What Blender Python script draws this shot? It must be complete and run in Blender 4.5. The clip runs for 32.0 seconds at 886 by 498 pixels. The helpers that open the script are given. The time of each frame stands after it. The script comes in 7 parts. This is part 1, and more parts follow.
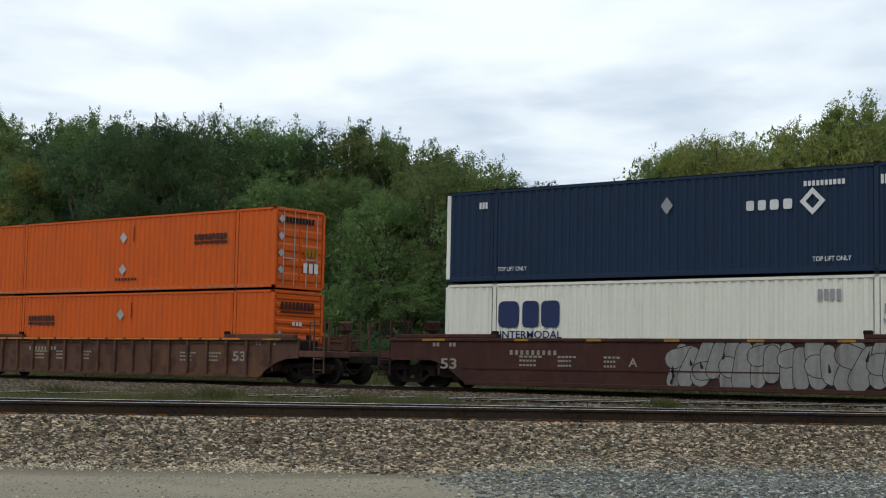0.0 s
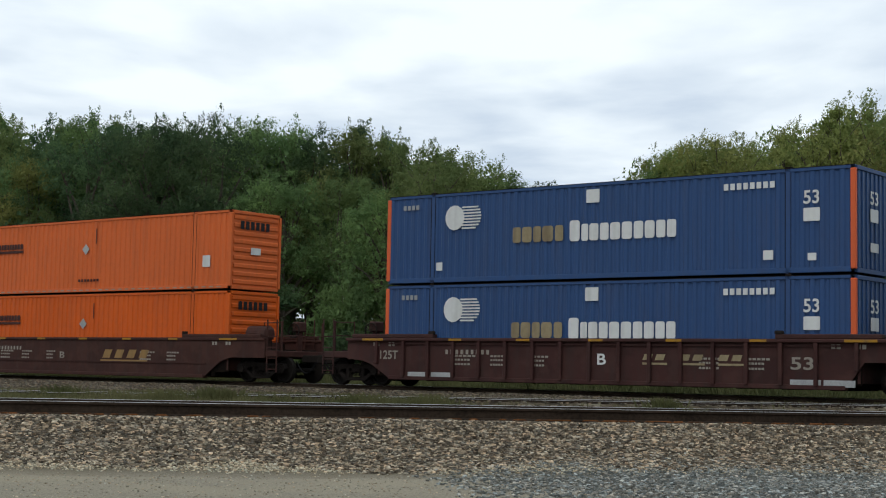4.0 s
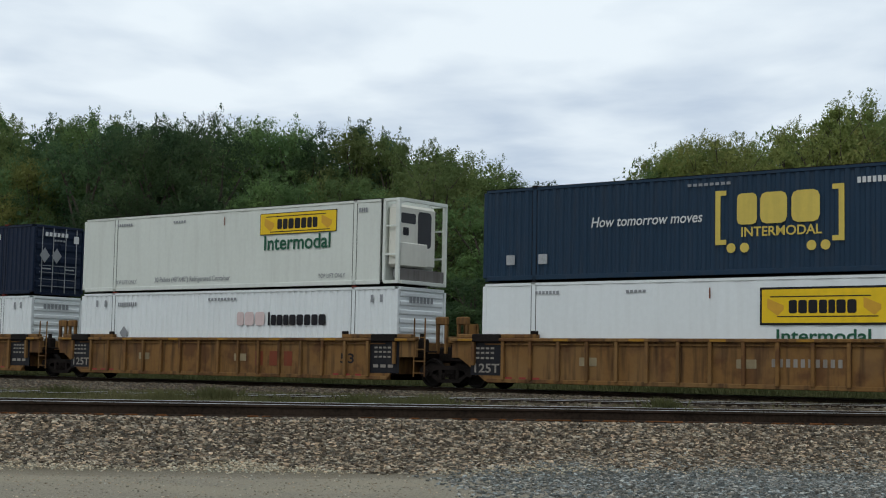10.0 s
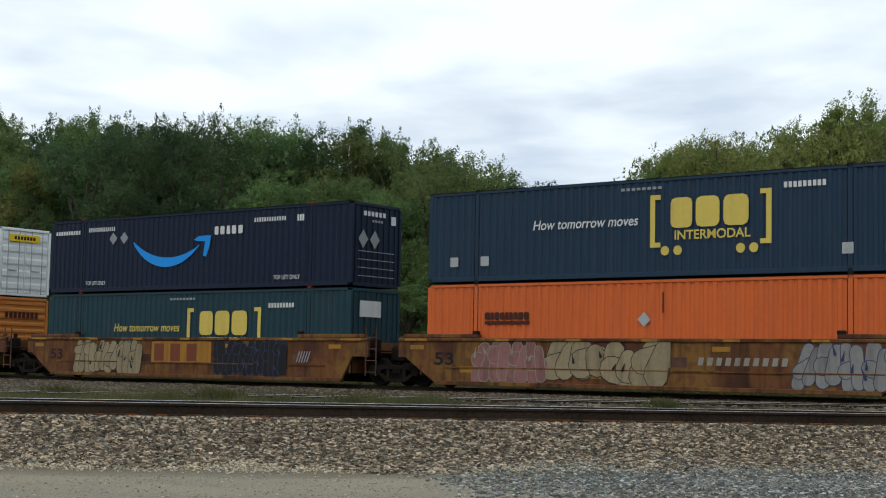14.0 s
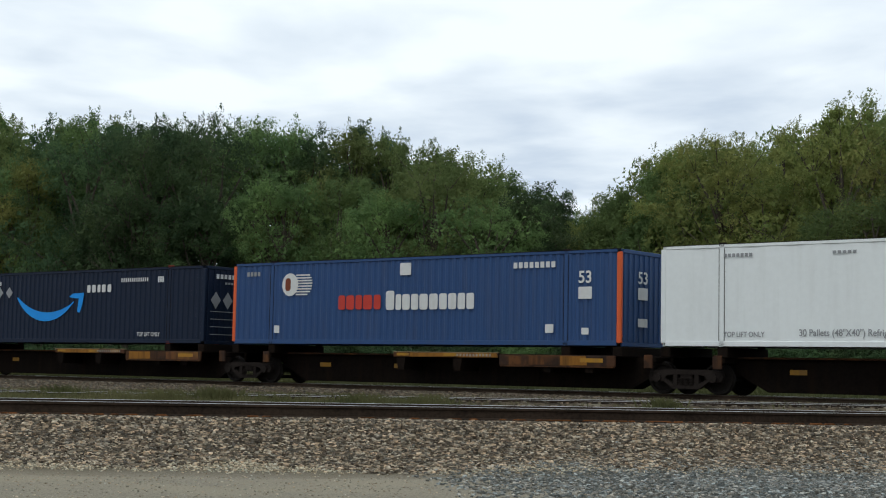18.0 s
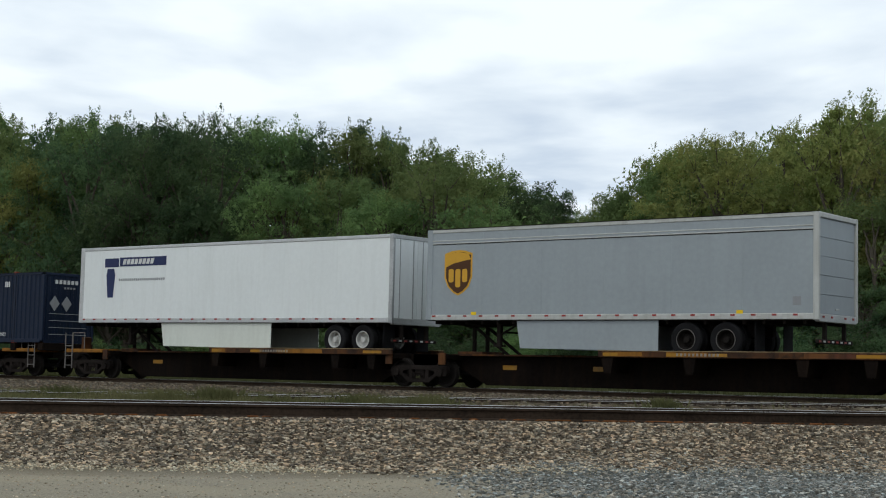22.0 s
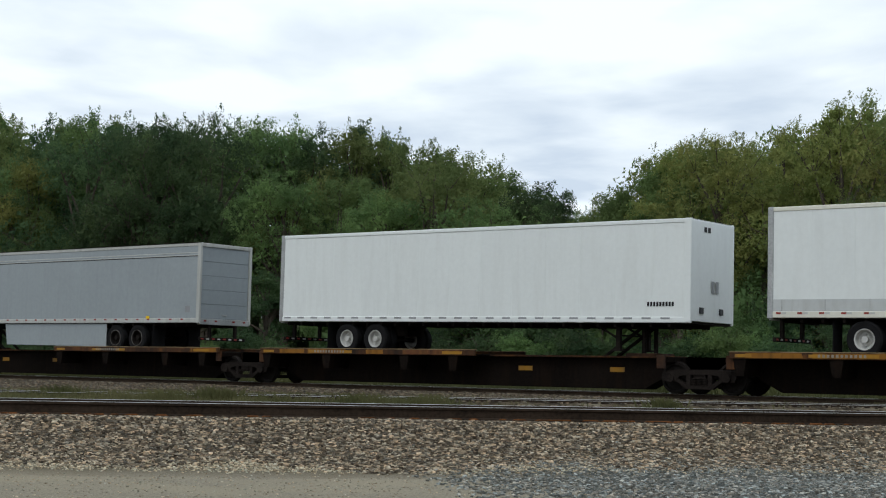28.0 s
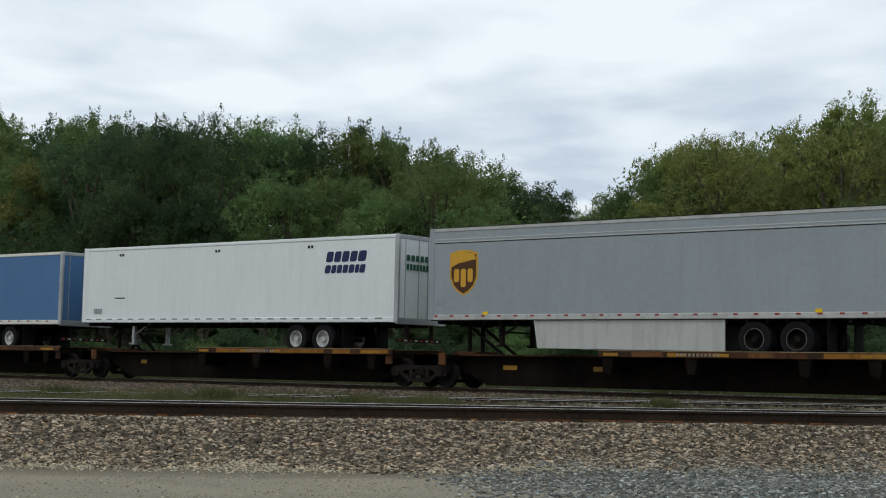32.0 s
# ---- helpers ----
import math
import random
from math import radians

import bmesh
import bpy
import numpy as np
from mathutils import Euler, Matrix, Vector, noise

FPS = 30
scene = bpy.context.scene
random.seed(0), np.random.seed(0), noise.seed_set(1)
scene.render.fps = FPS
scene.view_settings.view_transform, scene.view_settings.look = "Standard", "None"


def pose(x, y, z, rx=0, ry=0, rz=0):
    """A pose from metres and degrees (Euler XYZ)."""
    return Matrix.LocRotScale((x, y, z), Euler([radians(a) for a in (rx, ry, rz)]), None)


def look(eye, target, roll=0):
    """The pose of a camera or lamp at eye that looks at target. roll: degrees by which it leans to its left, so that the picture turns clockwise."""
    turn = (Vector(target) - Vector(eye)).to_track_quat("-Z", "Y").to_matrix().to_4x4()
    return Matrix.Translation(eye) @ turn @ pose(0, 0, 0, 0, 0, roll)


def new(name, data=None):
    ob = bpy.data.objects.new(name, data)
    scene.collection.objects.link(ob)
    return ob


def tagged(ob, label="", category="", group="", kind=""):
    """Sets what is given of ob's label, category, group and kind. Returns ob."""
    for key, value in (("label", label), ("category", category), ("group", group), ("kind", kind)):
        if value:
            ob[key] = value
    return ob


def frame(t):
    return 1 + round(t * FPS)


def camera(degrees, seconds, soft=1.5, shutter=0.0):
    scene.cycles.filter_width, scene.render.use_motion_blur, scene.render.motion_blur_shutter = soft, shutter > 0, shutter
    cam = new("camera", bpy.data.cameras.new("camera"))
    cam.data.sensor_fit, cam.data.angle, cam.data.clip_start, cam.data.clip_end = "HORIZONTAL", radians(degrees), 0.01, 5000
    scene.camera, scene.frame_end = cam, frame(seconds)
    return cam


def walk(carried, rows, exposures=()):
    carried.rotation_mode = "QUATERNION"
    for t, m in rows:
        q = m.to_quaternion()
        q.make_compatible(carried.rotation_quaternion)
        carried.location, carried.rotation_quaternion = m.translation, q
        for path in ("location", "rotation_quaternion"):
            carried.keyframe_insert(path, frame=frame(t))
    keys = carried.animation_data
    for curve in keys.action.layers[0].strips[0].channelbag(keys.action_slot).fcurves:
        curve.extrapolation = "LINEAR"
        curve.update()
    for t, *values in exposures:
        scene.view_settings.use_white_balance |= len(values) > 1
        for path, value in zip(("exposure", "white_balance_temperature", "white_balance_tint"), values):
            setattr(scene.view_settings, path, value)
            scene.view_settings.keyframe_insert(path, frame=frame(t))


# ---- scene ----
EYE = Vector((0.0, 0.0, 0.516))
YAW, PITCH = radians(38.08), radians(4.68)
AHEAD = Vector((-math.sin(YAW) * math.cos(PITCH), math.cos(YAW) * math.cos(PITCH), math.sin(PITCH)))
cam = camera(33.04, 32.0, soft=1.1)
STAND = look(EYE, EYE + 40 * AHEAD, 1.13)
walk(cam, [(0.0, STAND), (32.0, STAND)], exposures=(
    (0.0, -0.18, 6350, 5.5), (6.0, -0.18, 6350, 5.5), (8.0, -0.2, 6350, 5.5), (9.0, -0.2, 6350, 5.5), (10.0, -0.36, 6230, 5.5), (13.0, -0.45, 6200, 5.5), (14.0, -0.13, 6350, 5.5), (17.0, -0.18, 6350, 5.5), (22.0, -0.19, 6350, 5.5), (24.0, -0.11, 6350, 5.5), (29.0, -0.18, 6350, 5.5), (30.0, -0.29, 6350, 5.5), (31.0, -0.33, 6350, 5.5), (32.0, -0.33, 6350, 5.5)))

# ---- world and light: a bright overcast sky, a soft sun behind the veil ----
world = bpy.data.worlds.new("overcast_sky")
scene.world = world
world.use_nodes = True
wn, wl = world.node_tree.nodes, world.node_tree.links
wn.clear()
w_out = wn.new("ShaderNodeOutputWorld")
w_bg = wn.new("ShaderNodeBackground")
w_sky = wn.new("ShaderNodeTexSky")
w_sky.sky_type, w_sky.sun_disc = "NISHITA", False
w_sky.sun_elevation, w_sky.sun_rotation = radians(48), radians(200)
w_sky.dust_density = 3.0
w_tc = wn.new("ShaderNodeTexCoord")
w_map = wn.new("ShaderNodeMapping")
w_map.inputs["Scale"].default_value = (1.0, 1.0, 3.0)
w_noise = wn.new("ShaderNodeTexNoise")
w_noise.inputs["Scale"].default_value, w_noise.inputs["Detail"].default_value = 2.2, 5.0
w_ramp = wn.new("ShaderNodeValToRGB")
w_ramp.color_ramp.elements[0].position, w_ramp.color_ramp.elements[0].color = 0.35, (7.3, 7.9, 9.0, 1)
w_ramp.color_ramp.elements[1].position, w_ramp.color_ramp.elements[1].color = 0.65, (9.3, 9.6, 10.0, 1)
w_mix = wn.new("ShaderNodeMixRGB")
w_mix.inputs["Fac"].default_value = 0.88
wl.new(w_tc.outputs["Generated"], w_map.inputs["Vector"])
wl.new(w_map.outputs["Vector"], w_noise.inputs["Vector"])
wl.new(w_noise.outputs["Fac"], w_ramp.inputs["Fac"])
wl.new(w_sky.outputs["Color"], w_mix.inputs["Color1"])
wl.new(w_ramp.outputs["Color"], w_mix.inputs["Color2"])
wl.new(w_mix.outputs["Color"], w_bg.inputs["Color"])
w_bg.inputs["Strength"].default_value = 0.1
wl.new(w_bg.outputs["Background"], w_out.inputs["Surface"])

sun_data = bpy.data.lights.new("sun", "SUN")
sun_data.energy, sun_data.angle, sun_data.color = 0.95, radians(25), (1.0, 0.97, 0.92)
sun = new("sun", sun_data)
sun.matrix_world = look((8, -30, 42), (0, 0, 0))


# ---- materials ----
def material(name, color, rough=0.6, metal=0.0, vary=0.25, scale=3.0, grime=None, grime_amount=0.0,
             stretch=(1, 1, 1), bump=0.0, bump_scale=60.0, spec=0.5, random_value=0.0, patches=()):
    """Base colour with broad stains, fine grain, optional streaks of grime and a fine relief."""
    m = bpy.data.materials.new(name)
    m.use_nodes = True
    n, l = m.node_tree.nodes, m.node_tree.links
    p = n["Principled BSDF"]
    p.inputs["Metallic"].default_value = metal
    p.inputs["Specular IOR Level"].default_value = spec
    tc = n.new("ShaderNodeTexCoord")
    mp = n.new("ShaderNodeMapping")
    mp.inputs["Scale"].default_value = stretch
    l.new(tc.outputs["Object"], mp.inputs["Vector"])
    info = n.new("ShaderNodeObjectInfo")
    shift = n.new("ShaderNodeVectorMath")
    shift.operation = "ADD"
    spread = n.new("ShaderNodeVectorMath")
    spread.operation = "SCALE"
    spread.inputs["Scale"].default_value = 37.0
    l.new(info.outputs["Random"], spread.inputs[0])
    l.new(mp.outputs["Vector"], shift.inputs[0])
    l.new(spread.outputs["Vector"], shift.inputs[1])
    broad = n.new("ShaderNodeTexNoise")
    broad.inputs["Scale"].default_value, broad.inputs["Detail"].default_value = scale * 0.35, 4.0
    fine = n.new("ShaderNodeTexNoise")
    fine.inputs["Scale"].default_value, fine.inputs["Detail"].default_value = scale * 6, 6.0
    for t in (broad, fine):
        l.new(shift.outputs["Vector"], t.inputs["Vector"])
    add = n.new("ShaderNodeMath")
    add.operation = "ADD"
    l.new(broad.outputs["Fac"], add.inputs[0])
    l.new(fine.outputs["Fac"], add.inputs[1])
    rng = n.new("ShaderNodeMapRange")
    rng.inputs["From Min"].default_value, rng.inputs["From Max"].default_value = 0.7, 1.3
    rng.inputs["To Min"].default_value, rng.inputs["To Max"].default_value = 1 - vary, 1 + vary
    l.new(add.outputs[0], rng.inputs["Value"])
    mul = n.new("ShaderNodeVectorMath")
    mul.operation = "SCALE"
    mul.inputs[0].default_value = color
    l.new(rng.outputs["Result"], mul.inputs["Scale"])
    last = mul.outputs["Vector"]
    if random_value:
        r2 = n.new("ShaderNodeMapRange")
        r2.inputs["To Min"].default_value, r2.inputs["To Max"].default_value = 1 - random_value, 1 + random_value
        l.new(info.outputs["Random"], r2.inputs["Value"])
        m2 = n.new("ShaderNodeVectorMath")
        m2.operation = "SCALE"
        l.new(last, m2.inputs[0])
        l.new(r2.outputs["Result"], m2.inputs["Scale"])
        last = m2.outputs["Vector"]
    for k, (tint, size, amount) in enumerate(patches):
        pn = n.new("ShaderNodeTexNoise")
        pn.inputs["Scale"].default_value, pn.inputs["Detail"].default_value = size, 7.0
        pv = n.new("ShaderNodeVectorMath")
        pv.operation = "ADD"
        pv.inputs[1].default_value = (11.0 * k + 3, 5.0, 7.0 * k)
        l.new(shift.outputs["Vector"], pv.inputs[0])
        l.new(pv.outputs["Vector"], pn.inputs["Vector"])
        pr = n.new("ShaderNodeMapRange")
        pr.inputs["From Min"].default_value, pr.inputs["From Max"].default_value = 0.50, 0.60
        pr.inputs["To Max"].default_value = amount
        l.new(pn.outputs["Fac"], pr.inputs["Value"])
        px = n.new("ShaderNodeMixRGB")
        px.inputs["Color2"].default_value = (*tint, 1)
        l.new(pr.outputs["Result"], px.inputs["Fac"])
        l.new(last, px.inputs["Color1"])
        last = px.outputs["Color"]
    if grime:
        gm = n.new("ShaderNodeMapping")
        gm.inputs["Scale"].default_value = (2.2, 2.2, 0.22)
        l.new(shift.outputs["Vector"], gm.inputs["Vector"])
        gn = n.new("ShaderNodeTexNoise")
        gn.inputs["Scale"].default_value, gn.inputs["Detail"].default_value = 2.0, 8.0
        l.new(gm.outputs["Vector"], gn.inputs["Vector"])
        gr = n.new("ShaderNodeMapRange")
        gr.inputs["From Min"].default_value, gr.inputs["From Max"].default_value = 0.48, 0.75
        gr.inputs["To Max"].default_value = grime_amount
        l.new(gn.outputs["Fac"], gr.inputs["Value"])
        mx = n.new("ShaderNodeMixRGB")
        mx.inputs["Color2"].default_value = (*grime, 1)
        l.new(gr.outputs["Result"], mx.inputs["Fac"])
        l.new(last, mx.inputs["Color1"])
        last = mx.outputs["Color"]
    l.new(last, p.inputs["Base Color"])
    rr = n.new("ShaderNodeMapRange")
    rr.inputs["To Min"].default_value, rr.inputs["To Max"].default_value = rough - 0.12, min(1.0, rough + 0.15)
    l.new(fine.outputs["Fac"], rr.inputs["Value"])
    l.new(rr.outputs["Result"], p.inputs["Roughness"])
    if bump:
        bn = n.new("ShaderNodeTexNoise")
        bn.inputs["Scale"].default_value, bn.inputs["Detail"].default_value = bump_scale, 4.0
        l.new(shift.outputs["Vector"], bn.inputs["Vector"])
        b = n.new("ShaderNodeBump")
        b.inputs["Strength"].default_value, b.inputs["Distance"].default_value = bump, 0.02
        l.new(bn.outputs["Fac"], b.inputs["Height"])
        l.new(b.outputs["Normal"], p.inputs["Normal"])
    return m


def paint(name, color, dirt=0.25, rough=0.5, soil=(0.09, 0.07, 0.05), vary=0.06, patches=()):
    return material(name, color, rough, 0.0, vary, 1.2, soil, dirt, bump=0.035, bump_scale=3.0, spec=0.22, patches=patches)


ORANGE = paint("deep_orange_paint", (0.58, 0.098, 0.008), 0.22)
FADED_ORANGE = paint("faded_orange_paint", (0.60, 0.125, 0.028), 0.2)
AMBER = paint("amber_orange_paint", (0.52, 0.19, 0.042), 0.2)
NAVY = paint("navy_paint", (0.0080, 0.0228, 0.0545), 0.08, 0.5, (0.02, 0.022, 0.028))
MIDNIGHT = paint("midnight_blue_paint", (0.0050, 0.0122, 0.0320), 0.05, 0.5, (0.012, 0.014, 0.020))
BLUE = paint("mid_blue_paint", (0.028, 0.068, 0.175), 0.15)
PETROL = paint("petrol_blue_paint", (0.013, 0.034, 0.064), 0.12)
TEAL = paint("dark_teal_paint", (0.012, 0.042, 0.056), 0.12)
WHITE = paint("white_paint", (0.755, 0.79, 0.785), 0.09, 0.45, (0.36, 0.35, 0.31), 0.03)
PALE = paint("pale_grey_green_paint", (0.66, 0.69, 0.63), 0.14, 0.55, (0.30, 0.29, 0.25), 0.04)
DARK_MAROON = paint("dark_maroon_lettering", (0.055, 0.014, 0.008), 0.2)
CREAM = paint("weathered_cream_paint", (0.71, 0.70, 0.615), 0.16, 0.55, (0.30, 0.28, 0.23), 0.04)
GREY_PAINT = paint("light_grey_paint", (0.300, 0.335, 0.355), 0.10, 0.45, (0.15, 0.155, 0.155))
TRAILER_BLUE = paint("trailer_blue_paint", (0.072, 0.170, 0.335), 0.12, 0.45, (0.07, 0.11, 0.17))
POST_ORANGE = paint("post_orange_paint", (0.62, 0.11, 0.035), 0.15)
POST_WHITE = paint("post_white_paint", (0.75, 0.74, 0.68), 0.3)
WAGON_BROWN = paint("mineral_brown_paint", (0.047, 0.017, 0.013), 0.5, 0.75, (0.045, 0.03, 0.024), 0.1, (((0.034, 0.014, 0.011), 1.0, 0.6), ((0.075, 0.032, 0.022), 1.9, 0.4)))
WAGON_PLUM = paint("dark_plum_paint", (0.048, 0.018, 0.016), 0.5, 0.75, (0.035, 0.025, 0.022), 0.1, (((0.028, 0.012, 0.011), 1.0, 0.6), ((0.07, 0.032, 0.026), 1.7, 0.45)))
WAGON_YELLOW = paint("dull_yellow_paint", (0.195, 0.102, 0.032), 0.95, 0.75, (0.040, 0.021, 0.011), 0.14, (((0.095, 0.042, 0.018), 1.1, 0.75), ((0.21, 0.125, 0.05), 0.6, 0.5)))
WAGON_RUST = paint("rusty_yellow_paint", (0.140, 0.058, 0.019), 0.9, 0.8, (0.030, 0.015, 0.009), 0.12, (((0.060, 0.022, 0.014), 0.8, 0.85), ((0.20, 0.105, 0.025), 0.55, 0.75), ((0.10, 0.035, 0.022), 2.6, 0.6)))
WAGON_MAROON = paint("faded_maroon_paint", (0.10, 0.050, 0.036), 0.5, 0.8, (0.05, 0.032, 0.025), 0.1, (((0.13, 0.065, 0.025), 0.9, 0.7), ((0.045, 0.022, 0.016), 1.6, 0.6)))
SPINE_DARK = material("sooty_brown_steel", (0.0080, 0.0058, 0.0046), 0.9, 0.0, 0.5, 2.0, (0.020, 0.011, 0.006), 0.5, spec=0.06)
SPINE_EDGE = paint("worn_orange_edge_paint", (0.060, 0.026, 0.011), 0.95, 0.8, (0.012, 0.008, 0.006), 0.1, (((0.14, 0.055, 0.014), 0.9, 0.6), ((0.02, 0.012, 0.009), 2.2, 0.7)))
TAPE_YELLOW = paint("yellow_reflective_tape", (0.33, 0.165, 0.016), 0.6, 0.5)
TAPE_RED = paint("red_reflective_tape", (0.26, 0.035, 0.03), 0.3, 0.5)
TAPE_WHITE = paint("white_reflective_tape", (0.50, 0.50, 0.48), 0.3, 0.5)
LETTER_WHITE = paint("white_lettering", (0.62, 0.63, 0.62), 0.2)
LETTER_GREY = paint("grey_lettering", (0.27, 0.28, 0.29), 0.1)
LETTER_BLACK = paint("black_lettering", (0.009, 0.009, 0.012), 0.1)
LETTER_BLUE = paint("dark_blue_lettering", (0.020, 0.030, 0.095), 0.1)
LETTER_GREEN = paint("dark_green_lettering", (0.02, 0.10, 0.055), 0.1)
BRIGHT_GREEN = paint("bright_green_lettering", (0.05, 0.32, 0.06), 0.1)
LETTER_RED = paint("red_lettering", (0.48, 0.045, 0.03), 0.15)
FADED_PINK = paint("faded_pink_lettering", (0.62, 0.50, 0.48), 0.1)
LETTER_YELLOW = paint("yellow_lettering", (0.62, 0.48, 0.10), 0.15)
SIGN_YELLOW = paint("yellow_sign_paint", (0.78, 0.52, 0.015), 0.1)
SKY_BLUE = paint("sky_blue_lettering", (0.014, 0.265, 0.74), 0.05)
SHIELD_BROWN = paint("shield_brown_paint", (0.075, 0.032, 0.012), 0.05)
SHIELD_GOLD = paint("shield_gold_paint", (0.60, 0.33, 0.035), 0.05)
SHIELD_LIME = paint("shield_lime_yellow_paint", (0.55, 0.52, 0.06), 0.05)
GRAFFITI_SILVER = paint("silver_spray_paint", (0.22, 0.22, 0.21), 0.6, 0.6, (0.09, 0.06, 0.045), 0.15)
GRAFFITI_CREAM = paint("cream_spray_paint", (0.27, 0.22, 0.13), 0.6, 0.6, (0.09, 0.06, 0.04), 0.15)
GRAFFITI_PINK = paint("pink_spray_paint", (0.24, 0.115, 0.105), 0.6, 0.6, (0.09, 0.05, 0.04), 0.15)
GRAFFITI_BLUE = paint("dark_blue_spray_paint", (0.03, 0.04, 0.10), 0.25)
RUST_RED = paint("rust_red_lettering", (0.17, 0.040, 0.016), 0.4)
# Sooty steel; its dark colour also paints the shade under the trailer rub bands.
STEEL_DARK = material("sooty_steel_and_band_shade", (0.0165, 0.0132, 0.0115), 0.9, 0.0, 0.5, 4.0, bump=0.4, bump_scale=30, spec=0.08)
STENCIL = paint("dusty_white_stencil", (0.27, 0.245, 0.21), 0.55)
CAST_RED = paint("rusty_red_casting_paint", (0.20, 0.030, 0.018), 0.5, 0.7)
PANEL_AMBER = paint("amber_panel_paint", (0.34, 0.165, 0.024), 0.55, 0.7, (0.10, 0.05, 0.02), 0.12)
DECAL_GOLD = paint("faded_gold_lettering", (0.26, 0.155, 0.055), 0.5)
DECK_ORANGE = paint("dirty_orange_deck_paint", (0.24, 0.105, 0.016), 0.75, 0.8, (0.03, 0.016, 0.008))
BAND_PALE = paint("dusty_pale_rail_paint", (0.46, 0.47, 0.45), 0.35, 0.5, (0.17, 0.14, 0.10))
WORN_GREY = paint("worn_grey_rod_paint", (0.16, 0.15, 0.14), 0.6, 0.7, (0.05, 0.04, 0.03))
SCUFF_GREY = paint("scuffed_grey_panel", (0.50, 0.52, 0.52), 0.3, 0.55, (0.25, 0.23, 0.2))
DECK_LIP = paint("scuffed_deck_lip", (0.30, 0.22, 0.12), 0.5, 0.8)
STEEL_WHEEL = material("worn_wheel_steel", (0.0125, 0.0105, 0.0092), 0.8, 0.0, 0.4, 4.0, spec=0.1)
STEEL_BRIGHT = material("polished_steel", (0.66, 0.66, 0.64), 0.30, 1.0, 0.1, 2.0)
RAIL_RUST = material("rusted_rail_steel", (0.034, 0.024, 0.017), 0.9, 0.0, 0.5, 3.0, bump=0.4, bump_scale=40, spec=0.1)
RUST_FLAKE = material("orange_rust_scale", (0.17, 0.070, 0.026), 0.95, 0.0, 0.5, 5.0, bump=0.5, bump_scale=40, spec=0.05, patches=(((0.05, 0.03, 0.02), 4.0, 0.8),))
GALVANISED = material("galvanised_steel", (0.42, 0.43, 0.43), 0.5, 0.7, 0.25, 4.0)
ALUMINIUM = material("dull_aluminium", (0.52, 0.53, 0.53), 0.5, 0.6, 0.15, 2.0)
RUBBER = material("tyre_rubber", (0.010, 0.010, 0.011), 0.9, 0.0, 0.3, 8.0, bump=0.2, spec=0.15)
DARK_PLASTIC = material("dark_grille_plastic", (0.014, 0.015, 0.019), 0.5, 0.0, 0.3, 5.0)
RIM_WHITE = paint("white_wheel_paint", (0.50, 0.50, 0.48), 0.5)
TIE_WOOD = material("weathered_tie_wood", (0.075, 0.058, 0.045), 0.9, 0.0, 0.45, 5.0, stretch=(1, 6, 6), bump=0.6, bump_scale=25, random_value=0.3)
BARK = material("grey_brown_bark", (0.075, 0.060, 0.045), 0.9, 0.0, 0.4, 4.0, bump=0.8, bump_scale=18)


def leaf_material(name, dark, light):
    m = bpy.data.materials.new(name)
    m.use_nodes = True
    n, l = m.node_tree.nodes, m.node_tree.links
    p, out = n["Principled BSDF"], n["Material Output"]
    p.inputs["Roughness"].default_value, p.inputs["Specular IOR Level"].default_value = 0.7, 0.12
    geo = n.new("ShaderNodeNewGeometry")
    info = n.new("ShaderNodeObjectInfo")
    tc = n.new("ShaderNodeTexCoord")
    patch = n.new("ShaderNodeTexNoise")
    patch.inputs["Scale"].default_value = 0.45
    l.new(tc.outputs["Object"], patch.inputs["Vector"])
    mean = n.new("ShaderNodeMath")
    mean.operation = "MULTIPLY_ADD"
    mean.inputs[1].default_value = 0.16
    l.new(geo.outputs["Random Per Island"], mean.inputs[0])
    half = n.new("ShaderNodeMath")
    half.operation = "MULTIPLY_ADD"
    half.inputs[1].default_value, half.inputs[2].default_value = 2.2, -0.95
    l.new(patch.outputs["Fac"], half.inputs[0])
    l.new(half.outputs[0], mean.inputs[2])
    mx = n.new("ShaderNodeMixRGB")
    mx.inputs["Color1"].default_value, mx.inputs["Color2"].default_value = (*dark, 1), (*light, 1)
    l.new(mean.outputs[0], mx.inputs["Fac"])
    hsv = n.new("ShaderNodeHueSaturation")
    h = n.new("ShaderNodeMapRange")
    h.inputs["To Min"].default_value, h.inputs["To Max"].default_value = 0.485, 0.515
    v = n.new("ShaderNodeMapRange")
    v.inputs["To Min"].default_value, v.inputs["To Max"].default_value = 0.8, 1.2
    l.new(info.outputs["Random"], h.inputs["Value"])
    l.new(info.outputs["Random"], v.inputs["Value"])
    l.new(h.outputs["Result"], hsv.inputs["Hue"])
    l.new(v.outputs["Result"], hsv.inputs["Value"])
    l.new(mx.outputs["Color"], hsv.inputs["Color"])
    l.new(hsv.outputs["Color"], p.inputs["Base Color"])
    tr = n.new("ShaderNodeBsdfTranslucent")
    l.new(hsv.outputs["Color"], tr.inputs["Color"])
    ms = n.new("ShaderNodeMixShader")
    ms.inputs["Fac"].default_value = 0.5
    l.new(p.outputs["BSDF"], ms.inputs[1])
    l.new(tr.outputs["BSDF"], ms.inputs[2])
    l.new(ms.outputs["Shader"], out.inputs["Surface"])
    return m


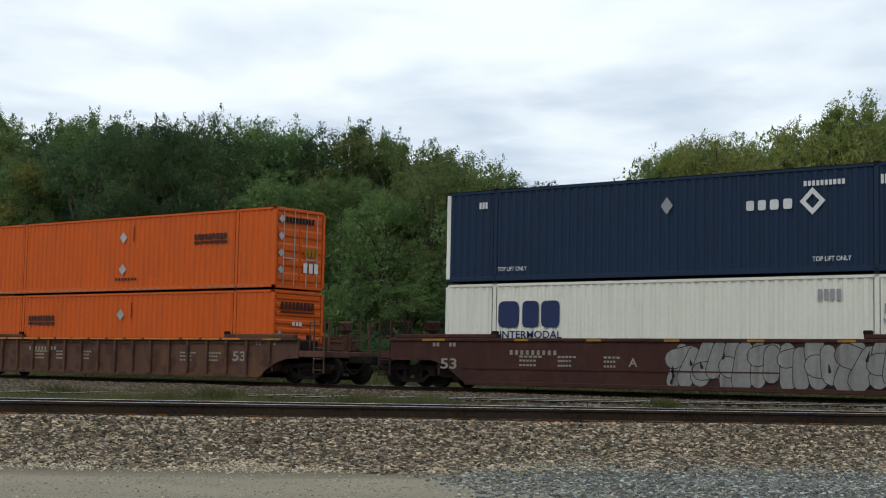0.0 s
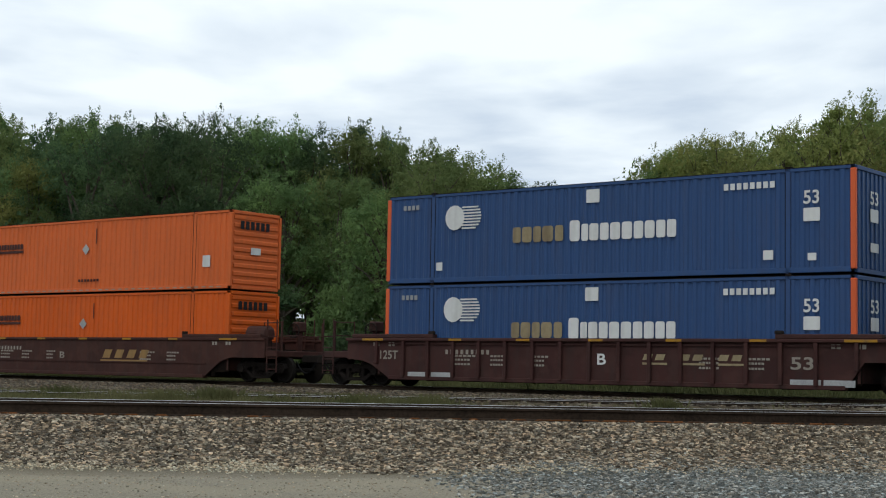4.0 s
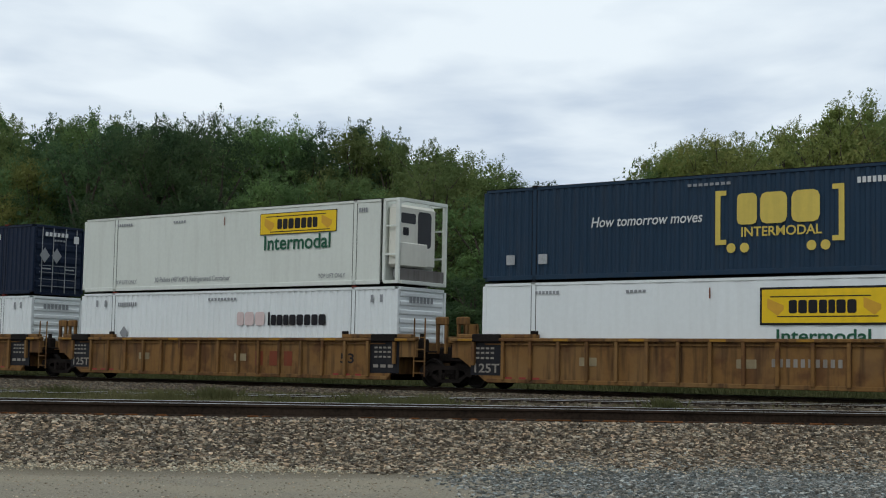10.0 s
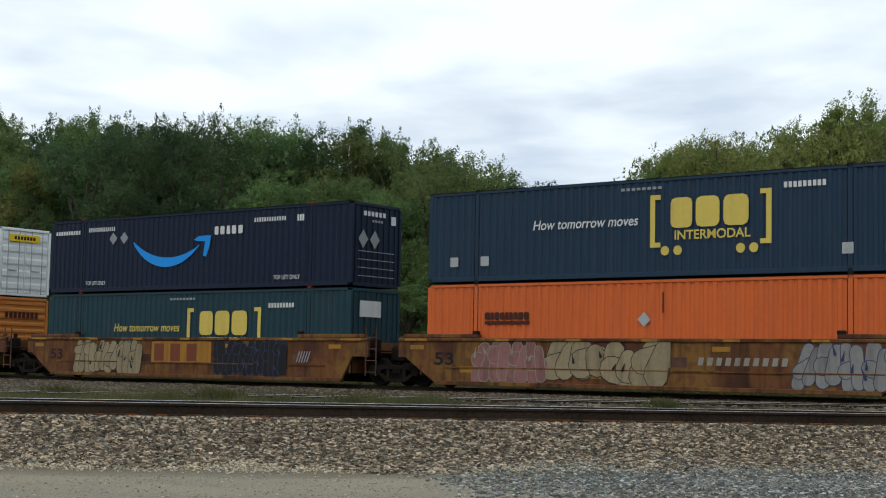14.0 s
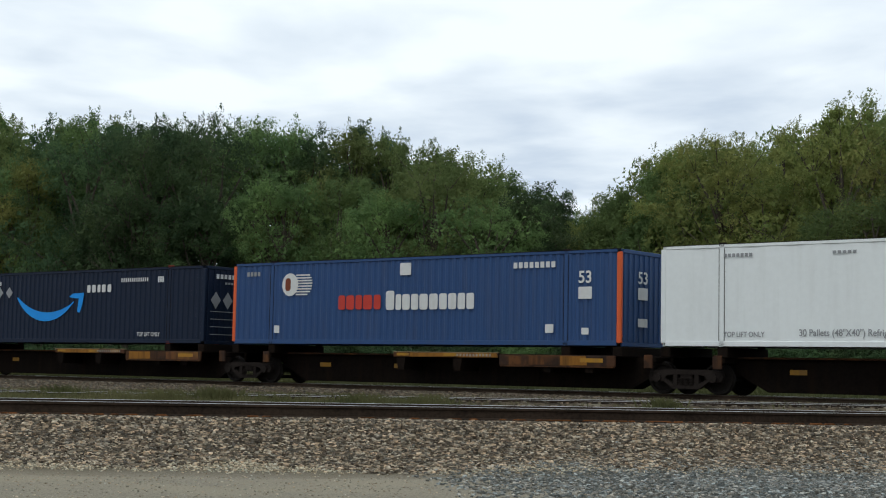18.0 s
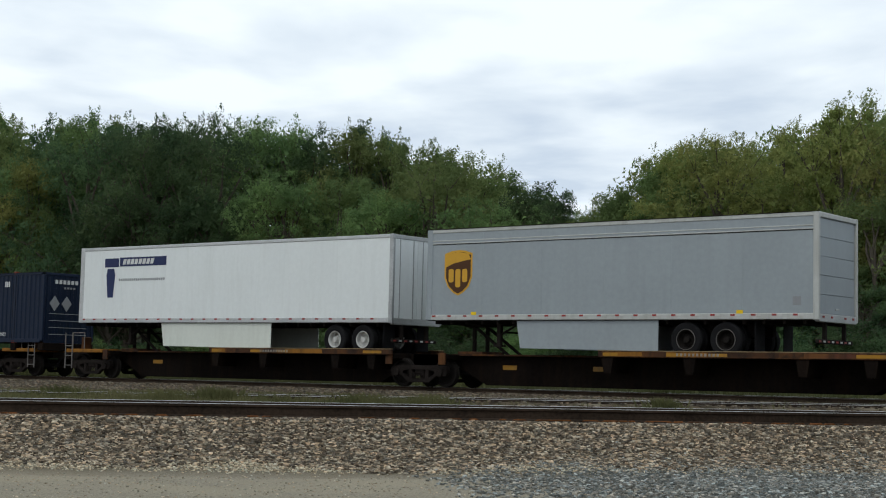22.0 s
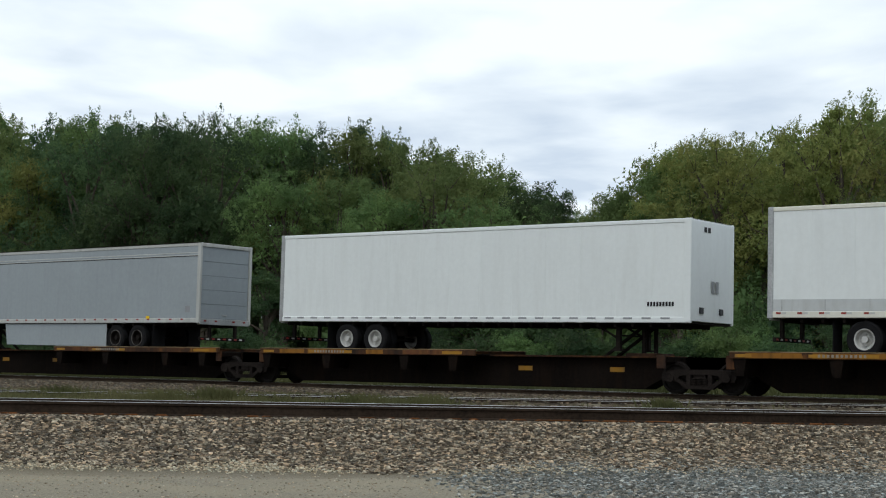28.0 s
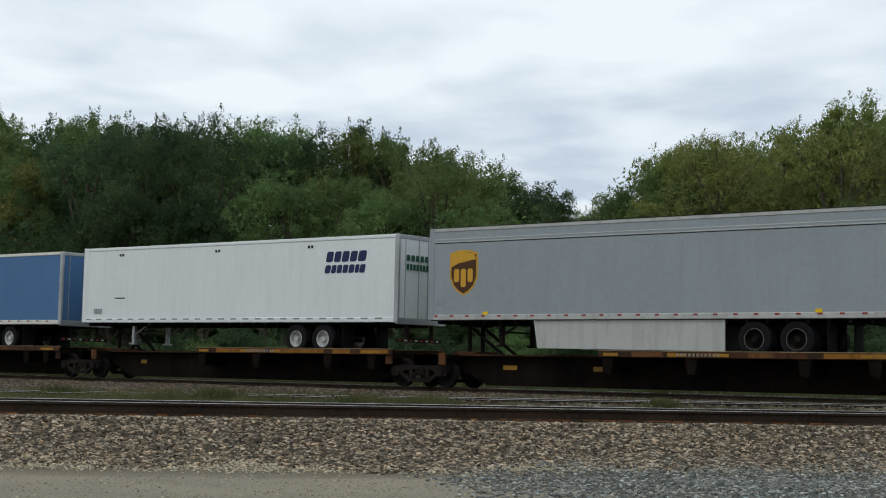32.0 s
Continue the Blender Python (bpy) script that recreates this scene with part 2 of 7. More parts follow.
LEAF_DARK = leaf_material("dark_green_leaves", (0.050, 0.088, 0.042), (0.158, 0.232, 0.092))
LEAF_GREEN = leaf_material("mid_green_leaves", (0.106, 0.166, 0.063), (0.252, 0.342, 0.114))
LEAF_OLIVE = leaf_material("olive_green_leaves", (0.118, 0.170, 0.062), (0.295, 0.348, 0.120))
LEAF_YELLOW = leaf_material("yellowing_leaves", (0.145, 0.186, 0.057), (0.415, 0.405, 0.128))
LEAF_BLUE = leaf_material("blue_green_needles", (0.069, 0.128, 0.077), (0.148, 0.233, 0.122))
GRASS = leaf_material("dry_green_grass", (0.085, 0.092, 0.036), (0.23, 0.215, 0.10))


# ---- geometry helpers ----
class Geo:
    def __init__(self):
        self.v, self.f = [], []

    def add(self, verts, faces):
        k = len(self.v)
        self.v += verts
        self.f += [tuple(i + k for i in f) for f in faces]
        return self

    def box(self, x0, x1, y0, y1, z0, z1, b=0.0):
        if b <= 0:
            v = [(x, y, z) for z in (z0, z1) for y in (y0, y1) for x in (x0, x1)]
            return self.add(v, [(0, 2, 3, 1), (4, 5, 7, 6), (0, 1, 5, 4), (2, 6, 7, 3), (0, 4, 6, 2), (1, 3, 7, 5)])
        cx, cy, cz = (x0 + x1) / 2, (y0 + y1) / 2, (z0 + z1) / 2
        h = ((x1 - x0) / 2, (y1 - y0) / 2, (z1 - z0) / 2)
        b = min(b, *(a * 0.45 for a in h))
        v, idx = [], {}
        for sx in (-1, 1):
            for sy in (-1, 1):
                for sz in (-1, 1):
                    for ax in range(3):
                        d = [h[i] - (0 if i == ax else b) for i in range(3)]
                        idx[sx, sy, sz, ax] = len(v)
                        v.append((cx + sx * d[0], cy + sy * d[1], cz + sz * d[2]))
        f = []
        for s in (-1, 1):
            for ax in range(3):
                ring = []
                for a, c in ((-1, -1), (1, -1), (1, 1), (-1, 1)):
                    k = [a, c]
                    k.insert(ax, s)
                    ring.append(idx[(*k, ax)])
                flip = (s < 0) != (ax == 1)
                f.append(tuple(reversed(ring)) if flip else tuple(ring))
        for ax in range(3):
            o = [i for i in range(3) if i != ax]
            for a in (-1, 1):
                for c in (-1, 1):
                    q = []
                    for s, face in ((-1, o[0]), (1, o[0]), (1, o[1]), (-1, o[1])):
                        k = [0, 0, 0]
                        k[ax], k[o[0]], k[o[1]] = s, a, c
                        q.append(idx[(*k, face)])
                    flip = (a * c > 0) != (ax == 1)
                    f.append(tuple(reversed(q)) if flip else tuple(q))
        for sx in (-1, 1):
            for sy in (-1, 1):
                for sz in (-1, 1):
                    t = [idx[sx, sy, sz, ax] for ax in range(3)]
                    f.append(tuple(t) if sx * sy * sz > 0 else tuple(reversed(t)))
        return self.add(v, f)

    def prism(self, poly, y0, y1):
        """A polygon in x and z, run from y0 to y1 (counter-clockwise as seen from the near side)."""
        n = len(poly)
        v = [(x, y0, z) for x, z in poly] + [(x, y1, z) for x, z in poly]
        f = [tuple(range(n)), tuple(reversed(range(n, 2 * n)))]
        f += [(i, i + n, (i + 1) % n + n, (i + 1) % n) for i in range(n)]
        return self.add(v, f)

    def rod(self, p, q, r, n=8, r2=None):
        p, q = Vector(p), Vector(q)
        r2 = r if r2 is None else r2
        turn = (q - p).to_track_quat("Z", "Y").to_matrix()
        ring = [turn @ Vector((math.cos(2 * math.pi * i / n), math.sin(2 * math.pi * i / n), 0)) for i in range(n)]
        v = [tuple(p + a * r) for a in ring] + [tuple(q + a * r2) for a in ring]
        f = [(i, (i + 1) % n, (i + 1) % n + n, i + n) for i in range(n)]
        return self.add(v, f + [tuple(reversed(range(n))), tuple(range(n, 2 * n))])

    def tube(self, pts, r, n=6):
        """A bent round bar in a plane of constant y."""
        v = []
        for i, p in enumerate(pts):
            a, c = pts[max(0, i - 1)], pts[min(len(pts) - 1, i + 1)]
            d = (Vector(c) - Vector(a)).normalized()
            u = Vector((-d.z, 0, d.x))
            v += [tuple(Vector(p) + r * (math.cos(2 * math.pi * k / n) * u + math.sin(2 * math.pi * k / n) * Vector((0, 1, 0)))) for k in range(n)]
        f = [(i * n + k, i * n + (k + 1) % n, (i + 1) * n + (k + 1) % n, (i + 1) * n + k) for i in range(len(pts) - 1) for k in range(n)]
        return self.add(v, f)

    def lathe(self, prof, axis_y=True, n=24):
        """Rings of (radius, position) about the y axis through the origin."""
        k = len(prof)
        v = []
        for i in range(n):
            a = 2 * math.pi * i / n
            v += [(r * math.cos(a), y, r * math.sin(a)) for r, y in prof]
        f = []
        for i in range(n):
            j = (i + 1) % n
            f += [(i * k + m, i * k + m + 1, j * k + m + 1, j * k + m) for m in range(k - 1)]
        return self.add(v, f)


def mesh_of(name, geo, mat):
    me = bpy.data.meshes.new(name)
    me.from_pydata(geo.v, [], geo.f)
    me.materials.append(mat)
    me.update()
    return me


def part(name, geo, mat, parent, label="", at=(0, 0, 0)):
    ob = new(name, mesh_of(name, geo, mat) if isinstance(geo, Geo) else geo)
    ob.parent, ob.location = parent, at
    return tagged(ob, label)


def thing(name, label, category, group="", kind=""):
    return tagged(new(name), label, category, group, kind)


KEPT = {}


def kept(key, make, mat):
    """A mesh built once and shared by all alike parts."""
    k = (*key, mat.name)
    if k not in KEPT:
        KEPT[k] = mesh_of(key[0], make(), mat)
    return KEPT[k]


# ---- ground: road, gravel, ballast shoulder, the yard and the land behind it ----
TRACK_TURN = YAW + radians(10.6)          # heading of the two empty tracks
AX = Vector((math.cos(TRACK_TURN), math.sin(TRACK_TURN), 0))
AW = Vector((-math.sin(TRACK_TURN), math.cos(TRACK_TURN), 0))
RIGHT = Vector((math.cos(YAW), math.sin(YAW), 0))
FORE = Vector((-math.sin(YAW), math.cos(YAW), 0))
TRAIN_Y = 37.50
WIDE = 2.591


def ground_z(a, w):
    p = Vector((a * 0.35, w * 0.35, 0))
    rough = 0.05 * noise.noise(p) + 0.02 * noise.noise(p * 4.1)
    if w < 17.7:
        return -0.75 + rough * 0.5
    if w < 20.6:
        k = (w - 17.7) / 2.9
        return -0.75 + 0.53 * k * (0.6 + 0.4 * k) + rough
    z = -0.21 + rough * 0.4 + 0.12 * min(1.0, max(0.0, (w - 23.4) / 0.9))
    for centre in (28.8,):
        d = abs(w - centre)
        if 1.3 < d < 1.7:
            z += 0.05
    y = (AX * a + AW * w).y
    z -= 0.09 * min(1.0, max(0.0, (y - 34.5) / 1.5))
    if y > 43:
        z += min((y - 43) * 0.03, 1.5) + rough
    p = AX * a + AW * w
    ahead, aside = p.dot(FORE), p.dot(RIGHT)
    if ahead > 60:
        edge = 76.5 - 45.5 * aside / ahead
        z += min(max(0.0, (ahead - edge - 10) * 0.14), 3.5)
    return z


def build_ground():
    def lines(lo, hi, step, far):
        out, x, s = [], lo, step
        while x > -far:
            s *= 1.25
            x -= s
            out.append(x)
        out = out[::-1] + list(np.arange(lo, hi, step))
        x, s = hi, step
        while x < far:
            out.append(x)
            s *= 1.25
            x += s
        return out
    aa, ww = lines(-32, 24, 0.30, 4200), lines(12.5, 33, 0.18, 4200)
    v = []
    for w in ww:
        for a in aa:
            p = AX * a + AW * w
            v.append((p.x, p.y, ground_z(a, w)))
    na = len(aa)
    f = [(j * na + i, j * na + i + 1, (j + 1) * na + i + 1, (j + 1) * na + i)
         for j in range(len(ww) - 1) for i in range(na - 1)]
    m = bpy.data.materials.new("road_gravel_and_earth")
    m.use_nodes = True
    n, l = m.node_tree.nodes, m.node_tree.links
    p = n["Principled BSDF"]
    p.inputs["Roughness"].default_value = 0.92
    p.inputs["Specular IOR Level"].default_value = 0.04
    tc = n.new("ShaderNodeTexCoord")
    mp = n.new("ShaderNodeMapping")
    mp.inputs["Rotation"].default_value = (0, 0, -TRACK_TURN)
    l.new(tc.outputs["Object"], mp.inputs["Vector"])
    sep = n.new("ShaderNodeSeparateXYZ")
    l.new(mp.outputs["Vector"], sep.inputs["Vector"])

    def noise_node(scale, detail=5.0, vec=None):
        t = n.new("ShaderNodeTexNoise")
        t.inputs["Scale"].default_value, t.inputs["Detail"].default_value = scale, detail
        l.new(tc.outputs["Object"], t.inputs["Vector"])
        return t.outputs["Fac"]

    def ramp(src, lo, hi, a=0.0, b=1.0):
        r = n.new("ShaderNodeMapRange")
        r.interpolation_type = "SMOOTHSTEP"
        r.inputs["From Min"].default_value, r.inputs["From Max"].default_value = lo, hi
        r.inputs["To Min"].default_value, r.inputs["To Max"].default_value = a, b
        l.new(src, r.inputs["Value"])
        return r.outputs["Result"]

    def mix(fac, c1, c2):
        x = n.new("ShaderNodeMixRGB")
        for s, c in ((x.inputs["Color1"], c1), (x.inputs["Color2"], c2)):
            if isinstance(c, tuple):
                s.default_value = (*c, 1)
            else:
                l.new(c, s)
        if isinstance(fac, float):
            x.inputs["Fac"].default_value = fac
        else:
            l.new(fac, x.inputs["Fac"])
        return x.outputs["Color"]

    def math2(op, a, b):
        x = n.new("ShaderNodeMath")
        x.operation = op
        for s, c in ((x.inputs[0], a), (x.inputs[1], b)):
            if isinstance(c, (int, float)):
                s.default_value = c
            else:
                l.new(c, s)
        return x.outputs[0]

    big, mid, small = noise_node(0.6), noise_node(4.0), noise_node(45.0, 8.0)
    wob_w = math2("ADD", sep.outputs["Y"], math2("MULTIPLY", math2("SUBTRACT", big, 0.5), 0.9))
    wob_a = math2("ADD", sep.outputs["X"], math2("MULTIPLY", math2("SUBTRACT", mid, 0.5), 1.6))
    road = mix(ramp(small, 0.3, 0.7), (0.198, 0.177, 0.133), (0.324, 0.295, 0.230))
    road = mix(ramp(big, 0.4, 0.65, 0.0, 0.5), road, (0.34, 0.30, 0.215))
    bluestone = mix(ramp(small, 0.3, 0.7), (0.085, 0.090, 0.086), (0.18, 0.190, 0.184))
    ballast = mix(ramp(small, 0.3, 0.7), (0.030, 0.022, 0.014), (0.085, 0.066, 0.045))
    yard = mix(ramp(mid, 0.35, 0.65), (0.030, 0.023, 0.015), (0.115, 0.092, 0.060))
    land = mix(ramp(mid, 0.35, 0.65), (0.035, 0.045, 0.016), (0.075, 0.08, 0.035))
    front = mix(ramp(wob_a, 3.2, 6.8), road, bluestone)
    c = mix(ramp(wob_w, 17.3, 18.9), front, ballast)
    c = mix(ramp(wob_w, 23.4, 24.6), c, yard)
    c = mix(math2("MULTIPLY", ramp(noise_node(1.1, 7.0), 0.52, 0.64), ramp(wob_w, 24.0, 25.0, 0.0, 0.75)), c, (0.19, 0.165, 0.118))
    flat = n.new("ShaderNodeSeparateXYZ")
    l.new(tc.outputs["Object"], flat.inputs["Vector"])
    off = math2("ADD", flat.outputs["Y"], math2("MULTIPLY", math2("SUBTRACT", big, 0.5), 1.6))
    # Main-track ballast, darkened further to paint in the shade beneath the train.
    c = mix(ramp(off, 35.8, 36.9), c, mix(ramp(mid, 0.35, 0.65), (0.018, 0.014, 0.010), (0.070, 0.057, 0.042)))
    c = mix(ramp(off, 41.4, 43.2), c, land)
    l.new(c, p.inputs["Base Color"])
    b = n.new("ShaderNodeBump")
    b.inputs["Strength"].default_value, b.inputs["Distance"].default_value = 0.7, 0.03
    l.new(small, b.inputs["Height"])
    l.new(b.outputs["Normal"], p.inputs["Normal"])
    g = Geo()
    g.v, g.f = v, f
    ob = new("ground", mesh_of("ground", g, m))
    for poly in ob.data.polygons:
        poly.use_smooth = True
    tagged(ob, "dusty road, gravel shoulder and weedy railway yard", "ground", kind="structure")


build_ground()


def stone_mat(name, lo, hi, mid=0.24):
    m = bpy.data.materials.new(name)
    m.use_nodes = True
    n, l = m.node_tree.nodes, m.node_tree.links
    p = n["Principled BSDF"]
    p.inputs["Roughness"].default_value = 0.85
    geo = n.new("ShaderNodeNewGeometry")
    r = n.new("ShaderNodeValToRGB")
    r.color_ramp.elements[0].color, r.color_ramp.elements[1].color = (*lo, 1), (*hi, 1)
    e = r.color_ramp.elements.new(0.62)
    e.color = (*(0.7 * a + mid * b for a, b in zip(lo, hi)), 1)
    l.new(geo.outputs["Random Per Island"], r.inputs["Fac"])
    tc = n.new("ShaderNodeTexCoord")
    t = n.new("ShaderNodeTexNoise")
    t.inputs["Scale"].default_value = 30.0
    l.new(tc.outputs["Object"], t.inputs["Vector"])
    mr = n.new("ShaderNodeMapRange")
    mr.inputs["To Min"].default_value, mr.inputs["To Max"].default_value = 0.6, 1.4
    l.new(t.outputs["Fac"], mr.inputs["Value"])
    sc = n.new("ShaderNodeVectorMath")
    sc.operation = "SCALE"
    l.new(r.outputs["Color"], sc.inputs[0])
    l.new(mr.outputs["Result"], sc.inputs["Scale"])
    many = n.new("ShaderNodeMath")
    many.operation = "MULTIPLY"
    many.inputs[1].default_value = 17.31
    l.new(geo.outputs["Random Per Island"], many.inputs[0])
    other = n.new("ShaderNodeMath")
    other.operation = "FRACT"
    l.new(many.outputs[0], other.inputs[0])
    hue = n.new("ShaderNodeValToRGB")
    hue.color_ramp.elements[0].color, hue.color_ramp.elements[1].color = (1.13, 0.97, 0.84, 1), (0.92, 1.0, 1.04, 1)
    mid_hue = hue.color_ramp.elements.new(0.4)
    mid_hue.color = (1.05, 1.0, 0.92, 1)
    l.new(other.outputs[0], hue.inputs["Fac"])
    tint = n.new("ShaderNodeVectorMath")
    tint.operation = "MULTIPLY"
    l.new(sc.outputs["Vector"], tint.inputs[0])
    l.new(hue.outputs["Color"], tint.inputs[1])
    l.new(tint.outputs["Vector"], p.inputs["Base Color"])
    return m


def build_stones(name, label, mat, count, place, lo, hi, seed):
    """Loose crushed stones, each an uneven eight-cornered lump, sunk a little into the ground."""
    rng = np.random.default_rng(seed)
    cube = np.array([(x, y, z) for z in (-1, 1) for y in (-1, 1) for x in (-1, 1)], float)
    quad = np.array([(0, 2, 3, 1), (4, 5, 7, 6), (0, 1, 5, 4), (2, 6, 7, 3), (0, 4, 6, 2), (1, 3, 7, 5)])
    verts, faces = [], []
    for k in range(count):
        a, w = place(rng)
        s = rng.uniform(lo, hi)
        shape = cube * rng.uniform(0.55, 1.15, (8, 3)) * np.array([s, s * rng.uniform(0.6, 1), s * rng.uniform(0.32, 0.62)])
        q = rng.uniform(0, 2 * math.pi)
        tilt = rng.uniform(-0.38, 0.38)
        x = shape[:, 0] * math.cos(q) - shape[:, 1] * math.sin(q)
        y = shape[:, 0] * math.sin(q) + shape[:, 1] * math.cos(q)
        z = shape[:, 2] + tilt * shape[:, 0]
        p = AX * a + AW * w
        verts.append(np.stack([x + p.x, y + p.y, z + ground_z(a, w) + s * 0.3], 1))
        faces.append(quad + 8 * k)
    g = Geo()
    g.v, g.f = np.concatenate(verts).tolist(), np.concatenate(faces).tolist()
    tagged(new(name, mesh_of(name, g, mat)), label, "gravel", kind="stuff")


def on_shoulder(rng):
    while True:
        w = rng.uniform(17.6, 21.3) if rng.random() < 0.85 else rng.uniform(21.3, 24.4)
        a = rng.uniform(-2.6 - (w - 18) * 0.1, 9.4 + (w - 18) * 0.5)
        if w > 18.2 + 0.6 * noise.noise(Vector((a * 0.5, 1.0, 0.0))) + abs(rng.normal(0, 0.25)):
            return a, w


def on_fringe(rng):
    w = 18.15 + 0.4 * rng.random() + abs(rng.normal(0, 0.55)) - 0.25 * rng.random()
    return rng.uniform(-2.8, 9.6), w


def on_bluestone(rng):
    a = 3.0 + 6.6 * rng.random() ** 0.6
    top = 18.5 + 0.9 * noise.noise(Vector((a * 0.55, 4.0, 0.0))) + 0.12 * (a - 5) + abs(rng.normal(0, 0.3))
    return a, 14.0 + (top - 14.0) * rng.random() ** 0.85


build_stones("ballast_stones", "crushed brown and grey ballast stones on the shoulder",
             stone_mat("ballast_stone", (0.034, 0.026, 0.017), (0.58, 0.485, 0.36), 0.25), 42000, on_shoulder, 0.013, 0.034, 3)
build_stones("gravel_fringe", "pale gravel spilled along the road edge",
             stone_mat("pale_gravel", (0.20, 0.178, 0.128), (0.68, 0.61, 0.47), 0.5), 17000, on_fringe, 0.007, 0.018, 4)
def on_road(rng):
    return rng.uniform(-2.6, 9.4), rng.uniform(13.6, 18.0)


build_stones("road_pebbles", "loose pebbles strewn over the dusty road",
             stone_mat("road_pebble", (0.20, 0.178, 0.132), (0.50, 0.455, 0.36), 0.4), 3200, on_road, 0.005, 0.013, 8)
def on_yard(rng):
    while True:
        d = rng.uniform(25, 64)
        p = RIGHT * (rng.uniform(-0.34, 0.34) * d) + FORE * d
        a, w = p.dot(AX), p.dot(AW)
        if w > 24.4 and p.y < TRAIN_Y + 0.6 and abs(w - 28.8) > 0.95 and noise.noise(Vector((a * 0.5, w * 0.8, 9.0))) > rng.uniform(-0.7, 0.4):
            return a, w


build_stones("yard_gravel", "dusty grey-brown gravel between the tracks",
             stone_mat("yard_gravel_stone", (0.040, 0.031, 0.021), (0.235, 0.192, 0.135), 0.35), 17000, on_yard, 0.016, 0.038, 12)
build_stones("bluestone_gravel", "blue-grey crushed stone beside the road",
             stone_mat("blue_grey_gravel", (0.080, 0.086, 0.081), (0.43, 0.447, 0.425)), 14000, on_bluestone, 0.012, 0.028, 5)


# ---- tracks ----
def rail_profile(g, x0, x1, yc):
    half = [(0.036, 0.0), (0.036, -0.035), (0.009, -0.05), (0.009, -0.15), (0.07, -0.168), (0.07, -0.18)]
    ring = [(-y, z) for y, z in half] + [(y, z) for y, z in reversed(half)]
    n = len(ring)
    v = [(x0, yc + y, z - 0.003) for y, z in ring] + [(x1, yc + y, z - 0.003) for y, z in ring]
    g.add(v, [(i, i + n, (i + 1) % n + n, (i + 1) % n) for i in range(n)] + [tuple(range(n)), tuple(reversed(range(n, 2 * n)))])


def build_track(label, origin, turn, x0, x1, tie0, tie1, seed):
    tr = thing("railway_track", label, "track", "railway tracks", "structure")
    tr.matrix_world = Matrix.Translation(origin) @ Matrix.Rotation(turn, 4, "Z")
    for y in (-0.7525, 0.7525):
        g = Geo()
        rail_profile(g, x0, x1, y)
        rail = part("rail", g, RAIL_RUST, tr, "rust-brown steel rail")
        cap = Geo()
        arc = [(-0.0335, -0.006), (-0.031, -0.003), (-0.026, -0.001), (-0.015, 0.0), (0.0, 0.001), (0.015, 0.0), (0.026, -0.001), (0.031, -0.003), (0.0335, -0.006)]
        cap.add([(x, y + a, b) for x in (x0, x1) for a, b in arc], [(k, k + 1, k + 10, k + 9)[::-1] for k in range(8)])
        part("running_surface", cap, STEEL_BRIGHT, rail, "polished top of the rail")
    rng = random.Random(seed)
    tie = kept(("tie",), lambda: Geo().box(-0.115, 0.115, -1.3, 1.3, -0.36, -0.184, 0.012), TIE_WOOD)
    plate = kept(("tie_plate",), lambda: Geo().box(-0.09, 0.09, -0.17, 0.17, -0.186, -0.17, 0.004), RAIL_RUST)
    for y in (-0.7525, 0.7525):
        g = Geo()
        x = tie0
        while x < tie1:
            w = rng.uniform(0.10, 0.30)
            for s in (-1, 1):
                if rng.random() < 0.75:
                    d = rng.uniform(0.02, 0.07)
                    g.prism([(x, -0.178), (x + w, -0.178), (x + w * 0.85, -0.158), (x + w * 0.2, -0.160)], y + s * 0.05 - d, y + s * 0.05 + d)
            x += rng.uniform(0.14, 0.34)
        tagged(part("rust_scale", g, RUST_FLAKE, tr, "orange rust scale and spikes along the rail foot"), kind="stuff")
    x = tie0
    while x < tie1:
        t = part("tie", tie, TIE_WOOD, tr, at=(x, rng.uniform(-0.04, 0.04), rng.uniform(-0.015, 0.005)))
        t.rotation_euler = (0, 0, rng.uniform(-0.02, 0.02))
        for y in (-0.7525, 0.7525):
            part("tie_plate", plate, RAIL_RUST, t, at=(0, y, 0))
        x += 0.53


build_track("near track with rust-sided rails in ballast", AW * 22.17, TRACK_TURN, -260, 160, -7, 15, 1)
build_track("overgrown second track with bright railheads", AW * 28.8, TRACK_TURN, -260, 45, -9, 18, 2)
build_track("main track under the freight train", Vector((0, TRAIN_Y + WIDE / 2, 0)), 0.0, -900, 700, -62, 8, 3)


def build_grass(name, label, count, place, lo, hi, seed):
    rng = np.random.default_rng(seed)
    v, f = [], []
    for k in range(count):
        p = place(rng)
        h = rng.uniform(lo, hi)
        q = rng.uniform(0, math.pi)
        wd = rng.uniform(0.006, 0.014)
        lean = rng.normal(0, 0.3, 2) * h
        dx, dy = wd * math.cos(q), wd * math.sin(q)
        z = p[2] - 0.02
        v += [(p[0] - dx, p[1] - dy, z), (p[0] + dx, p[1] + dy, z),
              (p[0] + dx * 0.6 + lean[0] * 0.4, p[1] + dy * 0.6 + lean[1] * 0.4, z + h * 0.6),
              (p[0] + lean[0], p[1] + lean[1], z + h)]
        f += [(4 * k, 4 * k + 1, 4 * k + 2), (4 * k, 4 * k + 2, 4 * k + 3)]
    g = Geo()
    g.v, g.f = v, f
    tagged(new(name, mesh_of(name, g, GRASS)), label, "grass", kind="stuff")


def yard_spot(rng):
    while True:
        a, w = rng.uniform(-7, 17), rng.uniform(23.9, 33.5)
        if abs(w - 28.8) < 1.0 and rng.random() < 0.6:
            continue
        if noise.noise(Vector((a * 0.5, w * 0.9, 3.0))) + (0.5 if a < 4.5 else -0.2) > rng.uniform(-0.1, 0.7):
            p = AX * a + AW * w
            return p.x, p.y, ground_z(a, w)


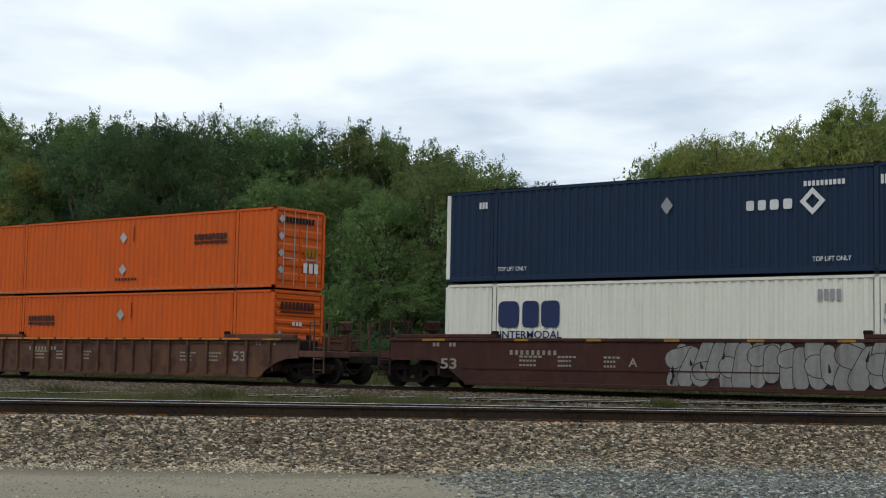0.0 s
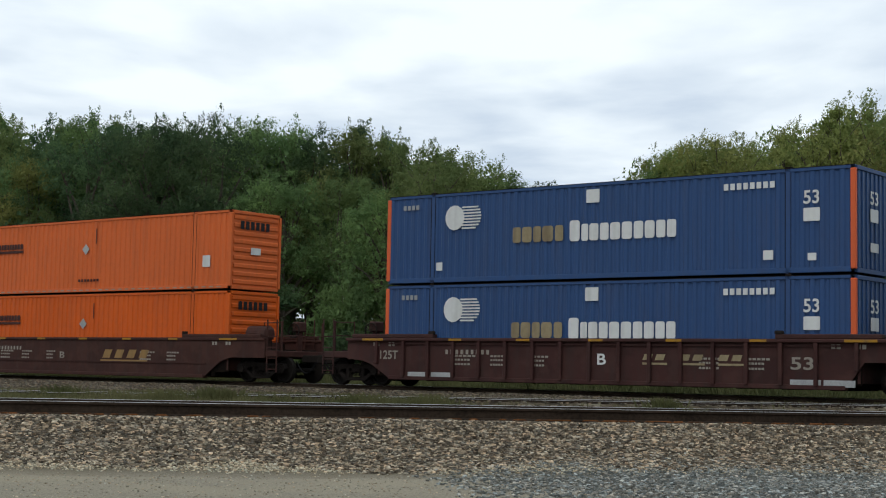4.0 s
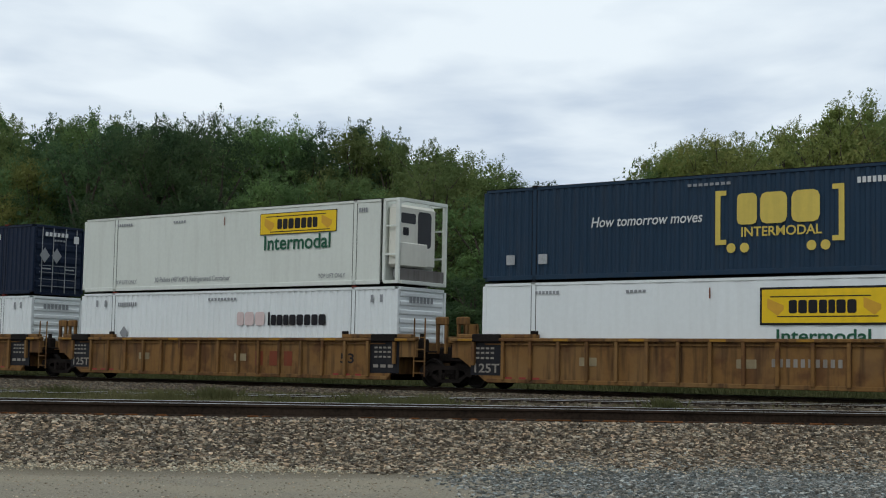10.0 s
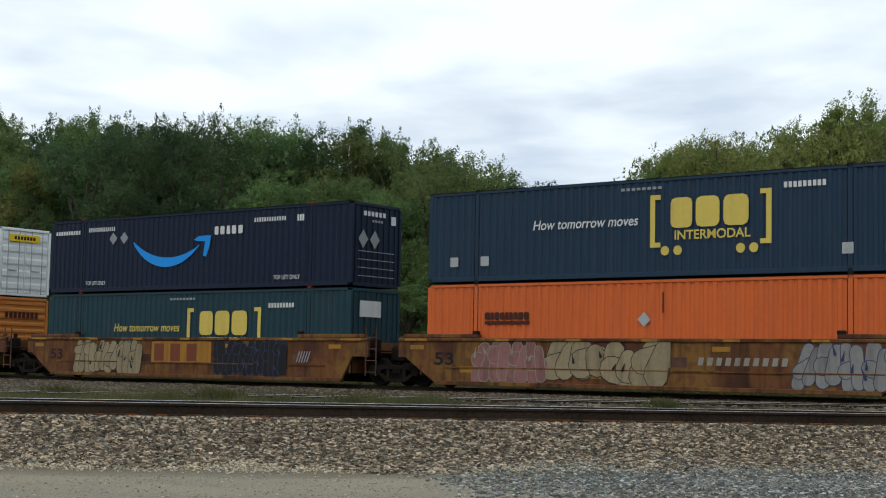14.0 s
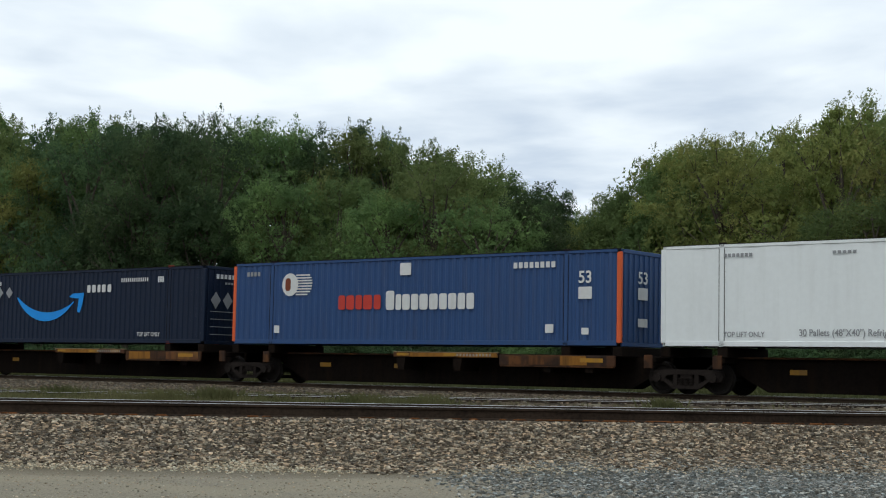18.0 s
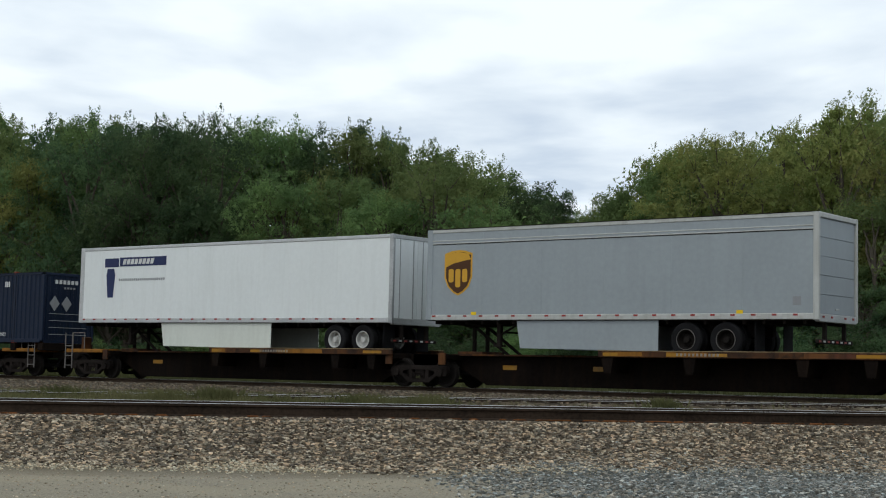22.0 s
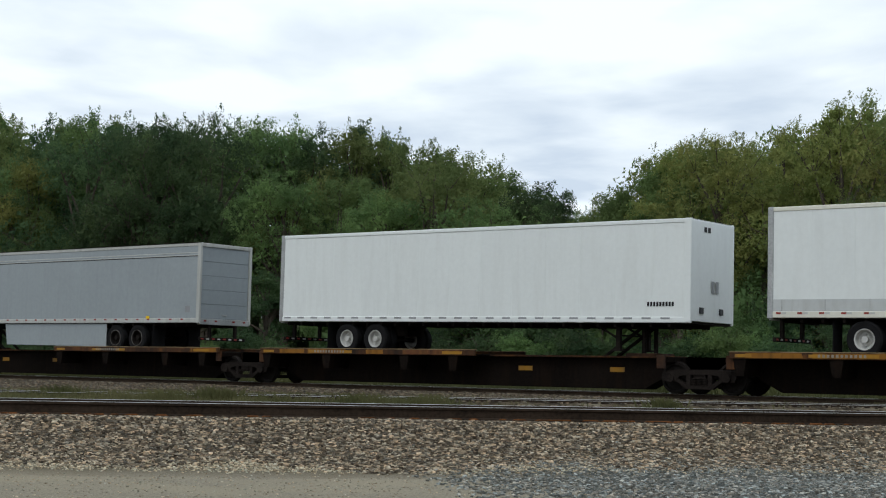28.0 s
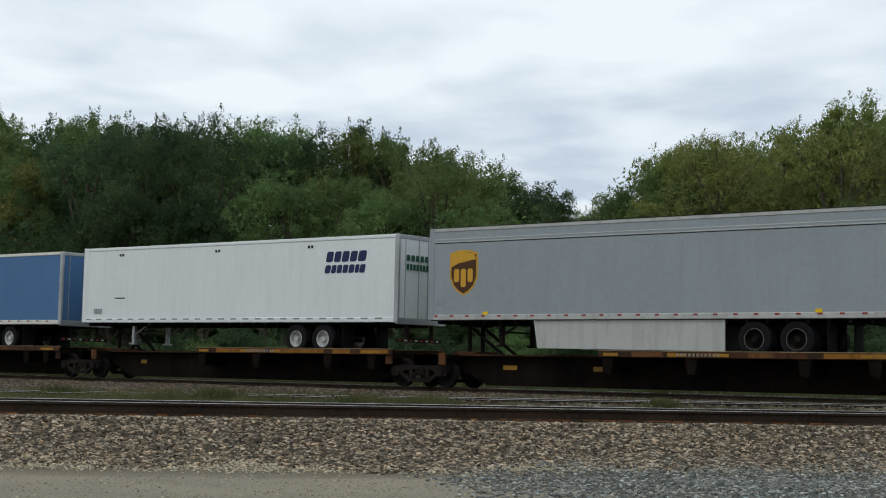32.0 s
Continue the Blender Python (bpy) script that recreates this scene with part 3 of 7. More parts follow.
def strip_spot(rng):
    while True:
        a, w = rng.uniform(-6, 5.2), rng.uniform(24.3, 27.7)
        if noise.noise(Vector((a * 0.8, w * 1.3, 7.0))) + 0.5 * noise.noise(Vector((a * 2.6, w * 3, 2.0))) > rng.uniform(-0.1, 0.5):
            p = AX * a + AW * w
            return p.x, p.y, ground_z(a, w)


def back_spot(rng):
    x, y = rng.uniform(-75, -10), 41.5 + 9 * rng.random()
    p = Vector((x, y, 0))
    return x, y, ground_z(p.dot(AX), p.dot(AW))


build_grass("yard_grass", "thin dry green grass between the tracks", 14000, yard_spot, 0.03, 0.14, 6)
build_grass("strip_grass", "taller green grass strip beside the second track", 6500, strip_spot, 0.05, 0.17, 9)
WEED_SPOTS = [(RIGHT * ((px - 784) / 2642 * d) + FORE * d, r) for px, d, r in ((700, 24.5, 0.5), (745, 24.2, 0.45), (650, 25.0, 0.4), (770, 25.5, 0.3), (1222, 24.0, 0.25), (395, 27.0, 0.4), (300, 26.0, 0.35), (1180, 26.5, 0.3), (120, 28.0, 0.4))]


def weed_spot(rng):
    p, r = WEED_SPOTS[rng.integers(len(WEED_SPOTS))]
    x, y = p.x + rng.normal(0, r * 0.5), p.y + rng.normal(0, r * 0.5)
    q = Vector((x, y, 0))
    return x, y, ground_z(q.dot(AX), q.dot(AW))


build_grass("weed_tufts", "taller olive weeds in tufts beside the near track", 3600, weed_spot, 0.08, 0.27, 14)
build_grass("verge_grass", "rough grass on the verge behind the train", 14000, back_spot, 0.15, 0.6, 7)


# ---- trees and bushes ----
def crown_lobes(rng, height, radius, kind):
    lobes = []
    if kind == "spire":
        for k in range(16):
            t = k / 15
            r = radius * (1 - t) ** 0.7 * 0.8 + 0.3
            a = rng.uniform(0, 6.28)
            lobes.append(((math.cos(a) * r * 0.5, math.sin(a) * r * 0.5, height * (0.2 + 0.74 * t)), r * 0.7, 0.9))
    elif kind == "bush":
        for k in range(9):
            a, d = rng.uniform(0, 6.28), radius * rng.uniform(0.1, 0.75)
            lobes.append(((math.cos(a) * d, math.sin(a) * d, height * rng.uniform(0.2, 0.72)), radius * rng.uniform(0.32, 0.52), 0.8))
    else:
        for k in range(19 if kind == "round" else 26):
            a = rng.uniform(0, 6.28)
            t = rng.random() ** 0.8
            z = height * (0.18 + 0.68 * t)
            env = radius * math.sqrt(max(0.05, 1 - ((t - 0.38) / 0.72) ** 2))
            d = env * rng.uniform(0.3, 0.8)
            lobes.append(((math.cos(a) * d, math.sin(a) * d, z), radius * rng.uniform(0.26, 0.42), 0.85))
        lobes.append(((0, 0, height * 0.86), radius * 0.34, 0.9))
    return lobes


def crown_geo(seed, height, radius, kind):
    """Leafy clumps on uneven lobes: each clump a knot of loose leaves over the dense inner foliage, and upright leafy shoots above the outline."""
    rng = np.random.default_rng(seed)
    lobes = crown_lobes(rng, height, radius, kind)
    per, m = {"bush": (9, 50), "spire": (8, 70), "round": (10, 100), "oak": (11, 100), "dense": (2, 60)}[kind]
    centre, size, core = [], [], []
    for c, r, flat in lobes:
        d = rng.normal(size=(per * 3, 3))
        d /= np.linalg.norm(d, axis=1)[:, None]
        d = d[d[:, 2] > -0.5][:per]
        rad = r * rng.uniform(0.72, 1.06, len(d))
        centre.append(np.array(c) + d * rad[:, None] * np.array([1, 1, flat]))
        size.append(rng.uniform(0.24, 0.50, len(d)) * (0.75 if kind in ("bush", "spire") else 1.0))
        fill = 260 if kind == "dense" else 110
        inner = rng.normal(size=(fill, 3))
        inner /= np.linalg.norm(inner, axis=1)[:, None]
        core.append(np.array(c) + inner * rng.uniform(0.25, 0.88, (fill, 1)) * r * np.array([1, 1, flat]))
    centre, size = np.concatenate(centre), np.concatenate(size)
    keep = centre[:, 2] > 0.25
    centre, size = centre[keep], size[keep]
    n = len(centre)
    d = rng.normal(size=(n, m, 3))
    d[..., 2] += 0.3
    d /= np.linalg.norm(d, axis=2)[..., None]
    pos = centre[:, None, :] + d * rng.uniform(0.35, 1.25, (n, m, 1)) * (size[:, None] * np.array([1, 1, 0.75]))[:, None, :]
    nor = d * 0.9 + rng.normal(0, 0.28, (n, m, 3)) + np.array([0, 0, 0.4])
    core = np.concatenate(core)
    pos, nor = [core, pos.reshape(-1, 3)], [rng.normal(size=core.shape), nor.reshape(-1, 3)]
    # upright shoots that stand out of the outline
    for k in range({"bush": 14, "spire": 50, "round": 52, "oak": 30, "dense": 6}[kind]):
        c, r, flat = lobes[rng.integers(len(lobes))]
        e = rng.normal(size=3)
        e[2] = abs(e[2]) + 0.6
        e /= np.linalg.norm(e)
        p0 = np.array(c) + e * r * 0.95
        way = e * 0.35 + np.array([0, 0, 0.8]) + rng.normal(0, 0.16, 3)
        ln = rng.uniform(0.12, 0.50) * (1.0 if kind != "bush" else 0.6)
        q = int(70 * ln) + 10
        s = rng.random(q)
        pos.append(p0 + way * (s * ln)[:, None] + rng.normal(0, 1, (q, 3)) * (0.13 * (1.12 - s))[:, None])
        nor.append(rng.normal(0, 1, (q, 3)))
    pos, nor = np.concatenate(pos), np.concatenate(nor)
    nor /= np.linalg.norm(nor, axis=1)[:, None] + 1e-9
    ref = rng.normal(size=nor.shape)
    t1 = np.cross(nor, ref)
    t1 /= np.linalg.norm(t1, axis=1)[:, None] + 1e-9
    t2 = np.cross(nor, t1)
    s = rng.uniform(0.032, 0.062, (len(pos), 1))
    s[:len(core)] = rng.uniform(0.09, 0.17, (len(core), 1))
    leaf = np.stack([pos - t1 * s, pos + t1 * s * 0.7 - t2 * s * 0.6, pos + t1 * s * 0.7 + t2 * s * 0.6 + nor * s * 0.3], 1)
    g = Geo()
    g.v = leaf.reshape(-1, 3).tolist()
    g.f = np.arange(len(leaf) * 3).reshape(-1, 3).tolist()
    return g, lobes


def trunk_geo(seed, height, lobes, thick):
    rng = random.Random(seed)
    g = Geo()
    p = Vector((0, 0, -0.3))
    spine = []
    for k in range(6):
        q = Vector((rng.uniform(-0.15, 0.15) * k * 0.4, rng.uniform(-0.15, 0.15) * k * 0.4, height * 0.8 * (k + 1) / 6))
        g.rod(p, q, thick * (1 - 0.14 * k), 7, thick * (1 - 0.14 * (k + 1)))
        spine.append(q)
        p = q
    for c, r, _ in lobes:
        c = Vector(c)
        root = min(spine, key=lambda s: abs(s.z - c.z * 0.6))
        mid = (root + c) / 2 + Vector((rng.uniform(-0.2, 0.2), rng.uniform(-0.2, 0.2), 0.15))
        g.rod(root, mid, thick * 0.38, 5, thick * 0.26)
        g.rod(mid, c, thick * 0.26, 4, thick * 0.08)
        for _ in range(3):
            tip = c + Vector((rng.uniform(-1, 1), rng.uniform(-1, 1), rng.uniform(-0.2, 1))) * r * 0.8
            g.rod(c.lerp(mid, 0.2), tip, thick * 0.09, 3, 0.008)
    return g


MODELS = []
for i, (kind, h, r) in enumerate((("round", 10, 3.4), ("round", 10, 3.0), ("round", 10, 3.9), ("round", 10, 2.6),
                                  ("spire", 10, 2.6), ("spire", 10, 2.2), ("bush", 3, 1.9), ("bush", 3, 2.3), ("bush", 3, 1.6), ("oak", 10, 4.4), ("oak", 10, 4.0), ("dense", 10, 4.6))):
    crown, lobes = crown_geo(50 + i, h, r, kind)
    trunk = trunk_geo(90 + i, h, lobes, 0.24 if kind != "bush" else 0.05)
    MODELS.append((kind, h, r, crown, mesh_of("trunk", trunk, BARK)))
CROWNS = {}
TREE_WORDS = {LEAF_DARK.name: "dark green", LEAF_GREEN.name: "mid green", LEAF_YELLOW.name: "yellowing green", LEAF_OLIVE.name: "olive green", LEAF_BLUE.name: "dusky blue-green"}


def grow(px, top, depth, model, leaf, rng):
    """A tree whose tip shows over column px at height top, depth metres ahead."""
    kind, h, r, crown, trunk = MODELS[model]
    key = (model, leaf.name)
    if key not in CROWNS:
        CROWNS[key] = mesh_of("crown", crown, leaf)
    p = RIGHT * ((px - 784) / 2642 * depth) + FORE * depth
    z = ground_z(p.dot(AX), p.dot(AW))
    tip = EYE.z + (657.3 + 0.0198 * (px - 784) - top) / 2642 * depth
    sz = max(0.12, (tip - z) / h)
    sxy = sz * 0.35 + (0.65 if kind != "bush" else 0.6) * (1.0 if sz < 1.5 else 1.15)
    if kind == "bush":
        t = thing("bush", TREE_WORDS[leaf.name] + " leafy bush at the foot of the trees", "bush", "bushes beside the railway")
    else:
        t = thing("tree", TREE_WORDS[leaf.name] + (" pointed tree" if kind == "spire" else " broadleaf tree") + " in the wood behind the tracks", "tree", "trees behind the railway")
    part("trunk", trunk, BARK, t, "grey-brown trunk with limbs")
    part("crown", CROWNS[key], leaf, t, "crown of small leaves")
    for o in t.children:
        o.scale = (sxy, sxy, sz)
    t.matrix_world = Matrix.Translation((p.x, p.y, z)) @ Matrix.Rotation(rng.uniform(0, 6.28), 4, "Z")


SKYLINE = ((-160, 215), (0, 207), (60, 210), (100, 200), (150, 192), (230, 203), (290, 203), (330, 212), (400, 206), (455, 208),
           (520, 222), (560, 230), (600, 240), (640, 210), (680, 226), (715, 236), (770, 256), (800, 282), (860, 293), (920, 306),
           (965, 322), (985, 350), (1010, 366), (1060, 352), (1100, 332), (1148, 322), (1160, 268), (1200, 246), (1290, 232),
           (1350, 250), (1390, 235), (1440, 195), (1480, 178), (1540, 180), (1700, 170))


def skyline(px):
    return float(np.interp(px, [a for a, _ in SKYLINE], [b for _, b in SKYLINE]))


def build_wood():
    rng = random.Random(11)

    def leaf_at(px, low=False):
        if low:
            # Mostly dark leaves low down: the wood's shade is put into their colour.
            return rng.choice((LEAF_GREEN, LEAF_DARK, LEAF_DARK))
        if px > 1120:
            return rng.choice((LEAF_YELLOW, LEAF_YELLOW, LEAF_GREEN))
        if 70 < px < 430:
            return rng.choice((LEAF_DARK, LEAF_DARK, LEAF_GREEN))
        return rng.choice((LEAF_GREEN, LEAF_OLIVE, LEAF_GREEN, LEAF_OLIVE, LEAF_DARK))
    edge = lambda px: 90 - 27 * px / 1568
    # tips that stand out of the skyline
    for px, top, back, model, leaf in ((-25, 160, 14, 4, LEAF_GREEN), (640, 204, 16, 5, LEAF_BLUE), (676, 222, 15, 5, LEAF_BLUE), (715, 232, 14, 5, LEAF_GREEN),
                                       (548, 224, 15, 5, LEAF_BLUE), (520, 215, 14, 5, LEAF_GREEN), (765, 250, 13, 5, LEAF_GREEN),
                                       (455, 202, 14, 5, LEAF_GREEN), (150, 187, 15, 4, LEAF_GREEN), (100, 200, 15, 5, LEAF_GREEN),
                                       (190, 192, 15, 5, LEAF_GREEN), (5, 200, 15, 4, LEAF_GREEN), (285, 200, 10, 2, LEAF_DARK),
                                       (1480, 166, 4, 4, LEAF_YELLOW), (1535, 170, 6, 4, LEAF_YELLOW), (1215, 240, 5, 1, LEAF_YELLOW),
                                       (1390, 214, 7, 4, LEAF_YELLOW), (1172, 262, 4, 3, LEAF_GREEN),
                                       (1090, 326, 8, 3, LEAF_GREEN), (1060, 345, 10, 3, LEAF_YELLOW), (960, 322, 10, 3, LEAF_DARK)):
        grow(px, top + (2 if px in (640, 1480) else 6), edge(px) + back, model, leaf, rng)
    # the broad dark oaks and the trees that stand out before the wood
    for px, top, back, model, leaf in ((150, 214, 4, 9, LEAF_DARK), (262, 206, 3, 9, LEAF_DARK), (365, 214, 4, 10, LEAF_DARK), (225, 330, 1, 10, LEAF_DARK),
                                       (48, 262, 5, 1, LEAF_YELLOW), (-40, 270, 4, 10, LEAF_GREEN), (505, 300, 3, 2, LEAF_GREEN), (600, 292, 4, 1, LEAF_GREEN),
                                       (765, 262, 3, 9, LEAF_OLIVE), (690, 330, 1, 2, LEAF_GREEN), (870, 345, 1, 10, LEAF_GREEN), (930, 318, 4, 0, LEAF_DARK),
                                       (1172, 272, 5, 4, LEAF_GREEN), (1112, 326, 4, 5, LEAF_GREEN), (1285, 220, 3, 9, LEAF_YELLOW), (1350, 300, 2, 2, LEAF_YELLOW), (1490, 172, 3, 9, LEAF_YELLOW),
                                       (1545, 330, -2, 2, LEAF_GREEN), (1470, 350, -1, 1, LEAF_GREEN), (1610, 210, 2, 10, LEAF_YELLOW)):
        grow(px, top, edge(px) + back, model, leaf, rng)
    px = -130
    while px < 1720:
        ok = not 965 < px < 1050
        if ok:
            grow(px, skyline(px) + rng.uniform(-20, -5), edge(px) + rng.uniform(9, 14), rng.choice((0, 1, 2, 3)), leaf_at(px), rng)
        else:
            grow(px, skyline(px) + rng.uniform(4, 20), edge(px) + 16, 3, LEAF_GREEN, rng)
        px += rng.uniform(56, 78)
    # the dense wood farther back
    px = -140
    while px < 1720:
        if not 950 < px < 1070:
            grow(px, skyline(px) + rng.uniform(14, 30), edge(px) + rng.uniform(17, 21), 11, rng.choice((LEAF_OLIVE, LEAF_GREEN)), rng)
        px += rng.uniform(75, 100)
    for px in (985, 1030):
        grow(px, 388, edge(px) + 19, 11, LEAF_GREEN, rng)
    px = -140
    while px < 1720:
        low = skyline(px) + rng.uniform(60, 130)
        grow(px, max(low, 330 if px < 900 else 300), edge(px) + rng.uniform(2, 6), rng.choice((0, 1, 2, 3)), leaf_at(px), rng)
        px += rng.uniform(140, 180)
    px = -140
    while px < 1720:
        grow(px, rng.uniform(430, 500), edge(px) - rng.uniform(3, 6), rng.choice((1, 3, 6, 7)), leaf_at(px, True), rng)
        px += rng.uniform(105, 150)
    px = -150
    while px < 1720:
        # Three in four bushes dark-leaved, to colour in the shade below the trees.
        grow(px, rng.uniform(560, 606), edge(px) - rng.uniform(7, 10), rng.choice((6, 7, 8)), rng.choice((LEAF_GREEN, LEAF_DARK, LEAF_DARK, LEAF_DARK)), rng)
        px += rng.uniform(44, 66)
    px = -150
    while px < 1720:
        # All dark leaves: stands for the shaded inside of the wood.
        grow(px, rng.uniform(520, 575), edge(px) + rng.uniform(6, 9), rng.choice((6, 7, 8)), LEAF_DARK, rng)
        px += rng.uniform(75, 100)


build_wood()


# ---- drifting cloud layer ----
def build_clouds():
    m = bpy.data.materials.new("drifting_cloud")
    m.use_nodes = True
    n, l = m.node_tree.nodes, m.node_tree.links
    n.clear()
    out = n.new("ShaderNodeOutputMaterial")
    tc = n.new("ShaderNodeTexCoord")
    mp = n.new("ShaderNodeMapping")
    mp.inputs["Rotation"].default_value = (0, 0, -YAW)
    l.new(tc.outputs["Object"], mp.inputs["Vector"])
    wide = n.new("ShaderNodeMapping")
    wide.inputs["Scale"].default_value = (1.0, 0.62, 1.0)
    l.new(mp.outputs["Vector"], wide.inputs["Vector"])
    t = n.new("ShaderNodeTexNoise")
    t.inputs["Scale"].default_value, t.inputs["Detail"].default_value, t.inputs["Roughness"].default_value = 0.0048, 6.0, 0.45
    t.inputs["Distortion"].default_value = 0.15
    l.new(wide.outputs["Vector"], t.inputs["Vector"])
    r = n.new("ShaderNodeValToRGB")
    r.color_ramp.elements[0].position, r.color_ramp.elements[0].color = 0.34, (0.72, 0.81, 0.96, 1)
    r.color_ramp.elements[1].position, r.color_ramp.elements[1].color = 0.66, (1.15, 1.20, 1.26, 1)
    sep = n.new("ShaderNodeSeparateXYZ")
    l.new(mp.outputs["Vector"], sep.inputs["Vector"])
    far = n.new("ShaderNodeMapRange")
    far.inputs["From Min"].default_value, far.inputs["From Max"].default_value = 1250, 2300
    far.inputs["To Min"].default_value, far.inputs["To Max"].default_value = 0.17, -0.03
    l.new(sep.outputs["Y"], far.inputs["Value"])
    both = n.new("ShaderNodeMath")
    both.operation = "ADD"
    l.new(t.outputs["Fac"], both.inputs[0])
    l.new(far.outputs["Result"], both.inputs[1])
    side = n.new("ShaderNodeMapRange")
    side.inputs["From Min"].default_value, side.inputs["From Max"].default_value = -500, 600
    side.inputs["To Min"].default_value, side.inputs["To Max"].default_value = 0.03, -0.07
    l.new(sep.outputs["X"], side.inputs["Value"])
    total = n.new("ShaderNodeMath")
    total.operation = "ADD"
    l.new(both.outputs[0], total.inputs[0])
    l.new(side.outputs["Result"], total.inputs[1])
    l.new(total.outputs[0], r.inputs["Fac"])
    e = n.new("ShaderNodeEmission")
    l.new(r.outputs["Color"], e.inputs["Color"])
    tr = n.new("ShaderNodeBsdfTransparent")
    mx = n.new("ShaderNodeMixShader")
    mx.inputs["Fac"].default_value = 0.9
    l.new(tr.outputs["BSDF"], mx.inputs[1])
    l.new(e.outputs["Emission"], mx.inputs[2])
    l.new(mx.outputs["Shader"], out.inputs["Surface"])
    g = Geo()
    pts = [RIGHT * u + FORE * w + Vector((0, 0, 330)) for u, w in ((-2600, 700), (2600, 700), (2600, 4200), (-2600, 4200))]
    g.add([tuple(p) for p in pts], [(3, 2, 1, 0)])
    return tagged(new("cloud_layer", mesh_of("cloud_layer", g, m)), "pale grey-white overcast cloud layer over the wood", "sky", kind="structure")


CLOUDS = build_clouds()


# ---- the train: lettering and marks ----
TEXTS = {}


def text_mesh(words, mat, lean=0.0):
    k = (words, mat.name, lean)
    if k not in TEXTS:
        cu = bpy.data.curves.new("lettering", "FONT")
        cu.body = words
        cu.shear = lean
        cu.offset = 0.012 if len(words) > 12 else 0.018
        cu.materials.append(mat)
        ob = new("lettering", cu)
        bpy.context.view_layer.update()
        me = bpy.data.meshes.new_from_object(ob.evaluated_get(bpy.context.evaluated_depsgraph_get()))
        bpy.data.objects.remove(ob)
        me.name = "lettering"
        xs = [v.co.x for v in me.vertices]
        zs = [v.co.y for v in me.vertices]
        TEXTS[k] = me, min(xs), max(xs), min(zs), max(zs)
    return TEXTS[k]


def write(parent, words, x0, x1, z0, z1, mat, y=-0.008, end=None, slant=0.0):
    """Lettering that fills x0..x1 by z0..z1 on the near side, or, with end = x of the end wall, y from x0 to x1 on that wall."""
    me, a, b, c, d = text_mesh(words, mat, slant)
    ob = new("lettering", me)
    ob.parent = parent
    if words == "TOP LIFT ONLY":
        x1, z1 = x1 - 0.06, z1 - 0.05
    sx, sz = (x1 - x0) / (b - a), (z1 - z0) / (d - c)
    if end is None:
        ob.matrix_basis = Matrix(((sx, 0, 0, x0 - a * sx), (0, 0, -1, y), (0, sz, 0, z0 - c * sz), (0, 0, 0, 1)))
    else:
        ob.matrix_basis = Matrix(((0, 0, 1, end), (sx, 0, 0, x0 - a * sx), (0, sz, 0, z0 - c * sz), (0, 0, 0, 1)))
    return tagged(ob, "painted lettering")


def rounded(x0, x1, z0, z1, r, n=3):
    r = min(r, (x1 - x0) * 0.48, (z1 - z0) * 0.48)
    pts = []
    for cx, cz, a0 in ((x1 - r, z0 + r, -90), (x1 - r, z1 - r, 0), (x0 + r, z1 - r, 90), (x0 + r, z0 + r, 180)):
        for k in range(n + 1):
            a = radians(a0 + 90 * k / n)
            pts.append((cx + r * math.cos(a), cz + r * math.sin(a)))
    return pts


def sign(parent, name, poly, mat, label="", y=-0.006, thick=0.003, end=None):
    g = Geo()
    if end is None:
        g.prism(poly, y - thick, y)
    else:
        g.prism(poly, -thick, 0)
        g.v = [(end - yy, x, z) for x, yy, z in g.v]
    return part(name, g, mat, parent, label)


def bars(parent, x0, x1, z0, z1, n, mat, label="", y=-0.007, end=None, slant=0.0, gap=0.3, r=0.0, uneven=0.0, name="marking"):
    """A word or number as a row of plain bars of its size and colour."""
    rng = random.Random(int(abs(x0 * 97 + z0 * 31 + n) * 10))
    pieces = []
    step = (x1 - x0) / n
    if n == 1:
        uneven = 0.0
    for k in range(n):
        a, b = x0 + k * step, x0 + (k + 1 - gap) * step
        top = z1 - uneven * rng.random() * (z1 - z0)
        poly = rounded(a, b, z0, top, r, 2) if r else [(a, z0), (b, z0), (b, top), (a, top)]
        poly = [(x + slant * (z - z0), z) for x, z in poly]
        if not pieces or z1 - z0 >= 0.3:
            pieces.append(Geo())
        pieces[-1].prism(poly, y - 0.003, y)
    for g in pieces:
        if end is not None:
            g.v = [(end - (yy - y), x, z) for x, yy, z in g.v]
        ob = part(name, g, mat, parent, label)
        if n > 1 and len(pieces) == 1:
            tagged(ob, label, kind="stuff")


def blocks(parent, x0, x1, z0, z1, n, mat, label, y=-0.007, slant=0.0, gap=0.14, name="logo_shape"):
    """A brand name as a row of plain rounded blocks, one for each character, a little uneven in width."""
    rng = random.Random(n * 7 + int(x0 * 10))
    widths = [rng.uniform(0.8, 1.2) for _ in range(n)]
    unit = (x1 - x0) / sum(widths)
    x = x0
    for wd in widths:
        a, b = x, x + wd * unit * (1 - gap)
        g = Geo().prism([(px + slant * (pz - z0), pz) for px, pz in rounded(a, b, z0, z1, min(b - a, z1 - z0) * 0.22, 2)], y - 0.003, y)
        part(name, g, mat, parent, label)
        x += wd * unit


def arc_band(cx, cz, r, a0, a1, w0, w1, n=18):
    """A crescent-like band along an arc, w0 wide at its start and w1 at its middle."""
    out, inn = [], []
    for k in range(n + 1):
        t = k / n
        a = radians(a0 + (a1 - a0) * t)
        w = w0 + (w1 - w0) * math.sin(math.pi * min(1, t * 1.05)) ** 0.8
        out.append((cx + (r + w / 2) * math.cos(a), cz + (r + w / 2) * math.sin(a)))
        inn.append((cx + (r - w / 2) * math.cos(a), cz + (r - w / 2) * math.sin(a)))
    return out + inn[::-1]


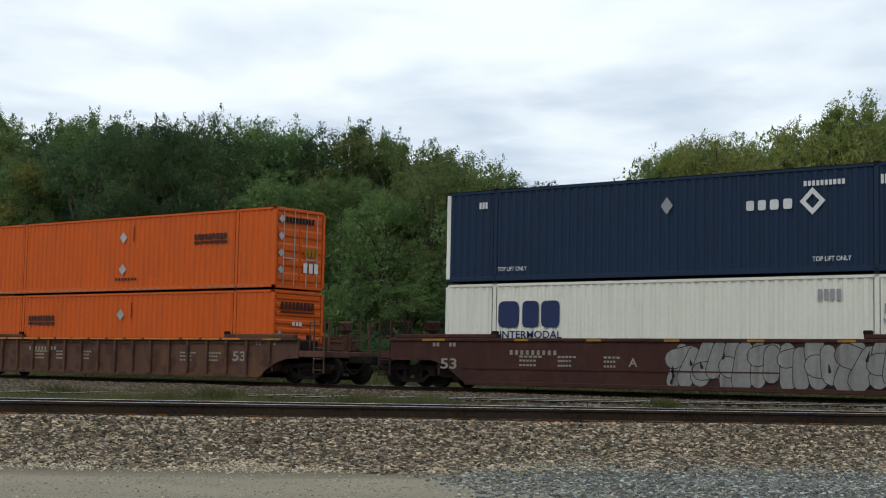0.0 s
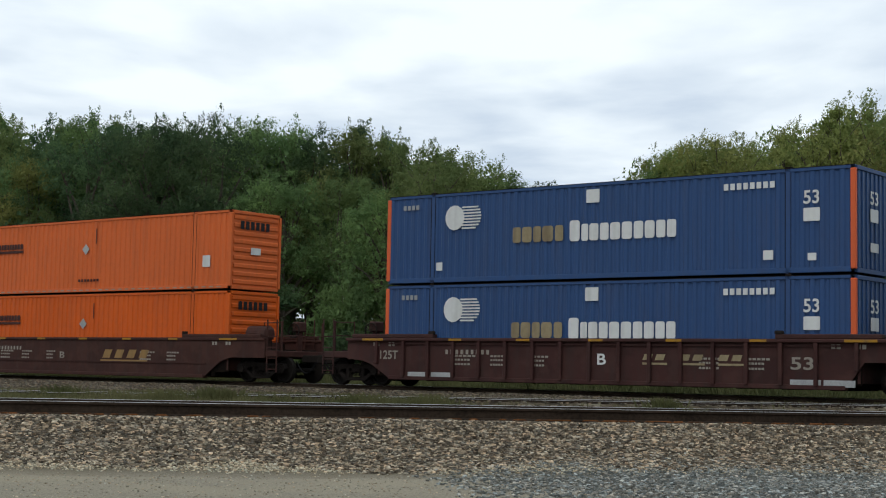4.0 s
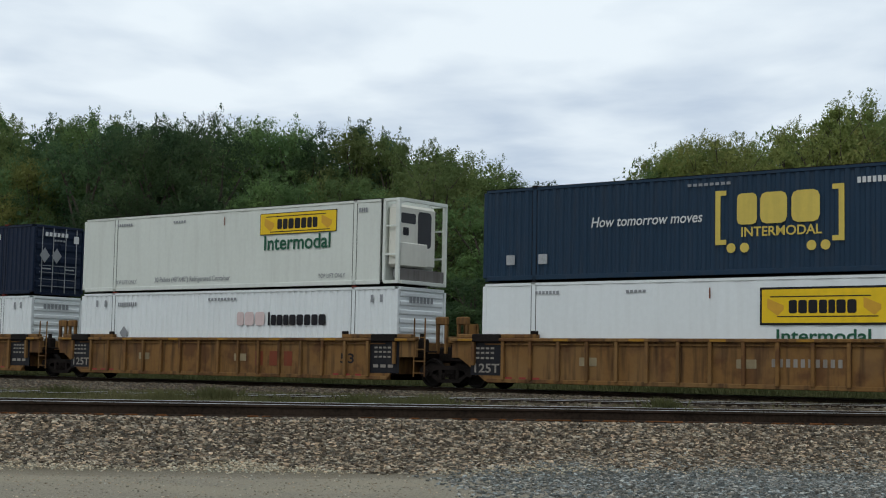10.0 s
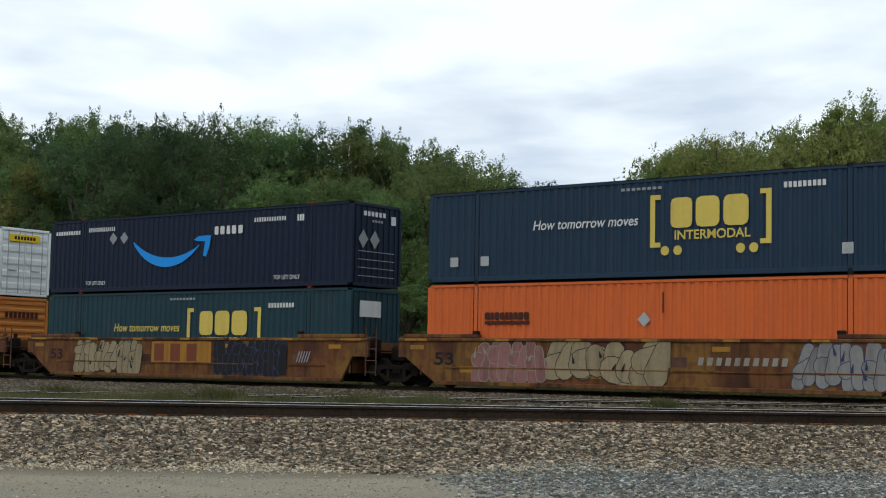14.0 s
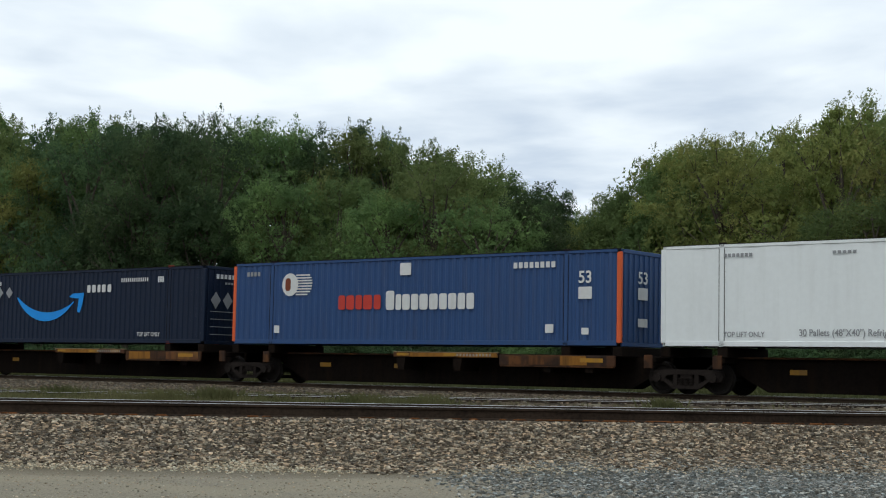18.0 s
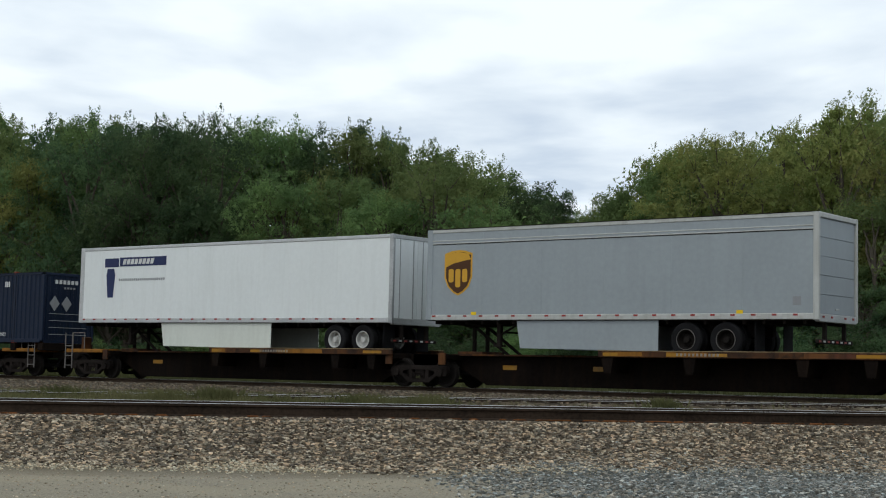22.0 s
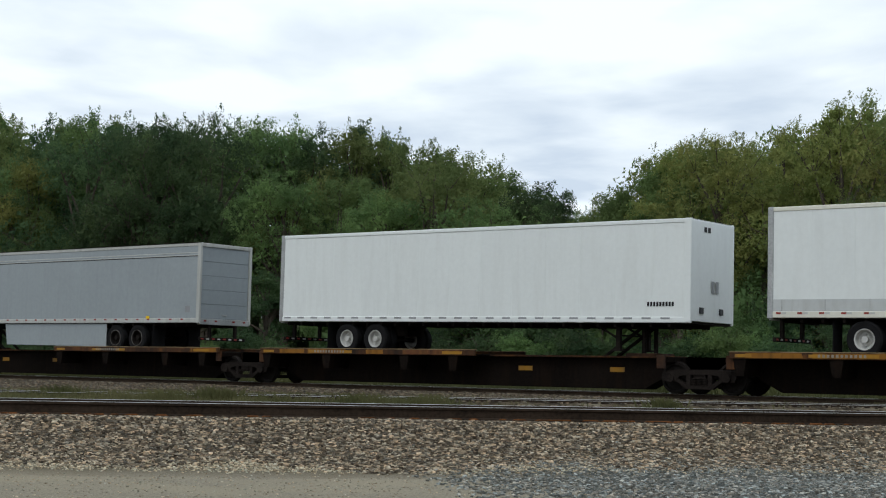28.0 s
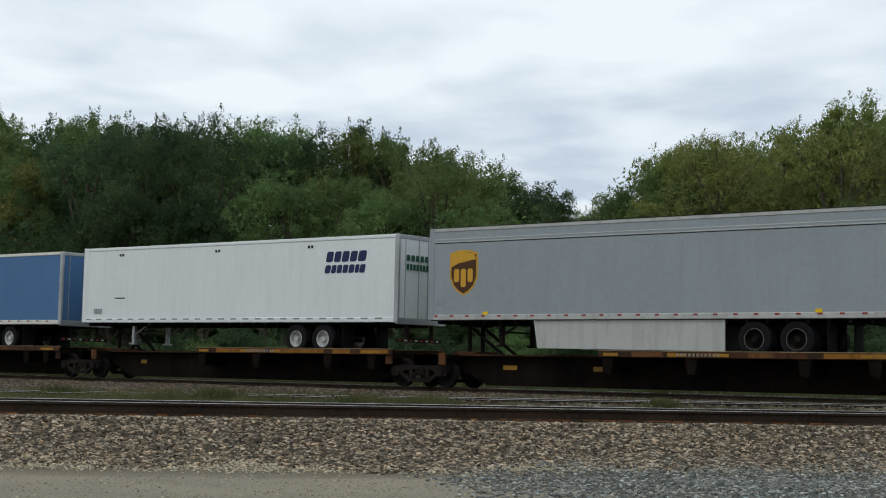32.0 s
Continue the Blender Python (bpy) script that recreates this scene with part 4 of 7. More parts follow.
# ---- freight containers ----
LONG, HIGH = 16.154, 2.88
BAY = 0.66          # depth of the open frame round a cooling machine


def corrugated(x0, x1, z0, z1, y, inward, pitch=0.28, depth=0.036):
    g = Geo()
    xs = []
    n = max(1, round((x1 - x0) / pitch))
    p = (x1 - x0) / n
    for k in range(n):
        a = x0 + k * p
        xs += [(a, 0), (a + 0.36 * p, 0), (a + 0.5 * p, 1), (a + 0.86 * p, 1)]
    xs.append((x1, 0))
    v = []
    for x, d in xs:
        yy = y + inward * depth * d
        v += [(x, yy, z0), (x, yy, z1)]
    f = [(2 * i, 2 * i + 2, 2 * i + 3, 2 * i + 1) for i in range(len(xs) - 1)]
    if inward < 0:
        f = [tuple(reversed(q)) for q in f]
    # an inner skin closes the wall
    g.add(v, f)
    g.box(x0, x1, y + inward * 0.045 if inward > 0 else y - 0.06, y + 0.06 if inward > 0 else y - 0.045, z0, z1)
    return g


def end_ribs(name, parent, body, y0, y1, z0, z1, x, out, n=9, label=""):
    """An end wall or door leaf with pressed horizontal ribs."""
    wall = part(name, kept((name, round(y0, 2), round(x, 2), out), lambda: Geo().box(min(x, x - out * 0.05), max(x, x - out * 0.05), y0, y1, z0, z1), body), body, parent, label)
    h = (z1 - z0) / n

    def rib():
        g = Geo().prism([(0, 0.2 * h), (0.035, 0.35 * h), (0.035, 0.7 * h), (0, 0.85 * h)], y0 + 0.05, y1 - 0.05)
        g.v = [(out * (a + 0.001), yy, zz) for a, yy, zz in g.v]
        if out < 0:
            g.f = [tuple(reversed(q)) for q in g.f]
        return g
    for k in range(n):
        part("rib", kept(("rib", round(y0, 2), round(y1, 2), out, n), rib, body), body, wall, at=(x, 0, z0 + k * h))
    return wall


def container(left, z0, label, body, post=None, right_end="ribs", smooth=False, unit=None, length=LONG, group="containers on the train", castings=STEEL_DARK):
    """A 53-foot container. right_end: ribs, doors or plain; unit: the end with a cooling machine, right or left."""
    c = thing("freight_container", label, "container", group)
    post = post or body
    castings = CAST_RED if body in (MIDNIGHT, WHITE, TEAL) and not smooth else castings
    b0 = BAY if unit == "left" else 0.0
    b1 = length - (BAY if unit == "right" else 0.0)
    pitch, depth = (1.22, 0.014) if smooth else (0.28, 0.036)
    cuts = [b0 + 0.16, 1.93 + (length - LONG) / 2, length - 1.93 - (length - LONG) / 2, b1 - 0.16]
    key = (smooth, unit, round(length, 2))
    for y, way in ((0.015, 1), (WIDE - 0.015, -1)):
        def side():
            g = Geo()
            for a, b in ((cuts[0], cuts[1] - 0.07), (cuts[1] + 0.07, cuts[2] - 0.07), (cuts[2] + 0.07, cuts[3])):
                h = corrugated(a, b, 0.17, HIGH - 0.1, y, way, pitch, depth)
                g.add(h.v, h.f)
            return g
        part("side_panel", kept(("side_panel", way, *key), side, body), body, c)
    part("roof", kept(("roof", *key), lambda: Geo().box(b0 + 0.05, b1 - 0.05, 0.05, WIDE - 0.05, HIGH - 0.045, HIGH - 0.012, 0.01), body), body, c)
    part("underframe", kept(("underframe", *key), lambda: Geo().box(b0 + 0.1, b1 - 0.1, 0.06, WIDE - 0.06, 0.05, 0.16), STEEL_DARK), STEEL_DARK, c, "dark steel underframe")
    rail_low = kept(("bottom_rail", *key), lambda: Geo().box(b0 + 0.15, b1 - 0.15, -0.03, 0.03, 0.02, 0.17, 0.012), body)
    rail_top = kept(("top_rail", *key), lambda: Geo().box(b0 + 0.15, b1 - 0.15, -0.03, 0.03, HIGH - 0.11, HIGH - 0.012, 0.012), body)
    cpost = kept(("corner_post", key[0]), lambda: Geo().box(-0.08, 0.08, -0.055, 0.055, 0.1, HIGH - 0.1, 0.02), post)
    lpost = kept(("lift_post",), lambda: Geo().box(-0.07, 0.07, -0.03, 0.03, 0.0, HIGH, 0.012), body)
    seam = kept(("post_seam",), lambda: Geo().box(-0.007, 0.007, -0.024, 0.024, 0.17, HIGH - 0.12), STEEL_DARK)
    edge = kept(("roof_edge", *key), lambda: Geo().box(b0 + 0.02, b1 - 0.02, -0.036, 0.036, HIGH - 0.016, HIGH - 0.002), STEEL_DARK)
    cast = kept(("corner_casting",), lambda: Geo().box(-0.09, 0.09, -0.08, 0.08, -0.06, 0.06, 0.012), castings)
    for y in (0.03, WIDE - 0.03):
        part("bottom_rail", rail_low, body, c, at=(0, y, 0))
        part("top_rail", rail_top, body, c, at=(0, y, 0))
        part("roof_edge", edge, STEEL_DARK, c, "thin dark strip along the roof edge", at=(0, y, 0))
        s = 0.025 if y < 1 else -0.025
        for x in (0.08, length - 0.08):
            part("corner_post", cpost, post, c, at=(x, y + s, 0))
        for x in (cuts[1], cuts[2]):
            part("lift_post", lpost, body, c, at=(x, y, 0))
            for dx in (-0.085, 0.085):
                part("post_seam", seam, STEEL_DARK, c, at=(x + dx, y, 0))
            for z in (0.055, HIGH - 0.02):
                part("corner_casting", cast, castings, c, at=(x, y + s * 2, z))
    for x, out, which in ((0.0, -1, "left"), (length, 1, "right")):
        inner = x - out * (BAY if unit == which else 0.0)
        style = right_end if which == "right" else ("ribs" if right_end == "doors" else "doors")
        if unit == which:
            style = "plain"
        a, b = 0.12, WIDE - 0.12
        if style == "ribs" and body in (PETROL, TEAL, MIDNIGHT, NAVY, BLUE):
            wall = part("end_wall", kept(("end_wall", out), lambda: Geo().box(min(-out * 0.1, -out * 0.05), max(-out * 0.1, -out * 0.05), a, b, 0.12, HIGH - 0.12), body), body, c, at=(x, 0, 0))
            up = kept(("upright_rib", out), lambda: Geo().box(min(-out * 0.055, -out * 0.015), max(-out * 0.055, -out * 0.015), -0.07, 0.07, 0.14, HIGH - 0.14, 0.015), body)
            for k in range(8):
                part("rib", up, body, wall, at=(0, a + 0.15 + k * (b - a - 0.3) / 7, 0))
        elif style == "ribs":
            end_ribs("end_wall", c, body, a, b, 0.12, HIGH - 0.12, x - out * 0.05, out)
        elif style == "plain":
            part("end_wall", Geo().box(min(inner, inner - out * 0.06), max(inner, inner - out * 0.06), 0.05, WIDE - 0.05, 0.1, HIGH - 0.06, 0.01), body, c)
        else:
            for k in (0, 1):
                y0 = 0.13 + k * 1.175
                d = end_ribs("door", c, body, y0, y0 + 1.155, 0.14, HIGH - 0.14, x - out * 0.06, out, 5, "container door leaf")
                for yy in (y0 + 0.3, y0 + 0.85):
                    part("lock_rod", Geo().rod((x - out * 0.005, yy, 0.1), (x - out * 0.005, yy, HIGH - 0.1), 0.017, 6), GALVANISED, d, "galvanised lock rod")
                part("handle", Geo().box(x - 0.02, x + 0.02, y0 + 0.3, y0 + 0.75, 1.05, 1.10, 0.008), GALVANISED, d)
        if style != "plain":
            for z in (0.07, HIGH - 0.07):
                part("end_beam", Geo().box(min(x - out * 0.1, x), max(x - out * 0.1, x), 0.12, WIDE - 0.12, z - 0.06, z + 0.055, 0.01), body, c)
    if unit:
        x, out = (length, 1) if unit == "right" else (0.0, -1)
        inner = x - out * BAY
        lo, hi = min(x, inner), max(x, inner)
        for y in (0.06, WIDE - 0.06):
            for z in (0.09, HIGH - 0.07):
                part("frame_rail", Geo().box(lo, hi, y - 0.05, y + 0.05, z - 0.05, z + 0.05, 0.01), body, c)
            for z in (1.0, 1.95):
                part("frame_step", Geo().box(lo, hi, y - 0.025, y + 0.025, z - 0.03, z + 0.03, 0.006), body, c)
            part("frame_post", Geo().box(inner - 0.06, inner + 0.06, y - 0.05, y + 0.05, 0.1, HIGH - 0.05, 0.015), body, c)
        for z in (0.09, HIGH - 0.07):
            part("frame_beam", Geo().box(x - 0.06, x + 0.06, 0.1, WIDE - 0.1, z - 0.06, z + 0.06, 0.01), body, c)
        if unit == "right":
            m = part("cooling_unit", Geo().box(lo + 0.02, hi - 0.14, 0.15, WIDE - 0.42, 0.60, HIGH - 0.2, 0.1), WHITE if body is not PALE else CREAM, c, "white cooling machine with dark grilles")
            f = hi - 0.14
            part("cowl", Geo().box(f - 0.1, f + 0.07, 0.17, 1.62, 0.62, 1.42, 0.06), WHITE if body is not PALE else CREAM, m, "bulging lower cowl")
            part("bottom_guard", Geo().box(hi - 0.1, hi - 0.04, 0.12, WIDE - 0.12, 0.15, 0.54, 0.015), WORN_GREY if body is PALE else SCUFF_GREY, c, "scuffed grey guard plate below the machine")
            if "green and" in label:
                q = [(0.35, 2.6), (0.62, 1.95), (1.2, 1.75), (1.8, 1.85), (2.15, 2.6)]
                sign(m, "grille", [(a, b) for a, b in reversed(q)][::-1], DARK_PLASTIC, "dark condenser grille", end=f + 0.006)
                sign(m, "control_panel", [(0.75, 0.95), (1.2, 0.95), (1.2, 1.55), (0.75, 1.55)], DARK_PLASTIC, end=f + 0.006)
            else:
                sign(m, "grille", rounded(1.14, 1.86, 1.30, 2.5, 0.14), DARK_PLASTIC, "dark condenser grille", end=f + 0.006)
                sign(m, "vent", rounded(0.26, 1.02, 2.06, 2.40, 0.05), DARK_PLASTIC, end=f + 0.006)
                sign(m, "control_panel", rounded(0.36, 0.66, 1.66, 1.92, 0.03), LETTER_BLACK, end=f + 0.006)
            part("fuel_tank", Geo().box(lo + 0.1, hi - 0.2, 0.3, WIDE - 0.35, 0.2, 0.58, 0.08), GALVANISED, c, "grey fuel tank under the machine")
        else:
            part("cooling_unit", Geo().box(lo + 0.16, hi - 0.02, 0.35, WIDE - 0.35, 0.5, HIGH - 0.3, 0.1), DARK_PLASTIC, c, "dark cooling machine in its frame")
    RIDERS.append((c, left, TRAIN_Y, z0, 0.0))
    return c


RIDERS = []          # every thing that rides by: object, its left end at the start, y, z, tilt
LOW, UPPER, SINGLE = 0.40, 3.325, 1.335


def small_marks(c, light, tare=True, lift=True):
    if lift:
        write(c, "TOP LIFT ONLY", 2.1, 3.55, 0.34, 0.52, light)
        write(c, "TOP LIFT ONLY", 12.6, 14.05, 0.34, 0.52, light)
    if tare:
        bars(c, 14.35, 14.75, 2.45, 2.6, 4, light)
        bars(c, 1.3, 1.75, 2.45, 2.6, 4, light)


def orange_marks(c, dark, x0=2.3, x1=4.0, z=1.82, diamonds=((8.0, 1.72),)):
    blocks(c, x0, x1, z, z + 0.22, 9, dark, "dark brand name as plain shapes")
    bars(c, x0, x1, z - 0.15, z - 0.05, 1, dark, gap=0.0)
    bars(c, 8.6, 8.65, 1.9, 2.5, 1, dark, gap=0)
    bars(c, 7.6, 8.9, 0.42, 0.52, 7, dark)
    for x, zz in diamonds:
        sign(c, "placard", [(x, zz - 0.22), (x + 0.22, zz), (x, zz + 0.22), (x - 0.22, zz)], GALVANISED, "grey diamond placard")


def seam_dashes(c):
    bars(c, 0.3, LONG - 0.3, 0.07, 0.11, 40, STENCIL, "pale dashes on the bottom rail", y=-0.004, gap=0.45, uneven=0.0)


def orange_door(c, light=LETTER_WHITE):
    bars(c, 0.5, 2.0, 2.35, 2.55, 9, LETTER_BLACK, end=LONG + 0.012, gap=0.2)
    for k in range(4):
        sign(c, "placard", [(0.3, 0.5 + k * 0.6), (0.45, 0.65 + k * 0.6), (0.3, 0.8 + k * 0.6), (0.15, 0.65 + k * 0.6)], GALVANISED, "grey diamond placard", end=LONG + 0.012)
    bars(c, 1.45, 2.3, 0.6, 0.95, 3, light, end=LONG + 0.012)
    bars(c, 1.5, 2.25, 1.2, 1.5, 4, TAPE_YELLOW, end=LONG + 0.012)


def blocks_end(c):
    """The blank end of an orange container: a dark name as bars, a data plate and one grey placard."""
    bars(c, 0.35, 2.1, 2.18, 2.46, 9, DARK_MAROON, "dark brand name as bars", end=LONG + 0.012, gap=0.2)
    bars(c, 0.35, 2.1, 2.06, 2.12, 1, DARK_MAROON, end=LONG + 0.012, gap=0)
    bars(c, 0.95, 1.5, 1.62, 1.76, 3, LETTER_WHITE, end=LONG + 0.012)
    sign(c, "placard", [(0.32, 0.95), (0.54, 1.2), (0.32, 1.45), (0.10, 1.2)], GALVANISED, "grey diamond placard", end=LONG + 0.012)


def ring_marks(c, dx=0.0):
    blocks(c, 10.5 + dx, 12.0 + dx, 1.77, 2.05, 4, LETTER_WHITE, "white brand name as plain blocks", gap=0.34)
    d = Geo()
    cx, cz = 12.45 + dx, 1.95
    o, i = 0.37, 0.2
    for a in range(4):
        p, q = radians(90 * a), radians(90 * a + 90)
        d.prism([(cx + i * math.cos(p), cz + i * math.sin(p)), (cx + o * math.cos(p), cz + o * math.sin(p)),
                 (cx + o * math.cos(q), cz + o * math.sin(q)), (cx + i * math.cos(q), cz + i * math.sin(q))], -0.010, -0.007)
    part("logo_shape", d, LETTER_WHITE, c, "white diamond ring emblem")
    bars(c, 12.2 + dx, 13.4 + dx, 2.36, 2.5, 10, LETTER_WHITE)
    write(c, "TOP LIFT ONLY", 2.05, 3.2, 0.32, 0.5, LETTER_WHITE)
    write(c, "TOP LIFT ONLY", 12.45 + dx, 13.6 + dx, 0.32, 0.5, LETTER_WHITE)
    bars(c, 14.35, 14.7, 2.3, 2.55, 3, LETTER_WHITE)
    bars(c, 1.3, 1.65, 2.3, 2.5, 3, LETTER_WHITE)
    sign(c, "placard", [(8.0, 1.8), (8.2, 2.05), (8.0, 2.3), (7.8, 2.05)], LETTER_GREY, "grey diamond placard")
    bars(c, 0.6, 1.3, 1.78, 1.96, 4, LETTER_WHITE, end=LONG + 0.012)
    bars(c, 1.95, 2.05, 0.9, 2.3, 1, GALVANISED, end=LONG + 0.012, gap=0.2)


def stripe_marks(c, red=False):
    disc = Geo()
    for k in range(8):
        z = 1.70 + k * 0.095
        half = math.sqrt(max(0.02, 0.42 ** 2 - (z - 2.07) ** 2))
        disc.prism([(3.1, z), (3.45 + half, z), (3.45 + half, z + 0.05), (3.1, z + 0.05)], -0.010, -0.007)
    part("logo_shape", disc, LETTER_WHITE, c, "striped half-round white emblem")
    sign(c, "emblem_disc", [(2.82 + 0.38 * math.cos(radians(a)), 2.07 + 0.4 * math.sin(radians(a))) for a in range(0, 360, 24)], LETTER_WHITE, y=-0.011)
    if red:
        sign(c, "emblem_mark", rounded(2.6, 2.85, 1.85, 2.3, 0.1), RUST_RED, y=-0.0145)
    blocks(c, 5.09, 7.0, 1.18, 1.66, 5, LETTER_RED if red else GRAFFITI_CREAM, "brand name as plain blocks")
    blocks(c, 7.18, 7.6, 1.15, 1.78, 1, LETTER_WHITE, "white brand name as plain blocks")
    blocks(c, 7.6, 10.85, 1.15, 1.66, 9, LETTER_WHITE, "white brand name as plain blocks")
    sign(c, "label_plate", rounded(7.76, 8.22, 2.28, 2.68, 0.02), LETTER_WHITE)
    bars(c, 12.3, 13.9, 2.38, 2.56, 8, LETTER_WHITE)
    write(c, "53", 14.68, 15.13, 1.88, 2.25, LETTER_WHITE)
    sign(c, "label_plate", rounded(14.68, 15.15, 1.41, 1.77, 0.02), LETTER_WHITE)
    sign(c, "label_plate", rounded(14.8, 15.05, 0.35, 0.55, 0.02), LETTER_WHITE)
    sign(c, "label_plate", rounded(13.5, 13.8, 0.4, 0.66, 0.02), LETTER_WHITE)
    sign(c, "label_plate", rounded(2.1, 2.35, 0.4, 0.66, 0.02), LETTER_WHITE)
    bars(c, 0.7, 1.4, 2.4, 2.55, 4, LETTER_GREY)
    write(c, "53", 0.95, 1.5, 1.88, 2.25, LETTER_WHITE, end=LONG + 0.012)
    sign(c, "label_plate", rounded(0.95, 1.5, 1.41, 1.77, 0.02), LETTER_WHITE, end=LONG + 0.012)
    bars(c, 0.95, 1.5, 0.6, 0.85, 1, LETTER_WHITE, end=LONG + 0.012, gap=0)


def board_marks(c, x0=9.6, bordered=True, pallets=True):
    """A yellow name board, and the green word under it."""
    x1 = x0 + 3.65
    z0, z1 = (1.54, 2.57) if bordered else (1.86, 2.62)
    m, zm = 0.06 if bordered else 0.025, (z0 + z1) / 2
    board = sign(c, "name_board", rounded(x0, x1, z0, z1, 0.02), LETTER_BLACK, "yellow name board with a black border")
    sign(board, "board_face", rounded(x0 + m, x1 - m, z0 + m, z1 - m, 0.02), SIGN_YELLOW, y=-0.0095)
    blocks(board, x0 + 0.85, x1 - 0.85, zm - 0.2, zm + 0.16, 7, LETTER_BLACK, "black brand name as plain shapes", y=-0.013)
    for a, b in ((x0 + 0.22, x0 + 0.7), (x1 - 0.7, x1 - 0.22)):
        sign(board, "scroll", [(a, zm - 0.05), (a + 0.3, zm - 0.26), (b, zm - 0.1), (b, zm + 0.02), (a, zm + 0.22)], SHIELD_GOLD, y=-0.013)
    bars(board, x0 + 0.3, x1 - 0.5, zm + 0.24, zm + 0.27, 1, LETTER_BLACK, y=-0.013, gap=0)
    bars(board, x0 + 0.5, x1 - 0.3, zm - 0.3, zm - 0.27, 1, LETTER_BLACK, y=-0.013, gap=0)
    if bordered:
        write(c, "Intermodal", x0 + 0.49, x1 - 0.5, 1.07, 1.43, LETTER_GREEN)
    else:
        write(c, "Intermodal", x0 + 0.22, x1 - 0.27, 1.31, 1.83, LETTER_GREEN)
    write(c, "TOP LIFT ONLY", 2.0, 3.3, 0.28, 0.48, LETTER_GREY)
    write(c, "TOP LIFT ONLY", 12.6, 13.9, 0.28, 0.48, LETTER_GREY)
    if pallets:
        write(c, "30 Pallets (48\"X40\") Refrigerated Container", 4.25, 8.3, 0.25, 0.5, LETTER_GREY)
    bars(c, 2.0, 2.9, 2.5, 2.6, 7, LETTER_GREY)
    bars(c, 5.2, 5.9, 2.5, 2.58, 5, LETTER_GREY)
    bars(c, 14.4, 14.8, 2.45, 2.6, 4, LETTER_GREY)
    bars(c, 7.9, 7.94, 2.3, 2.6, 1, RUST_RED, gap=0)


def stroke_marks(c):
    """A long blue upward-curved stroke with an arrow head, white bars for the word."""
    sign(c, "logo_shape", arc_band(6.97, 3.80, 2.75, 225, 308, 0.05, 0.36), SKY_BLUE, "sky-blue curved stroke")
    sign(c, "arrow_head", [(8.90, 1.24), (9.06, 1.2), (9.22, 1.55), (9.3, 1.98), (8.62, 1.96), (8.38, 1.83), (8.55, 1.79), (8.98, 1.76)], SKY_BLUE, y=-0.011)
    blocks(c, 9.47, 11.03, 1.98, 2.28, 5, LETTER_WHITE, "white word as plain rounded shapes", gap=0.34)
    for x in (3.82, 4.46):
        sign(c, "placard", [(x, 1.82), (x + 0.23, 2.06), (x, 2.3), (x - 0.23, 2.06)], LETTER_GREY, "grey diamond placard")
    bars(c, 2.35, 3.95, 2.36, 2.52, 13, LETTER_WHITE, gap=0.45)
    bars(c, 11.5, 13.1, 2.35, 2.5, 13, LETTER_WHITE, gap=0.45)
    bars(c, 13.6, 13.95, 2.3, 2.52, 3, LETTER_WHITE)
    bars(c, 0.3, 1.85, 2.3, 2.45, 10, LETTER_WHITE)
    write(c, "TOP LIFT ONLY", 2.25, 3.5, 0.28, 0.48, LETTER_WHITE)
    write(c, "TOP LIFT ONLY", 12.5, 13.85, 0.28, 0.48, LETTER_WHITE)
    e = LONG + 0.012
    bars(c, 0.55, 1.75, 2.42, 2.58, 6, LETTER_WHITE, end=e)
    bars(c, 1.0, 1.6, 2.22, 2.3, 4, LETTER_GREY, end=e)
    for y in (0.55, 1.15):
        sign(c, "placard", [(y, 1.3), (y + 0.25, 1.62), (y, 1.94), (y - 0.25, 1.62)], LETTER_GREY, "grey diamond placard", end=e)
    for k in range(4):
        bars(c, 0.3, 2.2, 0.35 + k * 0.28, 0.375 + k * 0.28, 1, LETTER_GREY, end=e, gap=0)
    bars(c, 2.0, 2.25, 2.2, 2.5, 1, LETTER_WHITE, end=e, gap=0)


